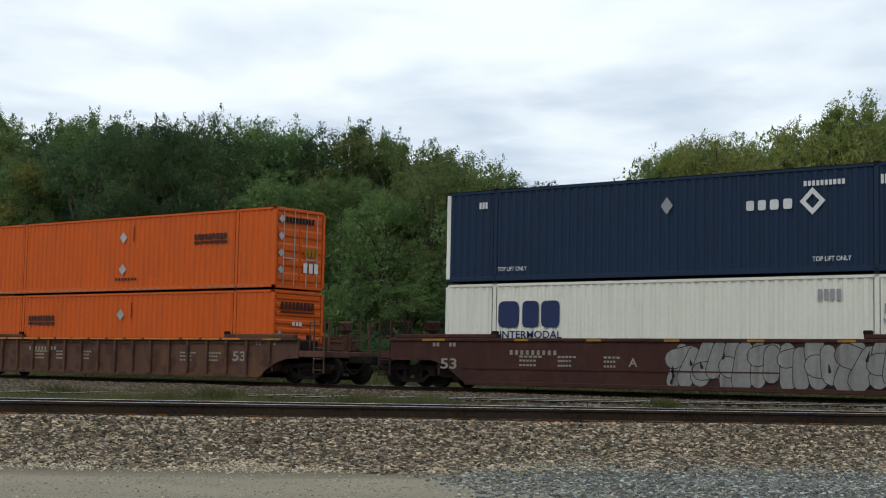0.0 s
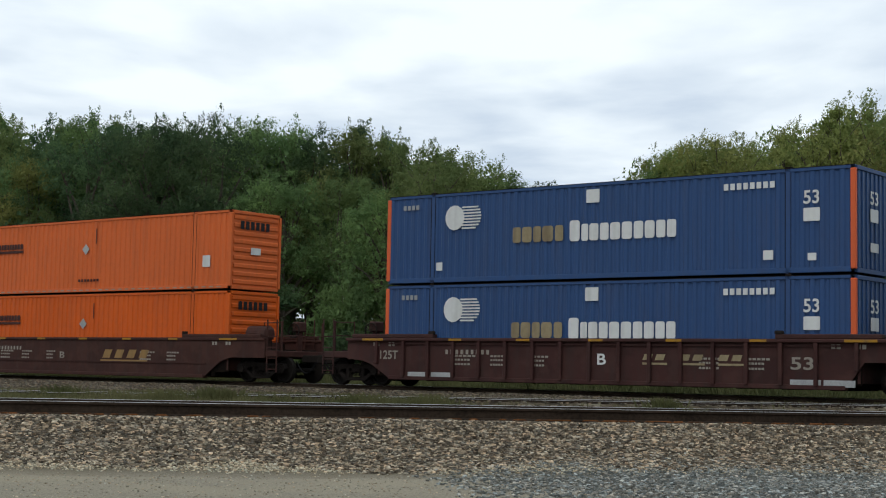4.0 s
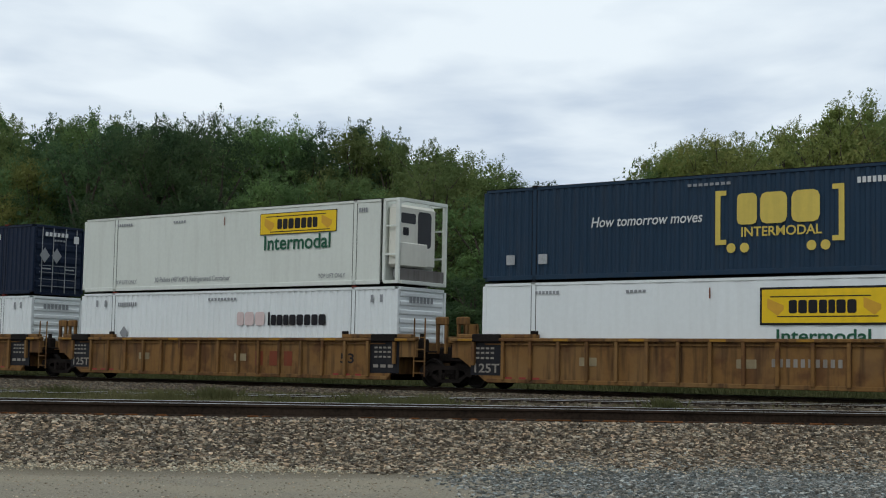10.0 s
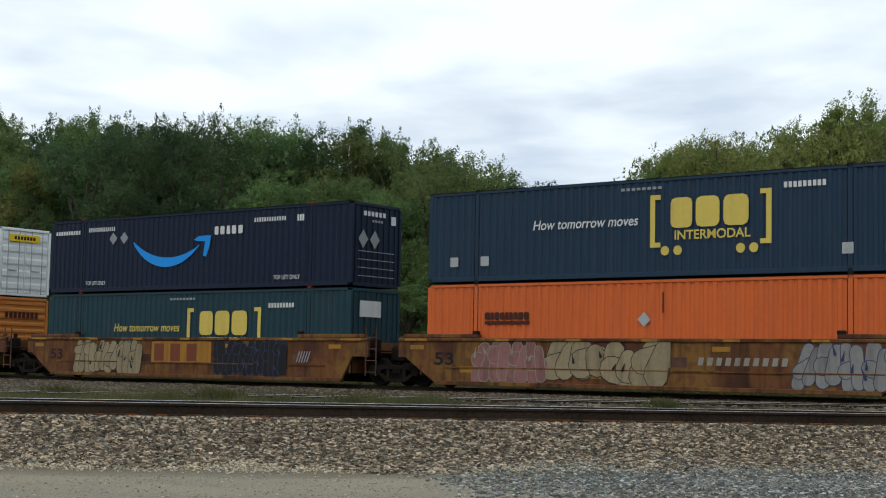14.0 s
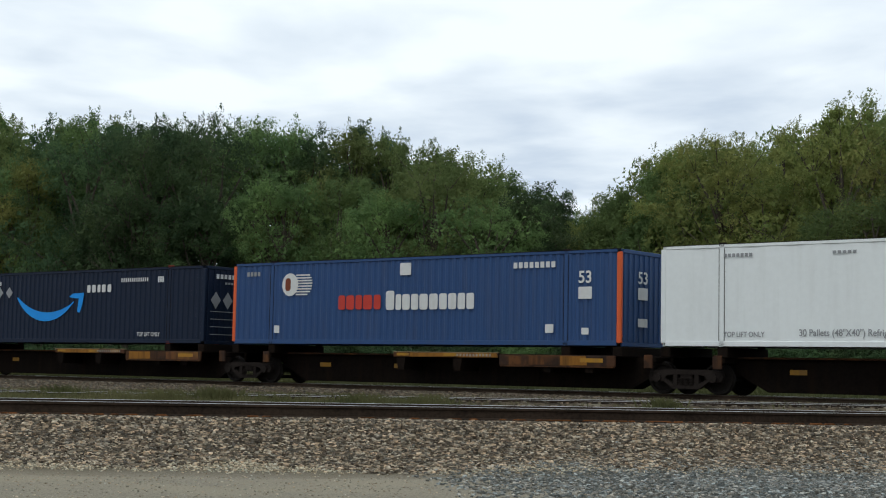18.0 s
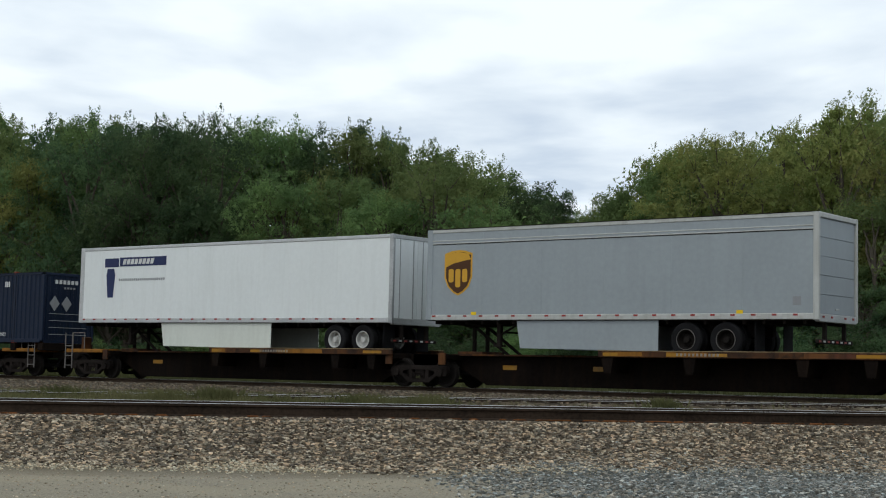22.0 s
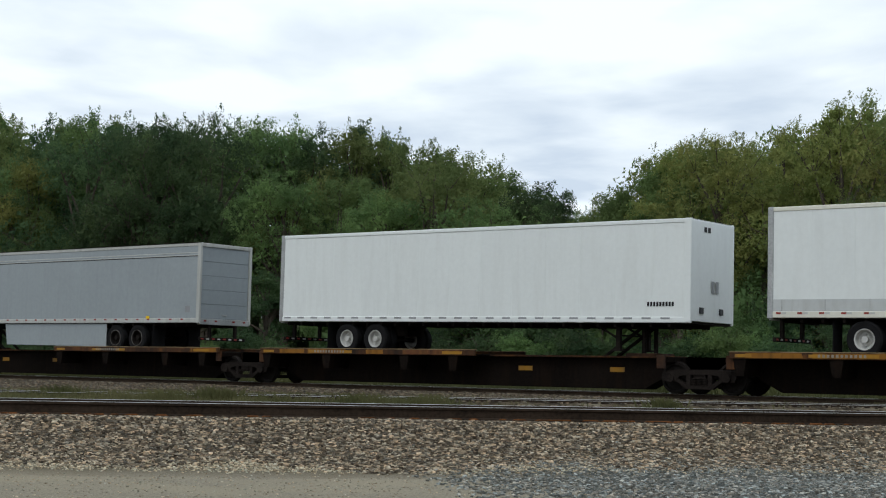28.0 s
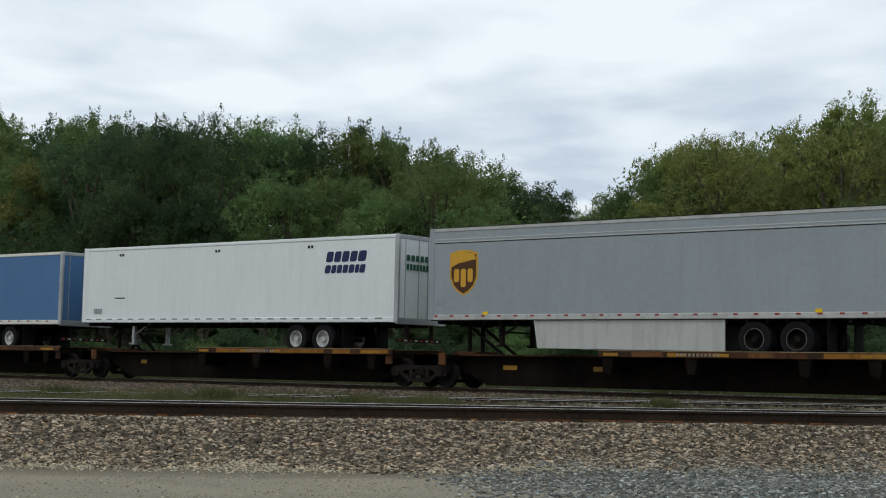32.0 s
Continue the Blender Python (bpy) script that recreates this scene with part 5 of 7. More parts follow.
def bracket_marks(c, dz=0.0, dx=0.0):
    """Two yellow brackets round a plain block emblem, and a slogan."""
    for x, s in ((8.08 + dx, 1), (11.88 + dx, -1)):
        sign(c, "bracket", [(x, 0.86 + dz), (x + s * 0.34, 0.86 + dz), (x + s * 0.34, 1.0 + dz), (x + s * 0.16, 1.0 + dz), (x + s * 0.16, 2.24 + dz), (x + s * 0.34, 2.24 + dz), (x + s * 0.34, 2.38 + dz), (x, 2.38 + dz)][::s], LETTER_YELLOW, "yellow bracket")
    blocks(c, 8.75 + dx, 11.32 + dx, 1.40 + dz, 2.27 + dz, 3, LETTER_YELLOW, "yellow brand emblem as plain blocks")
    write(c, "INTERMODAL", 8.88 + dx, 11.25 + dx, 1.06 + dz, 1.33 + dz, LETTER_YELLOW)
    for x in (8.57, 8.98, 10.95, 11.35):
        sign(c, "dot", [(x + dx + 0.14 * math.cos(radians(a)), 0.76 + dz + 0.14 * math.sin(radians(a))) for a in range(0, 360, 30)], LETTER_YELLOW)
    write(c, "How tomorrow moves", 3.98 + dx, 7.68 + dx, 1.53 + dz, 1.83 + dz, LETTER_WHITE if dz == 0 else LETTER_YELLOW, slant=0.2)
    bars(c, 12.24 + dx, 13.5 + dx, 2.36 + dz, 2.52 + dz, 9, LETTER_WHITE)
    bars(c, 7.2, 8.6, 2.55, 2.63, 8, LETTER_GREY)
    for x in (0.9, 2.1, 14.0, 15.2):
        sign(c, "label_plate", rounded(x, x + 0.32, 0.5, 0.8, 0.02), GALVANISED)
    sign(c, "label_plate", rounded(0.45, 1.55, 1.9, 2.45, 0.02), LETTER_WHITE, "white plate", end=LONG + 0.012)
    sign(c, "label_plate", rounded(0.85, 1.25, 0.55, 0.85, 0.02), LETTER_WHITE, end=LONG + 0.012)


def row_marks(c, faded=False):
    blocks(c, 8.72, 10.17, 1.6, 2.08, 3, FADED_PINK if faded else LETTER_RED, "brand name as plain shapes")
    sign(c, "logo_shape", rounded(10.26, 10.36, 1.6, 2.06, 0.02), LETTER_BLACK, "dark brand name as plain shapes")
    blocks(c, 10.42, 13.05, 1.6, 1.97, 8, LETTER_BLACK, "dark brand name as plain shapes")
    bars(c, 2.2, 3.3, 2.35, 2.5, 9, LETTER_GREY)
    bars(c, 7.2, 8.7, 2.5, 2.6, 9, LETTER_GREY)
    sign(c, "placard", [(2.6, 1.1), (2.85, 1.35), (2.6, 1.6), (2.35, 1.35)], LETTER_GREY, "grey diamond placard")
    for x in (0.9, 1.4, 15.0, 15.4):
        bars(c, x, x + 0.12, 2.35, 2.6, 1, LETTER_GREY, gap=0)
    bars(c, 0.6, 1.9, 2.35, 2.55, 7, LETTER_GREY, end=LONG + 0.012)


# ---- bogies, well wagons and spine wagons ----
WHEEL_R = 0.46
SPINNERS = {-0.89: [], 0.89: []}


def wheel_geo():
    g = Geo()
    for s in (-1, 1):
        y = s * 0.7525
        prof = [(0.0, y + 0.06 * s), (0.10, y + 0.06 * s), (0.12, y + 0.02 * s), (0.36, y + 0.0 * s), (0.38, y + 0.065 * s),
                (WHEEL_R - 0.01, y + 0.065 * s), (WHEEL_R, y + 0.0), (WHEEL_R + 0.001, y - 0.045 * s), (WHEEL_R + 0.028, y - 0.06 * s), (WHEEL_R + 0.02, y - 0.075 * s),
                (0.36, y - 0.075 * s), (0.12, y - 0.05 * s), (0.09, y - 0.09 * s)]
        if s > 0:
            prof = prof[::-1]
        g.lathe(prof, n=20)
    g.rod((0, -1.0, 0), (0, 1.0, 0), 0.08, 10)
    for a in range(0, 360, 60):
        for s in (-1, 1):
            g.rod((0.07 * math.cos(radians(a)), s * 1.0, 0.07 * math.sin(radians(a))), (0.07 * math.cos(radians(a)), s * 1.02, 0.07 * math.sin(radians(a))), 0.014, 5)
    return g


def side_frame_geo():
    g = Geo()
    # top and bottom chords, columns and pedestals leave two openings
    g.prism([(-1.18, 0.50), (-1.12, 0.36), (-0.72, 0.36), (-0.62, 0.52), (-0.40, 0.56), (0.40, 0.56), (0.62, 0.52), (0.72, 0.36), (1.12, 0.36), (1.18, 0.50), (1.12, 0.66), (0.6, 0.70), (-0.6, 0.70), (-1.12, 0.66)], -0.09, 0.09)
    g.prism([(-0.80, 0.42), (-0.42, 0.15), (0.42, 0.15), (0.80, 0.42), (0.66, 0.44), (0.36, 0.26), (-0.36, 0.26), (-0.66, 0.44)], -0.075, 0.075)
    for x in (-0.34, 0.34):
        g.box(x - 0.07, x + 0.07, -0.08, 0.08, 0.2, 0.6, 0.015)
    for x in (-0.18, 0.0, 0.18):
        for k in range(5):
            g.rod((x, -0.02, 0.255 + k * 0.045), (x, -0.02, 0.28 + k * 0.045), 0.085, 10)
    for x in (-0.89, 0.89):
        g.rod((x, -0.16, WHEEL_R), (x, 0.1, WHEEL_R), 0.12, 14)
        g.box(x - 0.16, x + 0.16, -0.1, 0.1, 0.40, 0.64, 0.03)
    return g


def bogie(parent, x):
    b = part("bogie", kept(("bogie",), lambda: Geo().box(-0.2, 0.2, -1.05, 1.05, 0.42, 0.68, 0.03).box(-0.35, 0.35, -0.3, 0.3, 0.6, 0.78, 0.03), STEEL_DARK), STEEL_DARK, parent, "sooty two-axle bogie", at=(x, WIDE / 2, 0))
    for y in (-1.0, 1.0):
        o = part("side_frame", kept(("side_frame",), side_frame_geo, STEEL_DARK), STEEL_DARK, b, "cast steel side frame", at=(0, y, 0))
        if y > 0:
            o.rotation_euler = (0, 0, math.pi)
    for dx in (-0.89, 0.89):
        w = part("wheelset", kept(("wheelset",), wheel_geo, STEEL_WHEEL), STEEL_WHEEL, b, "turning steel wheelset", at=(dx, 0, WHEEL_R))
        SPINNERS[dx].append(w)


def coupler(parent, x, out):
    g = Geo().box(min(x, x + out * 0.9), max(x, x + out * 0.9), WIDE / 2 - 0.1, WIDE / 2 + 0.1, 0.72, 0.98, 0.03)
    g.box(min(x + out * 0.8, x + out * 1.15), max(x + out * 0.8, x + out * 1.15), WIDE / 2 - 0.18, WIDE / 2 + 0.16, 0.68, 1.0, 0.05)
    part("coupler", g, STEEL_DARK, parent, "sooty steel coupler")
    h = Geo().tube([(x + out * k * 0.12, WIDE / 2 - 0.35, 0.75 - 0.4 * math.sin(k / 8 * math.pi)) for k in range(9)], 0.025)
    part("air_hose", h, RUBBER, parent)


def ladder(parent, x, y, z0, z1, mat, width=0.42, r=0.018):
    g = Geo()
    for a in (x - width / 2, x + width / 2):
        g.rod((a, y, z0), (a, y, z1), r, 6)
    for k in range(max(2, int((z1 - z0) / 0.38))):
        z = z0 + 0.12 + k * 0.38
        if z < z1:
            g.rod((x - width / 2, y, z), (x + width / 2, y, z), r * 0.8, 6)
    part("ladder", g, mat, parent, "steel rung ladder")


def well_wagon(left, label, paint_side, ribbed, free_left, free_right, text_side, own_right, z_low=0.15, letter="", tape=True):
    """One well of a stack wagon. left: the container's left end; bogies stand 1.45 m beyond the container's ends."""
    w = thing("well_wagon", label, "railway wagon", "well wagons of the train")
    el, er = (2.05 if free_left else 1.0), (2.05 if free_right else 1.0)
    L = LONG
    if ribbed:
        arch = [(-1.25, 0.86), (-0.78, 0.82), (-0.38, 0.70), (-0.02, 0.50), (0.22, 0.36), (0.36, z_low)]
        head = [(-el, 0.86)] + arch if free_left else [(-el, 0.95), (-0.72, 0.95), (-0.35, 0.72), (0.0, 0.45), (0.3, z_low)]
        tail = [(L - x, z) for x, z in reversed(arch)] + [(L + er, 0.86)] if free_right else [(L - 0.2, z_low), (L + 0.3, 0.95), (L + er, 0.95)]
    else:
        head = [(-el, 0.86), (-0.35, 0.86), (0.15, 0.72), (1.0, z_low)] if free_left else [(-el, 0.95), (-0.72, 0.95), (0.55, z_low)]
        tail = [(L - 1.0, z_low), (L - 0.15, 0.72), (L + 0.35, 0.86), (L + er, 0.86)] if free_right else [(L - 0.2, z_low), (L + 0.3, 0.95), (L + er, 0.95)]
    cut_l, cut_r = (-el + 0.62 if free_left and ribbed else -el), (L + er - 0.62 if free_right and ribbed else L + er)
    poly = [(max(x, cut_l), z) for x, z in head] + [(min(x, cut_r), z) for x, z in tail] + [(cut_r, 1.50), (cut_l, 1.50)]
    for y0, y1 in ((-0.2, -0.12), (WIDE + 0.12, WIDE + 0.2)):
        near = y0 < 0
        s = part("side", Geo().prism(poly, y0, y1), paint_side, w, "painted steel well side")
        yo = y0 - 0.07 if near else y1
        part("top_sill", Geo().box(cut_l, cut_r, y0 - (0.12 if ribbed and near else 0.05), y1 + (0.12 if ribbed and not near else 0.05), 1.46, 1.565, 0.02), paint_side, s)
        part("bottom_sill", Geo().box(0.38 if ribbed else 1.0 if free_left else 0.55, L - (0.38 if ribbed and free_right else 1.0 if free_right else 0.2), y0 - 0.04, y1 + 0.1, z_low - 0.04, z_low + 0.09, 0.015), paint_side, s)
        if ribbed:
            lo = z_low + 0.05
            for k in range(1, 16):
                part("rib", kept(("rib", near, z_low), lambda: Geo().box(-0.055, 0.055, y0 - 0.11 if near else y1, y0 if near else y1 + 0.11, lo, 1.47, 0.012), paint_side), paint_side, s, at=(k * L / 16, 0, 0))
            for x in (-0.12, L + 0.12):
                part("rib", kept(("short_rib", near), lambda: Geo().box(-0.055, 0.055, y0 - 0.11 if near else y1, y0 if near else y1 + 0.11, 0.72, 1.47, 0.012), paint_side), paint_side, s, at=(x, 0, 0))
            part("ledge", Geo().box(0.3, L - 0.3, y0 - 0.05 if near else y1, y0 if near else y1 + 0.05, 1.36, 1.40), paint_side, s)
        else:
            part("side_crease", Geo().prism([(0.9, 0.62), (L - 0.9, 0.62), (L - 0.9, 0.66), (0.9, 0.66)], y0 - 0.03 if near else y1, y0 if near else y1 + 0.03), paint_side, s)
        for a, b in ((cut_l + 0.2, 2.2), (L - 2.2, cut_r - 0.2)):
            part("end_cover", Geo().box(a, b, y0 - 0.03, y1 + 0.12 if near else y1 + 0.03, 1.565, 1.69, 0.02), paint_side, s)
        for x in (2.1, L - 2.1):
            part("guide", Geo().box(x - 0.12, x + 0.12, y0 - 0.03, y0 + 0.1, 1.67, 1.79, 0.03), STEEL_DARK, s)
    fl = Geo()
    for k in range(12):
        x = 0.6 + (L - 1.2) * k / 11
        fl.box(x - 0.09, x + 0.09, -0.12, WIDE + 0.12, 0.2, 0.36, 0.0)
    fl.box(0.0, L, WIDE / 2 - 0.5, WIDE / 2 + 0.5, 0.32, 0.365)
    for x0, x1 in ((0.0, 0.6), (L - 0.6, L)):
        fl.box(x0, x1, -0.12, WIDE + 0.12, 0.33, 0.395)
    part("floor_frame", fl, SPINE_DARK, w, "sooty cross-bearers of the well floor")
    for a, b in ((-el, -0.15), (L + 0.15, L + er)):
        part("end_platform", Geo().box(a, b, -0.12, WIDE + 0.12, 0.92, 1.08, 0.015), SPINE_DARK, w, "dark end platform over the bogie")
    for x in (-0.12, L + 0.12):
        part("bulkhead", Geo().box(x - 0.04, x + 0.04, -0.12, WIDE + 0.12, 0.4, 1.45, 0.01), paint_side, w)
    for a, b in ((-0.2, 1.3), (L - 1.3, L + 0.2)):
        for y in (-0.11, WIDE + 0.09):
            part("inner_web", Geo().box(a, b, y, y + 0.02, 0.36, 1.4), SPINE_DARK, w)
    bogie(w, -1.45)
    if own_right:
        bogie(w, L + 1.45)
    gear = paint_side if ribbed else WAGON_BROWN if paint_side is WAGON_BROWN else WAGON_MAROON
    for free, x, out in ((free_left, -el, -1), (free_right, L + er, 1)):
        if free:
            part("end_sill", Geo().box(min(x - out * 0.7, x + out * 0.5), max(x - out * 0.7, x + out * 0.5), -0.16, WIDE + 0.1, 0.90, 1.12, 0.02), gear, w)
            part("side_step", Geo().box(x + out * 0.3 - 0.24, x + out * 0.3 + 0.24, -0.2, 0.0, 0.34, 0.38).box(x + out * 0.3 - 0.24, x + out * 0.3 + 0.24, -0.2, 0.0, 0.62, 0.65), STEEL_DARK, w)
            ladder(w, x + out * 0.3, -0.15, 0.35, 2.2, gear, 0.46, 0.026)
            ladder(w, x - out * 0.55, WIDE + 0.06, 0.9, 2.3, gear, 0.46, 0.026)
            for yy in (0.25, WIDE - 0.25):
                part("post", Geo().box(x + out * 0.38 - 0.035, x + out * 0.38 + 0.035, yy - 0.035, yy + 0.035, 1.1, 2.15, 0.008), gear, w, "painted steel end post")
            part("handrail", Geo().rod((x + out * 0.38, 0.25, 1.66), (x + out * 0.38, WIDE - 0.25, 1.66), 0.02, 6).rod((x + out * 0.38, 0.25, 2.1), (x - out * 0.5, 0.25, 2.1), 0.018, 6).rod((x - out * 0.5, 0.25, 2.1), (x - out * 0.5, 0.25, 1.1), 0.018, 6), gear, w)
            stand = part("brake_stand", Geo().box(x - out * 0.2 - 0.06, x - out * 0.2 + 0.06, WIDE * 0.62, WIDE * 0.72, 1.08, 2.0, 0.02).box(x - out * 0.2 - 0.16, x - out * 0.2 + 0.16, WIDE * 0.58, WIDE * 0.76, 1.82, 2.18, 0.04), gear, w, "painted brake stand")
            ring = Geo().lathe([(0.24, -0.015), (0.27, -0.015), (0.27, 0.015), (0.24, 0.015), (0.24, -0.015)], n=20)
            for q in range(0, 180, 60):
                u = Vector((math.cos(radians(q)), 0, math.sin(radians(q)))) * 0.25
                ring.rod(tuple(u), tuple(-u), 0.012, 5)
            part("brake_wheel", ring, STEEL_DARK, stand, "spoked brake wheel", at=(x - out * 0.2, WIDE * 0.56, 1.86))
            part("valve_box", Geo().box(x - out * 1.05 - 0.24, x - out * 1.05 + 0.24, WIDE * 0.2, WIDE * 0.4, 1.08, 1.5, 0.05).rod((x - out * 1.05, WIDE * 0.3, 1.5), (x - out * 1.05, WIDE * 0.3, 1.68), 0.09, 8), STEEL_DARK, w, "dark brake valve")
            tank = Geo()
            for r0, r1, t0, t1 in ((0.16, 0.27, 0.0, 0.08), (0.27, 0.27, 0.08, 1.0), (0.27, 0.16, 1.0, 1.08)):
                tank.rod((x - out * (0.2 + t0), 0.30, 1.72), (x - out * (0.2 + t1), 0.30, 1.72), r0, 16, r1)
            for q in (0.4, 1.05):
                tank.box(x - out * q - 0.03, x - out * q + 0.03, 0.1, 0.5, 1.06, 1.6)
            if not ribbed and out > 0:
                part("air_tank", tank, gear, w, "rusty air tank on its brackets")
            for yy in (0.55, 1.05, WIDE - 0.5):
                part("brake_pipe", Geo().rod((x + out * 0.3, yy, 1.15), (x - out * 1.7, yy, 1.15), 0.028, 6), STEEL_DARK, w)
            coupler(w, x + out * 0.45, out)
        else:
            part("connector", Geo().box(min(x, x + out * 0.75), max(x, x + out * 0.75), WIDE / 2 - 0.35, WIDE / 2 + 0.35, 0.8, 1.3, 0.05), STEEL_DARK, w, "articulated joint over the shared bogie")
            for yy in (0.35, 0.7, WIDE - 0.55):
                part("brake_pipe", Geo().rod((x - out * 0.8, yy, 1.14), (x + out * 0.4, yy, 1.14), 0.028, 6), STEEL_DARK, w)
            if out > 0:
                ladder(w, x + 0.12, -0.2, 0.32, 2.2 if ribbed else 1.95, gear, 0.44, 0.026)
                part("valve_box", Geo().box(x - 0.5, x - 0.1, 0.3, 0.62, 1.08, 1.55, 0.05).rod((x - 0.3, 0.46, 1.5), (x - 0.3, 0.46, 1.72), 0.08, 8), STEEL_DARK, w, "dark brake valve")
            if ribbed:
                q = x + out * (0.5 if out > 0 else 0.1)
                st = Geo()
                for e in (-0.17, 0.17):
                    st.box(q + e - 0.045, q + e + 0.045, 0.42, 0.54, 1.08, 2.12, 0.012)
                st.box(q - 0.24, q + 0.24, 0.40, 0.56, 2.0, 2.26, 0.04)
                part("stand", st, gear, w, "painted two-legged end stand")
                st = Geo()
                for e in (-0.24, 0.24):
                    st.box(q + e - 0.03, q + e + 0.03, WIDE - 0.6, WIDE - 0.54, 1.08, 2.1, 0.01)
                st.box(q - 0.3, q + 0.3, WIDE - 0.6, WIDE - 0.5, 1.62, 2.08, 0.02)
                part("end_plate", st, gear, w, "painted plate on two posts")
    y = -0.285 if ribbed else -0.236
    for k in range(5):
        x = 2.9 + k * (L - 5.8) / 4
        bars(w, x, x + 0.5, 1.475, 1.545, 1, TAPE_YELLOW, "yellow reflective strip", y=-0.322 if ribbed else -0.252, gap=0, name="reflector")
    for x in (-0.7, L - 0.2):
        bars(w, x, x + 0.9, 1.475, 1.545, 1, TAPE_YELLOW, "yellow reflective strip", y=-0.322 if ribbed else -0.252, gap=0, name="reflector")
    ys = -0.208
    if text_side:
        if ribbed:
            write(w, "53", L - 1.75, L - 1.1, 0.74, 1.08, text_side, y=ys)
        else:
            write(w, "53", 0.02, 0.66, 0.6, 0.93, text_side, y=ys)
        for x, a, n in ((3.0, 0.9, 5), (4.4, 0.7, 5), (6.0, 0.6, 4), (11.6, 0.9, 6), (13.1, 0.7, 5)):
            for z in (0.72, 0.86, 0.98):
                bars(w, x + 0.06, x + 0.06 + a * (0.7 + 0.3 * (z * 7 % 1)), z, z + 0.06, n, text_side, y=ys, gap=0.25)
        for x in (-0.3, 0.35, L - 0.6, L + 0.1):
            bars(w, x, x + 0.3, 1.30, 1.42, 2, text_side, y=ys)
        bars(w, 2.7, 4.5, 1.06, 1.20, 9, text_side, y=ys, gap=0.48)
    if letter:
        write(w, letter, L / 2 + 0.25, L / 2 + 0.55, 0.8, 1.12, LETTER_WHITE, y=ys)
    RIDERS.append((w, left, TRAIN_Y, 0.0, 0.0))
    return w


def fat_stroke(p, q, w0, w1, n=6):
    """A fat round-ended stroke from p to q."""
    dx, dz = q[0] - p[0], q[1] - p[1]
    a = math.atan2(dz, dx)
    pts = [(q[0] + w1 * math.cos(a + radians(t)), q[1] + w1 * math.sin(a + radians(t))) for t in np.linspace(-90, 90, n)]
    return pts + [(p[0] + w0 * math.cos(a + radians(t)), p[1] + w0 * math.sin(a + radians(t))) for t in np.linspace(90, 270, n)]


def graffiti(w, x0, x1, z0, z1, n, fill, line, seed, y=-0.215):
    """A sprayed tag of fat, leaning, overlapping strokes with dark edges; nothing that can be read."""
    rng = random.Random(seed)
    step, h = (x1 - x0) / n, z1 - z0
    clip = lambda pts: [(min(max(x, x0 - 0.1), x1 + 0.1), min(max(z, z0), z1)) for x, z in pts]
    layer = 0
    for k in range(n):
        c = x0 + (k + 0.5) * step
        wd = step * rng.uniform(0.26, 0.36)
        lean = rng.uniform(-0.12, 0.22)
        top, bot = z1 - wd * rng.uniform(0.7, 1.2), z0 + wd * rng.uniform(0.6, 1.4)
        strokes = [((c - step * 0.24 - lean * 0.4, bot), (c - step * 0.18 + lean, top)), ((c + step * 0.22 - lean * 0.4, bot + h * rng.uniform(0, 0.12)), (c + step * 0.26 + lean, top - h * rng.uniform(0, 0.15)))]
        zc = z0 + h * rng.uniform(0.35, 0.75)
        strokes.insert(1, ((c - step * 0.3, zc), (c + step * 0.34, zc + h * rng.uniform(-0.15, 0.2))))
        for p, q in strokes:
            yy = y - 0.0012 * layer
            layer = (layer + 1) % 26
            g0, g1 = rng.uniform(0.85, 1.2) * wd, rng.uniform(0.75, 1.15) * wd
            o = sign(w, "sprayed_shape", clip(fat_stroke(p, q, g0 + 0.022, g1 + 0.022)), line, "sprayed graffiti shape", y=yy, thick=0.0004)
            sign(o, "sprayed_fill", clip(fat_stroke(p, q, g0, g1)), fill, y=yy - 0.0005, thick=0.0004)
    for k in range(n):
        sx, sz = x0 + rng.uniform(0, 1) * (x1 - x0), z0 + h * rng.uniform(0.1, 0.75)
        sign(w, "sprayed_line", clip(fat_stroke((sx, sz), (sx + rng.uniform(-0.1, 0.12), sz + rng.uniform(0.12, 0.3)), 0.045, 0.008)), line, "dark sprayed slit", y=y - 0.034, thick=0.0004)


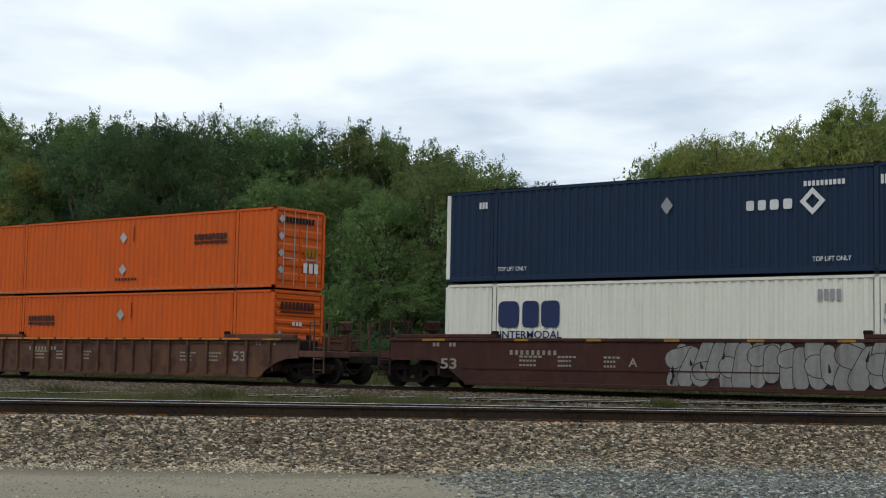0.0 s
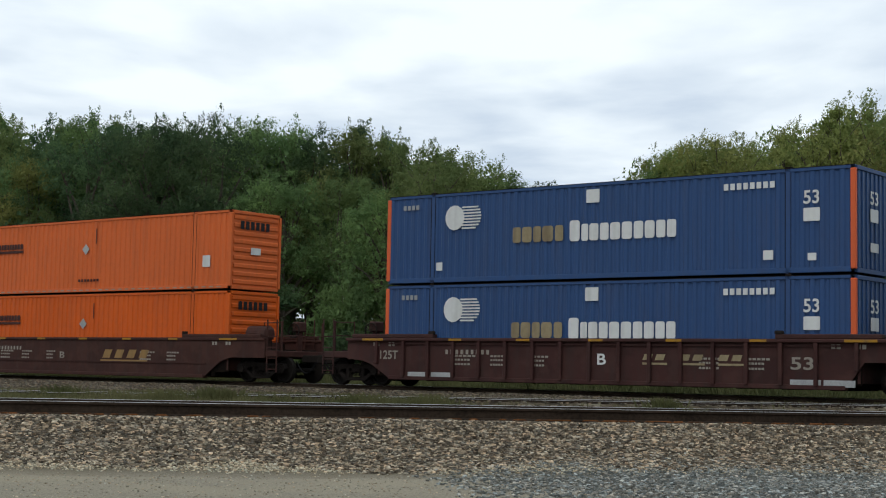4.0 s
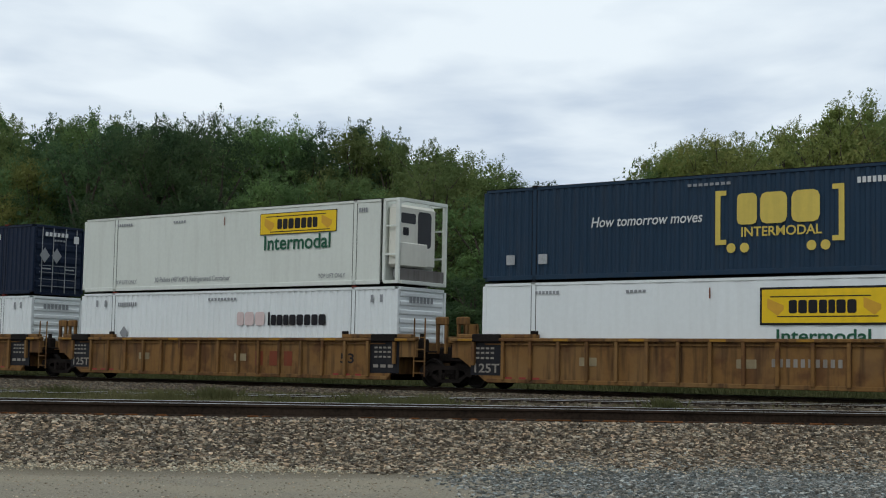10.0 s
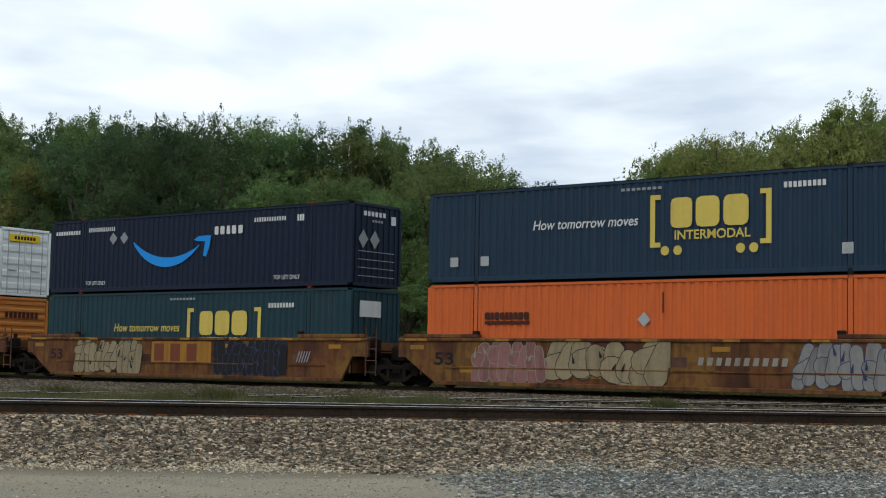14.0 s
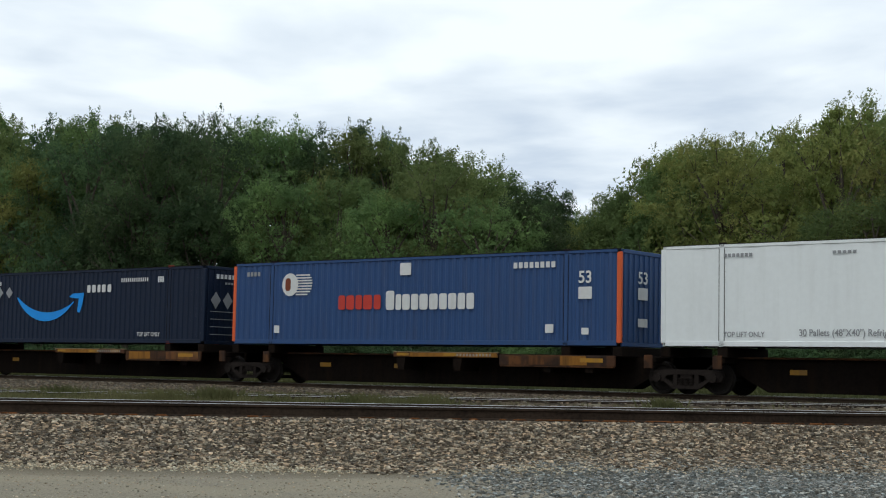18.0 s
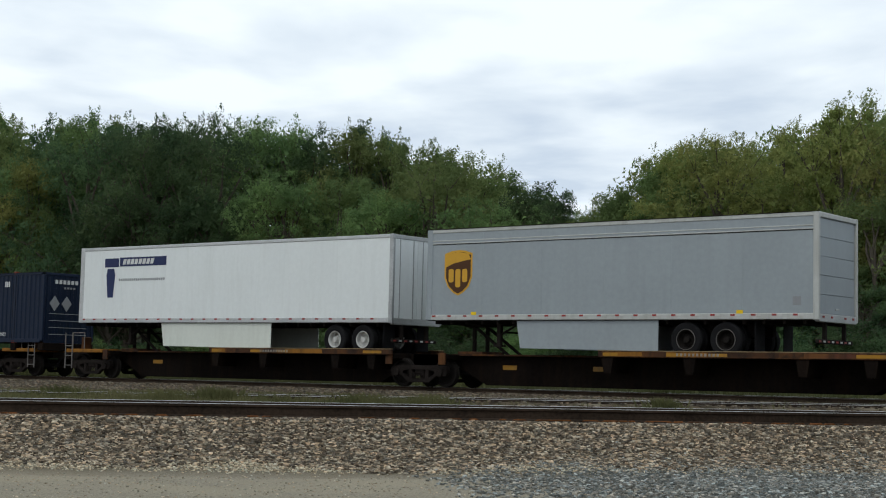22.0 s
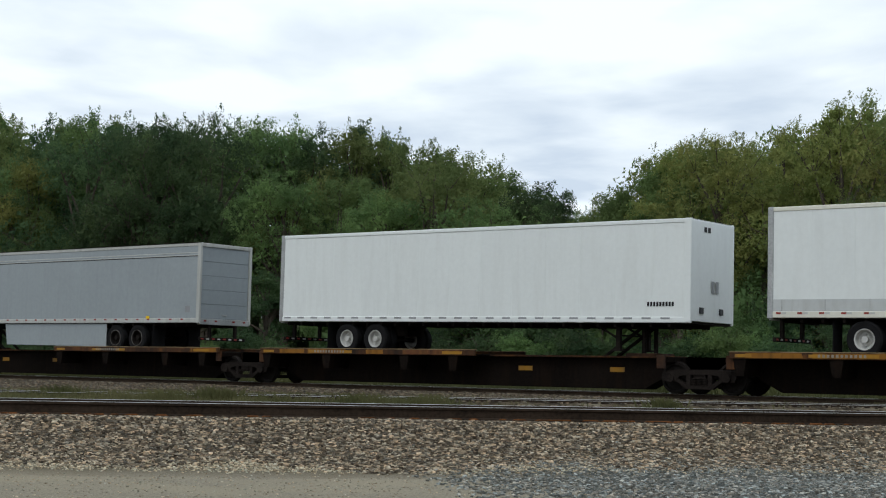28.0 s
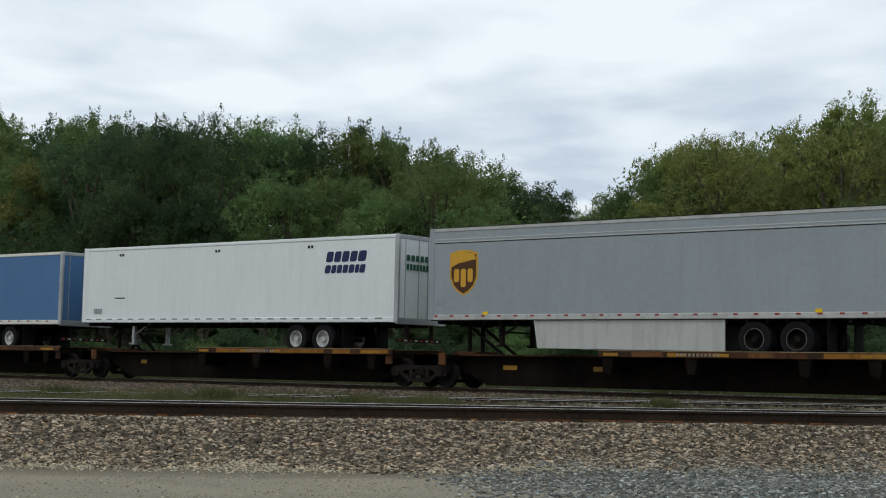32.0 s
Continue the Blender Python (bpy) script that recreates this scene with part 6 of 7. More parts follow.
def spine_wagon(left_bogie, right_bogie, label, deck0, deck1, cargo, free_left=False, free_right=False, own_right=False, hitch=None):
    """One unit of a spine wagon: a centre sill with a wheel deck for trailers, or saddles for a container."""
    w = thing("spine_wagon", label, "railway wagon", "spine wagons of the train")
    span = right_bogie - left_bogie
    c = WIDE / 2
    low, hi = 0.30, 1.06
    part("centre_sill", Geo().prism([(-0.8, 0.72), (1.0, 0.72), (2.2, low - 0.2), (span - 2.2, low - 0.2), (span - 1.0, 0.72), (span + 0.8, 0.72), (span + 0.8, hi), (-0.8, hi)], c - 0.36, c + 0.36), SPINE_DARK, w, "sooty box-section centre sill")
    z0, z1 = (1.02, 1.10) if cargo == "trailer" else (0.78, 1.04)
    d = part("wheel_deck", Geo().box(deck0, deck1, -0.02, WIDE + 0.02, 1.04, 1.08, 0.008), SPINE_DARK, w, "dark wheel deck")
    half = deck0 + 0.5 * (deck1 - deck0)
    beams = ((deck0, deck1, z0, z1 + 0.1, True),) if cargo == "trailer" else ((deck0, half, 0.96, 1.11, True), (half + 0.05, deck1, 0.74, 1.06, False))
    for y in (-0.1, WIDE + 0.02):
        for e0, e1, zl, zh, lip in beams:
            a = part("deck_edge", Geo().box(e0, e1, y, y + 0.08, zl, zh, 0.015), SPINE_EDGE, d, "worn orange deck edge beam")
            if lip:
                part("deck_lip", Geo().box(e0, e1, y - 0.01, y + 0.09, zh, zh + 0.018), DECK_LIP, a, "scuffed pale lip")
            else:
                part("bottom_flange", Geo().box(e0 + 0.05, e1 - 0.05, y - 0.02, y + 0.1, zl - 0.04, zl, 0.008), SPINE_EDGE, a, "worn bottom flange")
    for x in (deck0 + 0.3, (deck0 + deck1) / 2 - 1.6, (deck0 + deck1) / 2 + 1.8, deck1 - 0.9):
        part("bracket", Geo().prism([(x - 0.12, 0.55), (x + 0.12, 0.55), (x + 0.2, 1.03), (x - 0.2, 1.03)], -0.06, WIDE + 0.06), SPINE_DARK, d)
    rng = random.Random(int(left_bogie))
    zr = (1.06, 1.15) if cargo == "trailer" else (0.86, 0.98)
    for f0, wide in ((0.02, 0.5), (0.26, 0.55), (0.42, 0.5), (0.9, 0.8)):
        x = deck0 + f0 * (deck1 - deck0 - 0.4)
        up = 0.14 if cargo == "container" and x < half else 0.0
        bars(d, x, x + wide, zr[0] + up, zr[1] + up - (0.03 if up else 0.0), 1, TAPE_YELLOW, "yellow reflective strip", y=-0.106, gap=0, name="reflector")
    at = deck0 + rng.uniform(0.1, 1.2)
    while at < deck1 - 1.2:
        ln = min(rng.uniform(0.7, 2.6 if cargo == "trailer" else 3.6), deck1 - 0.1 - at)
        lo, hi = (zr[0] - 0.02, zr[1] + 0.03)
        if cargo == "container":
            if at < half:
                ln = min(ln, half - at)
                lo, hi = 0.97, 1.10
            else:
                lo, hi = 0.76, 1.04
        if ln > 0.2:
            sign(d, "paint_patch", [(at, lo), (at + ln, lo + rng.uniform(0.0, 0.02)), (at + ln - rng.uniform(0, 0.06), hi), (at, hi)], rng.choice((DECK_ORANGE, DECK_ORANGE, SPINE_EDGE, WAGON_RUST)), "dirty orange stretch of deck edge", y=-0.1015, thick=0.001)
        at += max(ln, 0.1) + rng.uniform(0.1, 1.1)
    for x in (2.85, 6.2):
        xx = x if deck0 > 5 else span - x - 0.5
        bars(w, xx, xx + rng.uniform(0.3, 0.55), 0.6, 0.74, 1, TAPE_YELLOW, "yellow reflective strip", y=c - 0.37, gap=0, name="reflector")
    bars(d, deck0 + 2.6, deck0 + 4.0, 1.07 if cargo == "trailer" else 1.0, 1.15 if cargo == "trailer" else 1.08, 11, STENCIL, y=-0.107, gap=0.45)
    f0, f1 = (1.0, deck0) if deck0 > 5 else (deck1, span - 1.0)
    part("sill_flange", Geo().box(f0, f1, c - 0.62, c + 0.62, 1.02, 1.075, 0.01), SPINE_EDGE, w, "worn orange-brown sill flange")
    for x in (1.1, span - 1.1):
        part("cross_arm", Geo().box(x - 0.2, x + 0.2, 0.05, WIDE - 0.05, 0.88, 1.06, 0.03), SPINE_DARK, w)
        part("bracket_plate", Geo().box(x - 0.14, x + 0.14, 0.0, 0.06, 0.72, 1.1, 0.01), SPINE_EDGE, w, "worn orange bracket plate")
    if cargo == "container":
        for x in (left_gap(left_bogie) + 0.15, left_gap(left_bogie) + LONG - 0.15, left_gap(left_bogie) + 1.95, left_gap(left_bogie) + LONG - 1.95):
            part("saddle", Geo().box(x - 0.16, x + 0.16, 0.02, WIDE - 0.02, 1.04, 1.33, 0.02), SPINE_DARK, w, "container saddle")
    if hitch is not None:
        x, s = hitch
        g = Geo()
        for yy in (c - 0.35, c + 0.35):
            g.rod((x, yy, 1.05), (x, yy, 1.98), 0.07, 8)
            g.rod((x + s * 1.35, yy, 1.05), (x + s * 0.1, yy, 1.9), 0.055, 8)
        g.box(x - 0.35, x + 0.35, c - 0.45, c + 0.45, 1.96, 2.06, 0.03)
        part("hitch", g, STEEL_DARK, w, "dark trailer hitch stand")
        part("hitch_shoe", Geo().box(x - 0.5, x + 0.5, c - 0.6, c + 0.6, 1.06, 1.16, 0.03), SPINE_EDGE, w)
    bogie(w, 0.0)
    if own_right:
        bogie(w, span)
    for free, x, out in ((free_left, -0.9, -1), (free_right, span + 0.9, 1)):
        if free:
            part("end_platform", Geo().box(min(x - out * 1.7, x + out * 0.5), max(x - out * 1.7, x + out * 0.5), 0.1, WIDE - 0.1, 0.98, 1.12, 0.02), DECK_ORANGE, w, "worn orange end platform")
            ladder(w, x + out * 0.3, 0.08, 0.35, 1.75, WORN_GREY, 0.42, 0.022)
            part("handrail", Geo().rod((x + out * 0.2, 0.2, 1.1), (x + out * 0.2, 0.2, 1.75), 0.018, 6).rod((x + out * 0.2, 0.2, 1.75), (x - out * 0.5, 0.2, 1.75), 0.018, 6).rod((x - out * 0.5, 0.2, 1.75), (x - out * 0.5, 0.2, 1.1), 0.02, 6), WORN_GREY, w)
            part("brake_stand", Geo().box(x - 0.1, x + 0.1, 0.5, 0.9, 1.1, 1.6, 0.04), SPINE_EDGE, w, "dirty brown brake stand")
            coupler(w, x + out * 0.2, out)
        else:
            part("connector", Geo().box(min(x, x + out * 0.4), max(x, x + out * 0.4), c - 0.3, c + 0.3, 0.72, 1.04, 0.04), STEEL_DARK, w)
    RIDERS.append((w, left_bogie, TRAIN_Y, 0.0, 0.0))
    return w


# ---- road trailers ----
def tyre_geo():
    return Geo().lathe([(0.29, -0.12), (0.45, -0.14), (0.495, -0.10), (0.50, 0.0), (0.495, 0.10), (0.45, 0.14), (0.29, 0.12)], n=28)


def rim_geo():
    g = Geo().lathe([(0.0, -0.10), (0.085, -0.10), (0.09, 0.02), (0.19, 0.06), (0.245, 0.03), (0.255, -0.115), (0.28, -0.125), (0.295, -0.10), (0.295, 0.1)], n=24)
    for a in range(0, 360, 45):
        g.rod((0.155 * math.cos(radians(a)), -0.03, 0.155 * math.sin(radians(a))), (0.155 * math.cos(radians(a)), 0.03, 0.155 * math.sin(radians(a))), 0.016, 6)
    return g


def trailer(left, length, label, body, rear_right=True, skirt=None, rim=RIM_WHITE, axle=None, tilt=0.0, top=5.06, seams=1.22, rail=ALUMINIUM, rib_top=False, tape="red"):
    """A box road trailer on the deck; rear_right: its doors are at the right end."""
    t = thing("road_trailer", label, "trailer", "road trailers on the train")
    z0, z1 = 1.06, top - 1.08
    L = length
    n = round(L / seams)
    for y in (0.0, WIDE):
        near = y == 0.0
        ys = (0.0, 0.03) if near else (WIDE - 0.03, WIDE)
        panel = kept(("side_panel", near, round(L, 2), n, top), lambda: Geo().box(0.0012, L / n - 0.0012, *ys, z0 + 0.16, z1 - 0.10, 0.002), body)
        for k in range(n):
            part("side_panel", panel, body, t, at=(L * k / n, 0, 0))
        part("lining", Geo().box(0.02, L - 0.02, 0.012 if near else WIDE - 0.04, 0.04 if near else WIDE - 0.012, z0 + 0.1, z1 - 0.06), body, t)
        yy = (-0.02, 0.05) if near else (WIDE - 0.05, WIDE + 0.02)
        part("bottom_rail", Geo().box(0.0, L, *yy, z0, z0 + 0.17, 0.015), rail, t, "lower side rail")
        part("top_rail", Geo().box(0.0, L, *yy, z1 - 0.12, z1, 0.02), BAND_PALE if rib_top else rail, t, "upper side rail")
        if rib_top:
            for zb in (z1 - 0.475, z1 - 0.385):
                part("band", Geo().box(0.05, L - 0.05, yy[0], yy[1], zb, zb + 0.035, 0.008), BAND_PALE, t, "pale horizontal rub band")
            part("band_seam", Geo().box(0.05, L - 0.05, yy[0] + 0.006, yy[1] - 0.006, z1 - 0.44, z1 - 0.385), GREY_PAINT, t, "grey strip between the bands")
            # Thin dark strip that paints the shadow line below the lower band.
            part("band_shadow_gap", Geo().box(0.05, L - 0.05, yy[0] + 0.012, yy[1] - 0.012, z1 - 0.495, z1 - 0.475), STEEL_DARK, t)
        g, h = Geo(), Geo()
        x = 0.25
        while x < L - 0.4:
            (g if tape == "red" else h).box(x, x + 0.14, yy[0] - 0.004 if near else yy[1], yy[0] if near else yy[1] + 0.004, z0 + 0.10, z0 + 0.155)
            h.box(x + 0.142, x + 0.30, yy[0] - 0.004 if near else yy[1], yy[0] if near else yy[1] + 0.004, z0 + 0.10, z0 + 0.155)
            x += 0.62
        if g.v:
            tagged(part("reflective_tape", g, TAPE_RED, t, "red reflective dashes"), kind="stuff")
        tagged(part("reflective_tape", h, TAPE_WHITE if tape == "red" else LETTER_GREY, t, "pale reflective dashes"), kind="stuff")
    part("roof", Geo().box(0.02, L - 0.02, 0.03, WIDE - 0.03, z1 - 0.03, z1 - 0.004, 0.01), ALUMINIUM, t)
    part("floor", Geo().box(0.05, L - 0.05, 0.05, WIDE - 0.05, z0 - 0.02, z0 + 0.08), STEEL_DARK, t, "dark underfloor")
    beam = kept(("cross_member",), lambda: Geo().box(-0.04, 0.04, 0.1, WIDE - 0.1, z0 - 0.12, z0 - 0.02), STEEL_DARK)
    for k in range(int(L / 0.6)):
        part("cross_member", beam, STEEL_DARK, t, at=(0.34 + k * 0.6, 0, 0))
    rear, front, s = (L, 0.0, 1) if rear_right else (0.0, L, -1)
    # front wall with rounded corner posts
    part("front_wall", Geo().box(min(front, front + s * 0.06), max(front, front + s * 0.06), 0.05, WIDE - 0.05, z0 + 0.05, z1 - 0.03, 0.02), body, t)
    for y in (0.03, WIDE - 0.03):
        part("corner_post", Geo().box(min(front - s * 0.01, front + s * 0.22), max(front - s * 0.01, front + s * 0.22), y - 0.056, y + 0.056, z0 - 0.006, z1 + 0.006, 0.02), GREY_PAINT if rib_top else rail, t)
        part("door_post", Geo().box(min(rear - s * 0.16, rear + s * 0.01), max(rear - s * 0.16, rear + s * 0.01), y - 0.06, y + 0.06, z0 - 0.02, z1 + 0.01, 0.02), BAND_PALE if rib_top else GALVANISED, t)
    part("door_header", Geo().box(min(rear - s * 0.12, rear), max(rear - s * 0.12, rear), 0.05, WIDE - 0.05, z1 - 0.14, z1, 0.015), BAND_PALE if rib_top else GALVANISED, t)
    part("rear_sill", Geo().box(min(rear - s * 0.14, rear), max(rear - s * 0.14, rear), 0.05, WIDE - 0.05, z0 - 0.06, z0 + 0.16, 0.015), GALVANISED, t)
    if rib_top:
        d = part("door", Geo().box(min(rear - s * 0.10, rear - s * 0.07), max(rear - s * 0.10, rear - s * 0.07), 0.1, WIDE - 0.1, z0 + 0.16, z1 - 0.14), GREY_PAINT, t, "grey roll-up rear door")
        h = (z1 - z0 - 0.32) / 5
        for k in range(5):
            part("door_panel", Geo().box(min(rear - s * 0.075, rear - s * 0.045), max(rear - s * 0.075, rear - s * 0.045), 0.12, WIDE - 0.12, z0 + 0.17 + k * h, z0 + 0.155 + (k + 1) * h, 0.01), GREY_PAINT, d, "door slat panel")
        part("handle", Geo().box(rear - s * 0.05 - 0.02, rear - s * 0.05 + 0.02, WIDE / 2 - 0.12, WIDE / 2 + 0.12, z0 + 0.28, z0 + 0.33, 0.01), GALVANISED, d)
        for yy in (0.3, 0.85, WIDE - 0.85, WIDE - 0.3):
            part("marker_lamp", Geo().box(rear - 0.015, rear + 0.015, yy - 0.06, yy + 0.06, z0 + 0.05, z0 + 0.11, 0.01), TAPE_RED, t, "small red marker lamp")
    for k in () if rib_top else (0, 1):
        y0 = 0.1 + k * 1.2
        d = part("door", Geo().box(min(rear - s * 0.06, rear - s * 0.02), max(rear - s * 0.06, rear - s * 0.02), y0, y0 + 1.185, z0 + 0.16, z1 - 0.14, 0.01), body, t, "trailer door leaf")
        for yy in ((y0 + 0.25), (y0 + 0.95)):
            part("lock_rod", Geo().rod((rear, yy, z0 + 0.16), (rear, yy, z1 - 0.16), 0.016, 6), GALVANISED, d)
    if not rear_right:
        e = L + 0.004
        for y in (0.5, 1.7):
            part("coupling_box", Geo().box(L, L + 0.05, y, y + 0.2, z0 + 0.28, z0 + 0.46, 0.02), DARK_PLASTIC, t, "dark coupling box on the front wall")
        bars(t, 0.75, 1.2, z1 - 0.35, z1 - 0.2, 2, LETTER_BLACK, end=e + 0.004)
    # underride guard
    g = Geo()
    for y in (0.65, WIDE - 0.65):
        g.box(rear - s * 0.12 - 0.05, rear - s * 0.12 + 0.05, y - 0.05, y + 0.05, 0.45, z0)
    g.box(rear - s * 0.12 - 0.05, rear - s * 0.12 + 0.05, 0.15, WIDE - 0.15, 0.42, 0.54, 0.015)
    gd = part("underride_guard", g, STEEL_DARK, t, "dark rear guard with striped tape")
    for k in range(8):
        part("guard_stripe", Geo().box(rear - s * 0.12 - 0.054, rear - s * 0.12 + 0.054, 0.18 + k * 0.28, 0.32 + k * 0.28, 0.455, 0.505), TAPE_WHITE if k % 2 else TAPE_RED, gd)
    ax = axle if axle is not None else (L - 3.6 if rear_right else 3.4)
    part("suspension", Geo().box(ax - 1.3, ax + 1.3, 0.75, 0.95, 0.62, z0 - 0.1).box(ax - 1.3, ax + 1.3, WIDE - 0.95, WIDE - 0.75, 0.62, z0 - 0.1), STEEL_DARK, t, "dark sliding suspension")
    tyre, wheel = kept(("tyre",), tyre_geo, RUBBER), kept(("rim",), rim_geo, rim)
    for x in (ax - 0.625, ax + 0.625):
        part("axle", Geo().rod((x, 0.3, 0.5), (x, WIDE - 0.3, 0.5), 0.065, 8), STEEL_DARK, t)
        for y, turn in ((0.2, 0), (0.53, 0), (WIDE - 0.53, math.pi), (WIDE - 0.2, math.pi)):
            o = part("tyre", tyre, RUBBER, t, "black rubber tyre", at=(x, y, 0.5))
            r = part("rim", wheel, rim, o, "steel wheel rim")
            if rim is STEEL_WHEEL:
                part("rim_edge", kept(("rim_edge",), lambda: Geo().lathe([(0.283, -0.134), (0.290, -0.142), (0.298, -0.138), (0.300, -0.120)], n=28), WORN_GREY), WORN_GREY, o, "bright worn rim edge")
            o.rotation_euler = (0, 0, turn)
    flap = ax + (1.5 if rear_right else -1.5)
    for y in (0.1, WIDE - 0.7):
        part("mud_flap", Geo().box(flap - 0.01, flap + 0.01, y, y + 0.6, 0.15, z0 - 0.05), RUBBER, t)
    lg = 2.6 if rear_right else L - 2.6
    g = Geo()
    for y in (0.45, WIDE - 0.45):
        g.box(lg - 0.07, lg + 0.07, y - 0.07, y + 0.07, 0.28, z0, 0.01)
        g.box(lg - 0.14, lg + 0.14, y - 0.14, y + 0.14, 0.24, 0.30)
        g.rod((lg, y, 0.6), (lg + s * 0.9, y, z0), 0.035, 6)
    g.rod((lg, 0.45, 0.7), (lg, WIDE - 0.45, 0.7), 0.03, 6)
    part("landing_leg", g, GALVANISED if rear_right and body is WHITE and not skirt else STEEL_DARK, t, "raised landing legs")
    if skirt:
        x0, x1, mat = skirt
        lo = 0.16
        slope = [(x0, lo + 0.04), (x1, lo), (x1, z0), (x0 - 0.15, z0)] if rear_right else [(x0, lo), (x1 - 1.6, lo), (x1, z0 - 0.35), (x1 + 0.15, z0), (x0, z0)]
        part("side_skirt", Geo().prism(slope, 0.06, 0.08), mat, t, "side skirt panel")
        part("side_skirt", Geo().prism(slope, WIDE - 0.08, WIDE - 0.06), mat, t, "side skirt panel")
    if rib_top:
        for x in (L * 0.135, L * 0.82):
            sign(t, "marker_plate", rounded(x, x + 0.2, z0 + 0.16, z0 + 0.26, 0.01), SIGN_YELLOW, "small yellow marker plate", y=-0.022)
        sign(t, "label_plate", rounded(L - 0.75, L - 0.5, z0 + 0.38, z0 + 0.62, 0.01), LETTER_GREY, y=-0.002)
        part("roof_edge", Geo().box(0.0, L, -0.03, 0.03, z1 - 0.004, z1 + 0.012), STEEL_DARK, t, "thin dark strip along the roof edge")
    RIDERS.append((t, left, TRAIN_Y, 1.08, tilt))
    return t


def shield(t, x, z, gold=SHIELD_GOLD, brown=SHIELD_BROWN):
    """A plain two-tone shield emblem."""
    def outline(m):
        w, h = 0.55 - m, 0.72 - m
        pts = [(x - w, z + h * 0.85), (x - w, z - h * 0.2), (x - w * 0.75, z - h * 0.62), (x - w * 0.35, z - h * 0.88), (x, z - h),
               (x + w * 0.35, z - h * 0.88), (x + w * 0.75, z - h * 0.62), (x + w, z - h * 0.2), (x + w, z + h * 0.85), (x + w * 0.5, z + h * 0.97), (x, z + h), (x - w * 0.5, z + h * 0.97)]
        return pts
    s = sign(t, "shield", outline(0.0), gold, "plain gold and brown shield emblem")
    sign(s, "shield_field", outline(0.06), brown, y=-0.0095)
    sign(s, "shield_sweep", [(x - 0.49, z + 0.18), (x - 0.2, z + 0.3), (x + 0.49, z + 0.42), (x + 0.4, z + 0.6), (x, z + 0.66), (x - 0.4, z + 0.62), (x - 0.49, z + 0.55)], gold, y=-0.0125)
    for k in range(3):
        a = x - 0.38 + 0.27 * k
        sign(s, "shield_bar", rounded(a, a + 0.2, z - 0.3 - (0.16 if k == 1 else 0), z + 0.12, 0.06), gold, y=-0.013)


# ---- the train, car by car, from the first that passes to the last ----
SIDE = -0.212
B = well_wagon


def left_gap(bogie_x):
    """How far right of its left bogie a container stands."""
    return {218.65: -1.6, 235.8: -0.75, 253.3: -0.6, 270.85: -0.7, 288.36: 2.45}[bogie_x]


w = B(-53.02, "rusty maroon ribbed well wagon under two orange containers", WAGON_MAROON, True, False, True, STENCIL, True, 0.2)
bars(w, 0.4, 15.0, 1.49, 1.55, 14, AMBER, y=-0.323, gap=0.15)
c = container(-53.02, LOW, "deep orange corrugated container stacked below another", ORANGE)
orange_marks(c, DARK_MAROON, diamonds=((8.0, 2.04),)); blocks_end(c)
c = container(-53.02, UPPER, "deep orange corrugated container with grey placards", ORANGE, right_end="doors")
orange_marks(c, DARK_MAROON, 12.0, 13.75, diamonds=((8.02, 2.07), (8.02, 0.85))); orange_door(c); seam_dashes(c)

w = B(-29.25, "dark brown smooth-sided well wagon with silver graffiti", WAGON_BROWN, False, True, False, STENCIL, False)
graffiti(w, 8.2, 15.0, 0.18, 1.5, 8, GRAFFITI_SILVER, LETTER_BLACK, 1); write(w, "A", 6.9, 7.2, 0.75, 1.0, STENCIL, y=SIDE)
c = container(-29.25, LOW, "weathered white corrugated container with dark blue marks", CREAM, POST_WHITE)
blocks(c, 2.1, 4.48, 1.5, 2.31, 3, LETTER_BLUE, "dark blue brand name as plain blocks"); write(c, "INTERMODAL", 2.17, 4.45, 1.17, 1.4, LETTER_BLUE)
write(c, "53", 14.4, 15.0, 1.6, 2.1, LETTER_GREY); bars(c, 12.6, 13.3, 2.2, 2.5, 4, LETTER_GREY)
bars(c, 0.6, 2.0, 1.2, 1.6, 3, LETTER_BLUE, end=LONG + 0.012); write(c, "53", 0.9, 1.6, 1.9, 2.3, LETTER_GREY, end=LONG + 0.012)
ring_marks(container(-29.25, UPPER, "navy blue container with white corner posts", NAVY, POST_WHITE))

w = B(-10.1, "dark brown smooth-sided well wagon under a cooled container", WAGON_BROWN, False, False, False, STENCIL, False)
write(w, "C", 6.9, 7.2, 0.75, 1.0, STENCIL, y=SIDE)
bars(w, 9.5, 12.3, 0.78, 1.1, 4, DECAL_GOLD, "slanted faded gold brand name as bars", y=SIDE, slant=0.5, gap=0.4)
bars(w, 9.4, 12.1, 0.66, 0.72, 1, DECAL_GOLD, y=SIDE, gap=0)
c = container(-10.1, LOW, "faded orange corrugated container under a white one", FADED_ORANGE)
orange_marks(c, DARK_MAROON, 2.29, 4.04, 1.8); bars(c, 0.4, 2.1, 2.2, 2.45, 5, RUST_RED, end=LONG + 0.012); bars(c, 0.9, 1.6, 1.2, 1.5, 2, LETTER_WHITE, end=LONG + 0.012)
c = container(-10.1, UPPER, "white cooled container with green and dark blue lettering blocks", WHITE, smooth=True, unit="right")
blocks(c, 5.37, 8.0, 1.62, 2.34, 5, BRIGHT_GREEN, "green brand name as plain blocks", gap=0.36)
sign(c, "logo_shape", arc_band(8.75, 1.92, 0.42, -60, 200, 0.06, 0.16), BRIGHT_GREEN, "green curved emblem")
blocks(c, 5.11, 10.2, 0.66, 1.14, 11, LETTER_BLUE, "dark blue brand name as plain blocks", slant=0.15, gap=0.36)
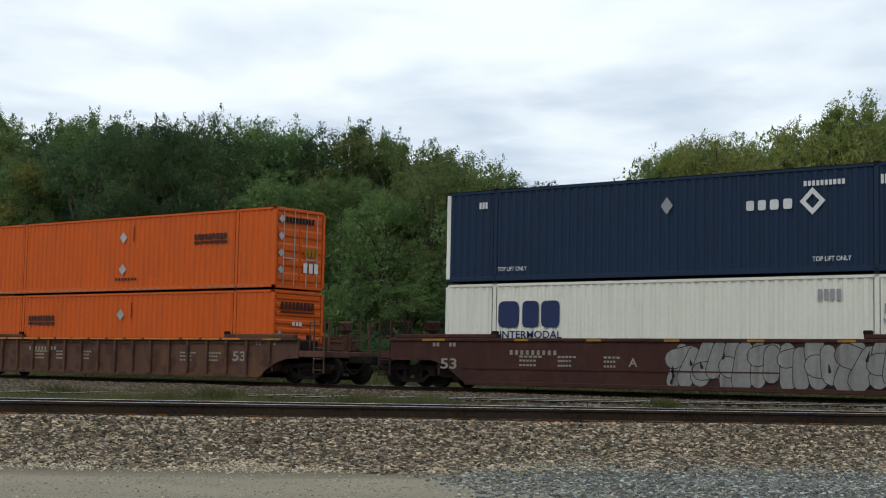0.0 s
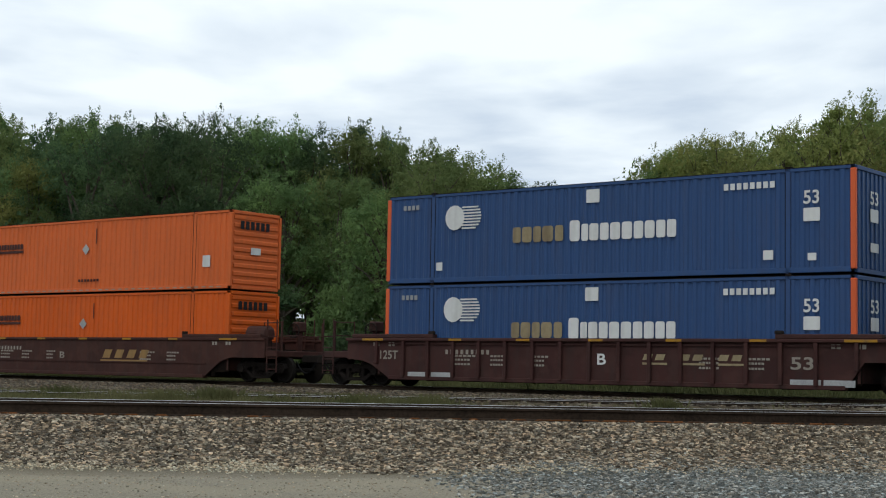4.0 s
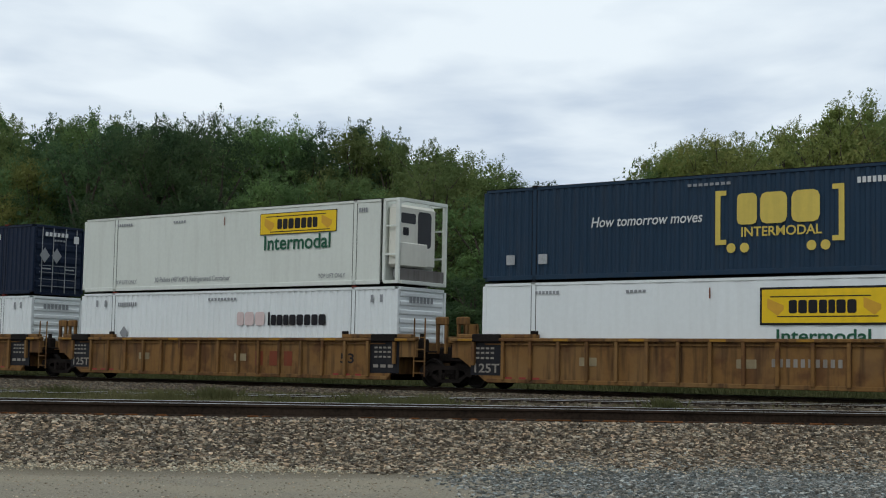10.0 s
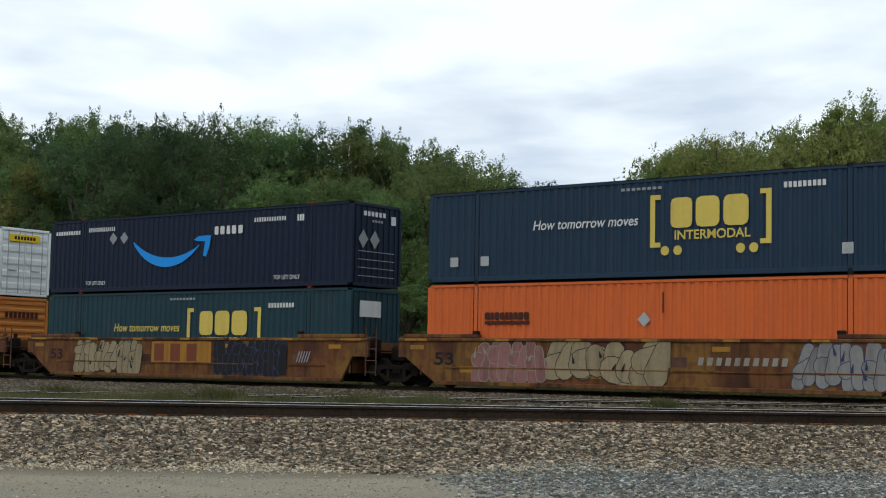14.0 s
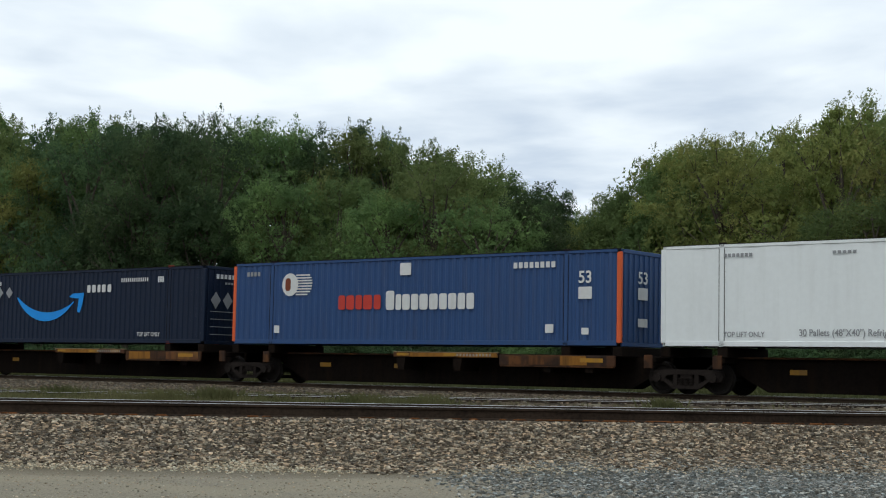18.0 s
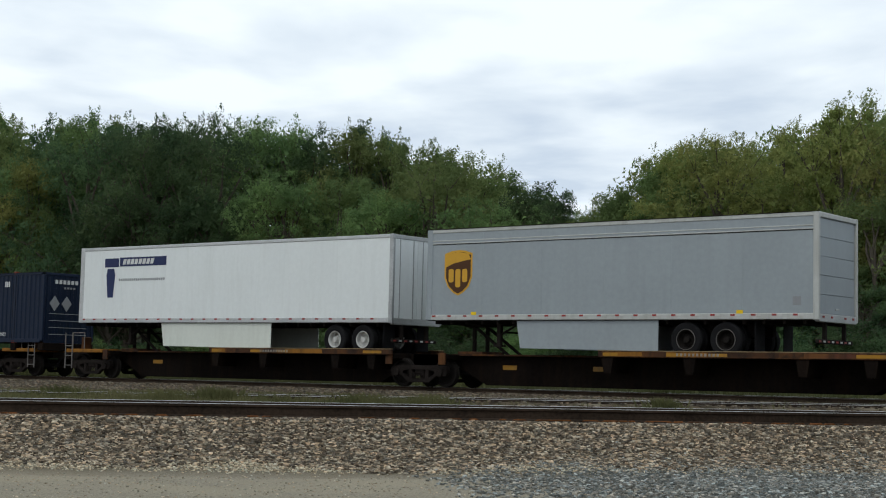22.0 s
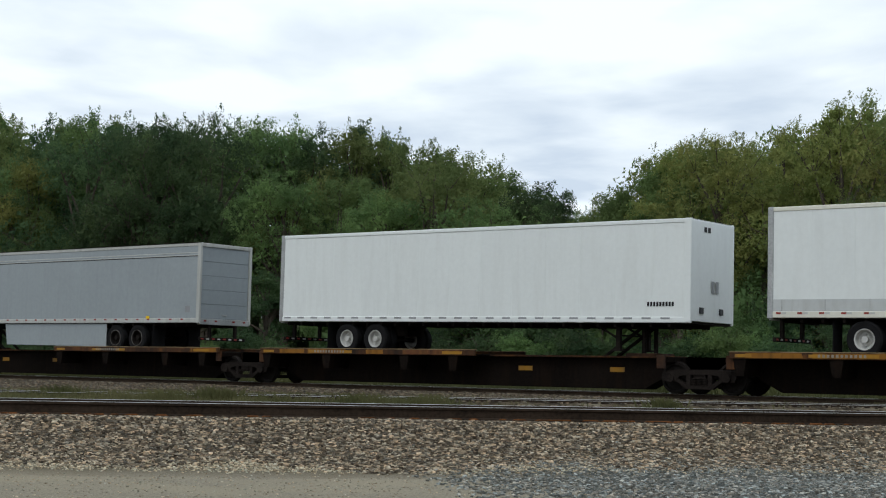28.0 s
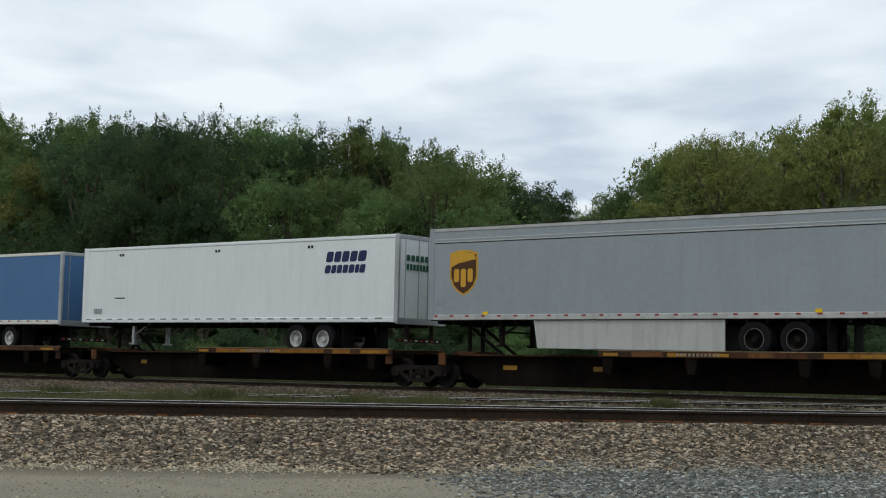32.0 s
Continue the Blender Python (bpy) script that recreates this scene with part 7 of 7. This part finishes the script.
for z in (0.7, 0.88, 1.06):
    bars(c, 10.35, 10.95, z, z + 0.05, 1, LETTER_BLUE, gap=0)
small_marks(c, LETTER_GREY); bars(c, 14.5, 15.2, 2.3, 2.4, 6, LETTER_GREY)
sign(c, "placard", [(14.75, 0.45), (15.0, 0.7), (14.75, 0.95), (14.5, 0.7)], GALVANISED, "grey diamond placard")

w = B(9.35, "dark brown smooth-sided well wagon under two orange containers", WAGON_BROWN, False, False, True, STENCIL, True)
write(w, "B", 6.9, 7.2, 0.75, 1.0, STENCIL, y=SIDE)
bars(w, 9.5, 12.3, 0.78, 1.1, 4, DECAL_GOLD, "slanted faded gold brand name as bars", y=SIDE, slant=0.5, gap=0.4)
bars(w, 9.4, 12.1, 0.66, 0.72, 1, DECAL_GOLD, y=SIDE, gap=0)
for z, col in ((LOW, ORANGE), (UPPER, FADED_ORANGE)):
    c = container(9.35, z, "orange corrugated container with dark bars" if z < 1 else "faded orange corrugated container with a white label", col)
    orange_marks(c, DARK_MAROON, 2.3, 4.0, 1.84, ((8.0, 1.70),)); bars(c, 0.45, 2.0, 2.2, 2.5, 6, LETTER_BLACK, end=LONG + 0.012)
    bars(c, 1.0, 1.5, 1.3, 1.55, 1, LETTER_WHITE, end=LONG + 0.012, gap=0)
    if z > 1:
        seam_dashes(c)
        sign(c, "label_plate", rounded(14.7, 15.1, 0.82, 1.24, 0.02), LETTER_WHITE, "white label")

for left, fl, fr, letter in ((32.85, True, False, "B"), (52.25, False, False, "C"), (71.7, False, True, "A")):
    w = B(left, "dark plum ribbed well wagon with white stencils", WAGON_PLUM, True, fl, fr, STENCIL, fr, 0.26, letter)
    for x, a in ((9.75, 0.9), (10.95, 0.9), (12.15, 0.9)):
        bars(w, x + 0.1, x + a, 0.95, 1.12, 2, GRAFFITI_CREAM, y=SIDE, slant=0.4); bars(w, x + 0.1, x + a, 0.82, 0.88, 1, GRAFFITI_CREAM, y=SIDE, gap=0)
    write(w, "125T", 0.0, 0.75, 0.88, 1.16, STENCIL, y=SIDE)
    for x in (1.2, 14.4):
        bars(w, x, x + 1.9, 0.3, 0.48, 2, GALVANISED, y=SIDE - 0.02, gap=0.08)
stripe_marks(container(32.85, LOW, "mid blue corrugated container with orange corner posts", BLUE, POST_ORANGE))
stripe_marks(container(32.85, UPPER, "mid blue corrugated container with orange corner posts", BLUE, POST_ORANGE))
stripe_marks(container(52.25, LOW, "mid blue corrugated container under a navy one", BLUE, POST_ORANGE))
ring_marks(container(52.25, UPPER, "navy blue container with white corner posts", NAVY, POST_WHITE), 0.2)
c = container(71.7, LOW, "amber orange corrugated container under a cream one", AMBER, right_end="doors")
orange_marks(c, DARK_MAROON, 11.91, 13.68, 1.82); bars(c, 0.4, 2.2, 1.9, 2.1, 8, DARK_MAROON, end=LONG + 0.012)
c = container(71.7, UPPER, "weathered cream corrugated container with a yellow name board", CREAM)
board_marks(c, 9.61, False, False); bars(c, 0.5, 2.0, 2.35, 2.6, 6, LETTER_GREEN, end=LONG + 0.012)

for left, fl, fr in ((94.95, True, False), (114.3, False, False), (133.9, False, True)):
    w = B(left, "dull yellow ribbed well wagon with black end plates", WAGON_YELLOW, True, fl, fr, None, fr, 0.24)
    write(w, "53", 13.9, 14.5, 0.72, 1.05, LETTER_BLACK, y=SIDE)
    for x in (-0.25, 15.2):
        if (x < 0 and fl) or (x > 0 and fr):
            continue
        sign(w, "end_plate", rounded(x, x + 1.25, 0.42, 1.44, 0.02), LETTER_BLACK, "black stencil plate", y=-0.205)
        part("end_cap", Geo().box(x + 0.1, x + 1.15, -0.34, -0.1, 1.44, 1.69, 0.03), STEEL_DARK, w, "black end cap")
        write(w, "125T", x + 0.15, x + 1.1, 0.5, 0.78, STENCIL, y=SIDE - 0.004) if x < 0 else bars(w, x + 0.15, x + 1.1, 0.6, 0.7, 3, STENCIL, y=SIDE - 0.004)
        for z in (0.92, 1.08, 1.22):
            bars(w, x + 0.2, x + 0.95, z, z + 0.06, 4, STENCIL, y=SIDE - 0.004)
    for x in (1.1, 13.6):
        bars(w, x, x + 1.5, 0.27, 0.38, 3, TAPE_RED, y=SIDE - 0.02, gap=0.5)
    for x in (3.6, 8.7):
        sign(w, "patch_plate", rounded(x + 0.15, x + 0.75, 0.75, 1.0, 0.02), GRAFFITI_CREAM, y=SIDE)
    bars(w, 9.9, 12.0, 0.6 if left < 120 else 0.8, 1.1 if left < 120 else 1.02, 3 if left < 120 else 10, RUST_RED if left < 120 else STENCIL, "faded brand name as bars", y=SIDE, gap=0.45, uneven=0) if left != 94.95 else bars(w, 2.2, 4.0, 0.85, 1.0, 7, LETTER_BLACK, y=SIDE)
    if left == 94.95:
        sign(w, "sprayed_shape", rounded(5.15, 5.6, 0.55, 1.15, 0.2), GRAFFITI_SILVER, "faded pale blue sprayed shape", y=SIDE)
c = container(94.95, LOW, "clean white corrugated container with red and black blocks", WHITE); row_marks(c)
stroke_marks(container(94.95, UPPER, "midnight blue container with a sky-blue curved stroke", MIDNIGHT, right_end="doors"))
c = container(114.3, LOW, "white corrugated container with half-faded brand blocks", WHITE); row_marks(c, True)
board_marks(container(114.3, UPPER, "pale grey cooled container with a yellow name board", PALE, smooth=True, unit="right"), 9.75, False)
board_marks(container(133.9, LOW, "white cooled container with a bordered yellow name board", WHITE, smooth=True, unit="right"), 9.45)
bracket_marks(container(133.9, UPPER, "petrol blue corrugated container with yellow brackets", PETROL))

for left, fl, fr, seed in ((157.45, True, False, 5), (177.05, False, False, 6), (196.5, False, True, 7)):
    w = B(left, "rusty yellow smooth-sided well wagon covered in graffiti", WAGON_RUST, False, fl, fr, None, fr, 0.13)
    write(w, "53", 0.5, 1.25, 0.72, 1.12, LETTER_BLACK, y=SIDE)
    for x in (-0.5, 2.2, 8.4, 10.3, 15.4):
        bars(w, x, x + 0.55, 1.2, 1.34, 1, TAPE_YELLOW, "yellow reflective strip", y=SIDE, gap=0, name="reflector")
    for x in (2.4, 13.9):
        bars(w, x, x + 0.6, 0.72, 1.1, 5, LETTER_GREY, y=SIDE, slant=0.4, gap=0.6)
    prng = random.Random(seed)
    for k in range(9):
        x, z = prng.uniform(0.8, 15.0), prng.uniform(0.35, 1.0)
        sign(w, "patch_plate", rounded(x, x + prng.uniform(0.3, 1.1), z, z + prng.uniform(0.15, 0.4), 0.015), prng.choice((WAGON_YELLOW, WAGON_BROWN, WAGON_MAROON, TAPE_YELLOW)), "repainted patch", y=-0.2015, thick=0.001)
    if seed == 5:
        bars(w, 3.33, 6.15, 0.82, 1.02, 10, STENCIL, y=SIDE, slant=0.2, gap=0.42)
        sign(w, "sprayed_panel", [(8.8, 0.28), (13.95, 0.22), (13.9, 1.52), (8.85, 1.52)], GRAFFITI_BLUE, "white and blue sprayed panel", y=SIDE + 0.003)
        blocks(w, 8.95, 13.8, 0.42, 1.45, 5, STENCIL, "pale sprayed blocks", y=SIDE - 0.002)
    elif seed == 6:
        graffiti(w, 2.0, 5.9, 0.18, 1.5, 6, GRAFFITI_CREAM, LETTER_BLACK, 21)
        sign(w, "brand_panel", rounded(6.5, 9.7, 0.62, 1.42, 0.03), PANEL_AMBER, "amber yellow panel", y=SIDE + 0.003)
        bars(w, 6.65, 9.3, 0.7, 1.34, 3, RUST_RED, "rust-red brand name as bars", y=SIDE - 0.002, gap=0.4)
        graffiti(w, 9.9, 13.4, 0.2, 1.48, 7, LETTER_BLACK, GRAFFITI_BLUE, 22)
    else:
        graffiti(w, 2.05, 4.75, 0.18, 1.48, 4, GRAFFITI_PINK, STENCIL, 23)
        graffiti(w, 4.75, 8.9, 0.16, 1.52, 4, GRAFFITI_CREAM, LETTER_BLACK, 24)
        bars(w, 9.85, 12.65, 0.82, 1.04, 10, STENCIL, y=SIDE, slant=0.2, gap=0.42)
        graffiti(w, 12.75, 16.0, 0.2, 1.5, 5, GRAFFITI_SILVER, GRAFFITI_BLUE, 25)
c = container(157.45, LOW, "amber orange corrugated container under a white one", AMBER)
orange_marks(c, DARK_MAROON, 2.5, 4.24, 1.75); bars(c, 0.4, 2.1, 2.0, 2.25, 8, DARK_MAROON, end=LONG + 0.012)
c = container(157.45, UPPER, "white cooled container with its machine end leading", WHITE, smooth=True, unit="left", right_end="doors")
board_marks(c, 3.02); bars(c, 0.45, 2.0, 2.3, 2.6, 1, SIGN_YELLOW, end=LONG + 0.012, gap=0); bars(c, 0.7, 1.8, 2.38, 2.52, 7, LETTER_BLACK, end=LONG + 0.017)
bracket_marks(container(177.05, LOW, "dark teal corrugated container with yellow brackets", TEAL), -0.14, 0.08)
stroke_marks(container(177.05, UPPER, "midnight blue container with a sky-blue curved stroke", MIDNIGHT, right_end="ribs"))
c = container(196.5, LOW, "orange corrugated container under a petrol blue one", FADED_ORANGE); orange_marks(c, DARK_MAROON, 2.3, 4.0, 1.75); bars(c, 0.4, 2.1, 2.1, 2.35, 8, LETTER_BLACK, end=LONG + 0.012)
bracket_marks(container(196.5, UPPER, "petrol blue corrugated container with yellow brackets", PETROL), 0.0, 0.1)

# containers on spine wagons
CARS = (218.65, 235.8, 253.3, 270.85, 288.36, 305.0)
for k in range(5):
    spine_wagon(CARS[k], CARS[k + 1], "sooty spine wagon with a worn orange deck under a container", 7.0, 15.4, "container", k == 0, k == 4, k == 4)
board_marks(container(217.05, SINGLE, "clean white cooled container with a bordered yellow name board", WHITE, smooth=True, unit="right"), 9.44)
stroke_marks(container(235.05, SINGLE, "midnight blue container with a sky-blue curved stroke", MIDNIGHT))
stripe_marks(container(252.68, SINGLE, "mid blue corrugated container with orange corner posts", BLUE, POST_ORANGE), True)
board_marks(container(270.15, SINGLE, "clean white cooled container with a bordered yellow name board", WHITE, smooth=True, unit="right"), 9.6)
stroke_marks(container(290.8, SINGLE, "midnight blue container with a sky-blue curved stroke", MIDNIGHT))

# trailers on spine wagons
CARS = (309.8, 326.3, 343.4, 360.3, 377.5, 393.6)
for k in range(5):
    rev = k == 4
    spine_wagon(CARS[k], CARS[k + 1], "sooty spine wagon with a worn orange wheel deck under a trailer", 1.2 if rev else 7.0, 10.4 if rev else CARS[k + 1] - CARS[k] - 0.9, "trailer", k == 0, k == 4, k == 4,
                (CARS[5] - CARS[4] - 1.4, -1) if rev else (1.7, 1))
CARS = (397.9, 415.9, 434.05, 452.0)
for k in range(3):
    rev = k > 0
    spine_wagon(CARS[k], CARS[k + 1], "sooty spine wagon with a worn orange wheel deck under a trailer", 1.1 if rev else 7.6, 10.5 if rev else 17.0, "trailer", k == 0, k == 2, k == 2,
                (CARS[k + 1] - CARS[k] - 2.2, -1) if rev else (1.6, 1))
CARS = (456.8, 472.2, 489.4, 506.6)
for k in range(3):
    spine_wagon(CARS[k], CARS[k + 1], "sooty spine wagon with a worn orange wheel deck under a trailer", 6.6 if k == 0 else 7.0, CARS[k + 1] - CARS[k] - 0.9, "trailer", k == 0, False, k == 2, (1.5, 1))

t = trailer(309.26, 16.05, "white box trailer with a dark blue emblem and pale skirt", WHITE, True, (4.9, 10.48, PALE), RIM_WHITE, 14.1, 0.25)
sign(t, "name_board", rounded(2.33, 4.98, 3.22, 3.56, 0.02), LETTER_BLUE, "dark blue name bar"); bars(t, 2.5, 4.3, 3.29, 3.49, 8, LETTER_WHITE, y=-0.011, gap=0.25, slant=0.3)
bars(t, 1.45, 2.28, 3.2, 3.54, 1, LETTER_BLUE, gap=0.0); sign(t, "logo_shape", [(1.66, 2.03), (1.98, 2.03), (2.08, 2.9), (2.0, 3.14), (1.62, 3.14), (1.56, 2.9)], LETTER_BLUE, "plain dark blue emblem")
bars(t, 2.3, 4.95, 2.66, 2.75, 24, LETTER_GREY, gap=0.35)
t = trailer(326.75, 13.38, "light grey box trailer with a gold shield and grey skirt", GREY_PAINT, True, (3.65, 8.47, GREY_PAINT), STEEL_WHEEL, 9.98, 0.2, 5.04, 2.2, BAND_PALE, True); shield(t, 1.26, 2.56)
t = trailer(343.72, 13.5, "light grey box trailer with a lime and brown shield", GREY_PAINT, True, None, STEEL_WHEEL, 10.28, 0.2, 5.02, 2.2, BAND_PALE, True); shield(t, 1.42, 2.58, SHIELD_LIME, SHIELD_BROWN)
t = trailer(360.75, 13.5, "light grey box trailer with a lime and brown shield", GREY_PAINT, True, None, STEEL_WHEEL, 10.43, 0.2, 5.03, 2.2, BAND_PALE, True); shield(t, 1.42, 2.58, SHIELD_LIME, SHIELD_BROWN)
t = trailer(380.95, 13.42, "light grey box trailer with its nose at the back", GREY_PAINT, False, (4.57, 10.0, GREY_PAINT), STEEL_WHEEL, 3.15, 0.0, 5.02, 2.2, BAND_PALE, True); shield(t, 11.75, 2.58)
t = trailer(397.62, 16.1, "light grey box trailer with a gold shield and grey skirt", GREY_PAINT, True, (4.56, 10.86, GREY_PAINT), STEEL_WHEEL, 12.0, 0.1, 5.08, 2.2, BAND_PALE, True); shield(t, 1.58, 2.64)
write(t, "53'", 0.4, 0.8, 1.45, 1.65, LETTER_GREY)
t = trailer(417.8, 16.08, "plain white box trailer with its nose at the back", WHITE, False, None, RIM_WHITE, 3.7, 0.45, 5.12, 1.22, WHITE, False, "dark"); bars(t, 14.68, 15.58, 1.53, 1.66, 9, LETTER_BLACK)
bars(t, 1.2, 1.7, 1.95, 2.3, 2, LETTER_GREY, end=16.1)
t = trailer(436.25, 16.15, "white box trailer with a framed green brand panel", WHITE, False, None, RIM_WHITE, 3.33, 0.45, 5.16, 1.22, CREAM)
f = sign(t, "panel_frame", rounded(13.39, 15.03, 2.84, 3.58, 0.02), LETTER_GREY, "thin dark panel frame"); sign(f, "panel_face", rounded(13.42, 15.0, 2.87, 3.55, 0.02), WHITE, y=-0.0095)
bars(f, 13.6, 14.75, 3.14, 3.3, 7, LETTER_GREEN, "green brand name as bars", y=-0.013, slant=0.25); bars(f, 13.65, 14.8, 3.36, 3.39, 1, LETTER_BLACK, y=-0.013, gap=0); bars(f, 13.6, 14.7, 3.0, 3.04, 14, LETTER_BLACK, y=-0.013)
part("scuff_band", Geo().box(0.05, 16.1, -0.006, -0.001, 1.24, 1.56), SCUFF_GREY, t, "grey lower scuff band")
for k in range(13):
    part("band_rivet_strip", Geo().box(0.4 + k * 1.24, 0.43 + k * 1.24, -0.010, -0.006, 1.24, 1.56), GALVANISED, t)
sign(t, "placard", [(7.7, 1.75), (7.95, 2.0), (7.7, 2.25), (7.45, 2.0)], GALVANISED, "worn grey placard")
f = sign(t, "panel_frame", rounded(0.6, 1.9, 2.5, 3.2, 0.02), LETTER_GREY, end=16.16); sign(f, "panel_face", rounded(0.64, 1.86, 2.54, 3.16, 0.02), WHITE, end=16.164); bars(f, 0.8, 1.7, 2.75, 2.9, 6, LETTER_GREEN, end=16.17)
t = trailer(455.15, 16.04, "sky blue box trailer with pale rails and a dark skirt", TRAILER_BLUE, True, (3.0, 10.8, SPINE_DARK), RIM_WHITE, 12.0, 0.2, 5.04, 1.22, CREAM); bars(t, 0.2, 1.1, 1.72, 1.86, 7, LETTER_BLUE); bars(t, 2.0, 2.06, 1.85, 2.2, 1, LETTER_WHITE, gap=0)
bars(t, 1.2, 2.3, 2.7, 2.95, 1, LETTER_WHITE, end=16.05, gap=0)
t = trailer(472.55, 16.08, "white box trailer with dark blue brand blocks", WHITE, True, None, RIM_WHITE, 12.1, 0.2, 5.04, 1.22, WHITE, False, "dark")
blocks(t, 12.85, 14.7, 3.1, 3.46, 5, LETTER_BLUE, "dark blue brand name as plain shapes", slant=0.2); blocks(t, 12.8, 14.65, 2.72, 3.0, 7, LETTER_BLUE, "dark blue brand name as plain shapes", slant=0.2)
bars(t, 0.7, 1.2, 1.4, 1.6, 4, LETTER_GREY); bars(t, 1.9, 2.5, 1.98, 2.02, 1, LETTER_BLACK, gap=0)
for x in (2.1, 7.4, 12.0):
    bars(t, x, x + 0.3, 3.6, 3.7, 2, LETTER_BLACK)
bars(t, 0.4, 1.6, 3.1, 3.3, 5, LETTER_GREEN, end=16.09); bars(t, 0.4, 1.6, 2.8, 3.0, 7, LETTER_GREEN, end=16.09)
t = trailer(489.93, 16.1, "light grey box trailer with a gold shield and grey skirt", GREY_PAINT, True, (4.2, 10.5, BAND_PALE), STEEL_WHEEL, 12.0, 0.1, 5.08, 2.2, BAND_PALE, True); shield(t, 1.39, 2.56); write(t, "53'", 0.3, 0.7, 1.5, 1.7, LETTER_GREY)


# ---- what moves ----
GONE = (0.0, 16.14, 32.28, 48.43, 64.59, 80.76, 96.94, 113.12, 129.31, 145.49, 161.68, 177.87, 194.06, 210.26, 226.47, 242.70, 258.97,
        275.26, 291.58, 307.89, 324.19, 340.48, 356.76, 373.02, 389.27, 405.52, 421.78, 438.05, 454.36, 470.68, 487.03, 503.42, 519.85)


def motions():
    """The whole train rolls past to the left, its wheels turn, and the clouds drift slowly to the right."""
    for ob, left, y, z, tilt in RIDERS:
        walk(ob, [(s, pose(left - GONE[s], y, z, 0, tilt, 0)) for s in range(33)])
    for dx, sets in SPINNERS.items():
        rows = []
        for k in range(961):
            s = k / 30
            gone = float(np.interp(s, range(33), GONE))
            rows.append((s, pose(dx, 0, WHEEL_R, 0, math.degrees(-gone / WHEEL_R) % 360, 0)))
        walk(sets[0], rows)
        act = sets[0].animation_data.action
        slot = sets[0].animation_data.action_slot
        for ob in sets[1:]:
            ob.rotation_mode = "QUATERNION"
            ob.animation_data_create().action = act
            ob.animation_data.action_slot = slot
    drift = RIGHT * 105
    walk(CLOUDS, [(0.0, pose(0, 0, 0)), (32.0, pose(drift.x, drift.y, 0))])


motions()
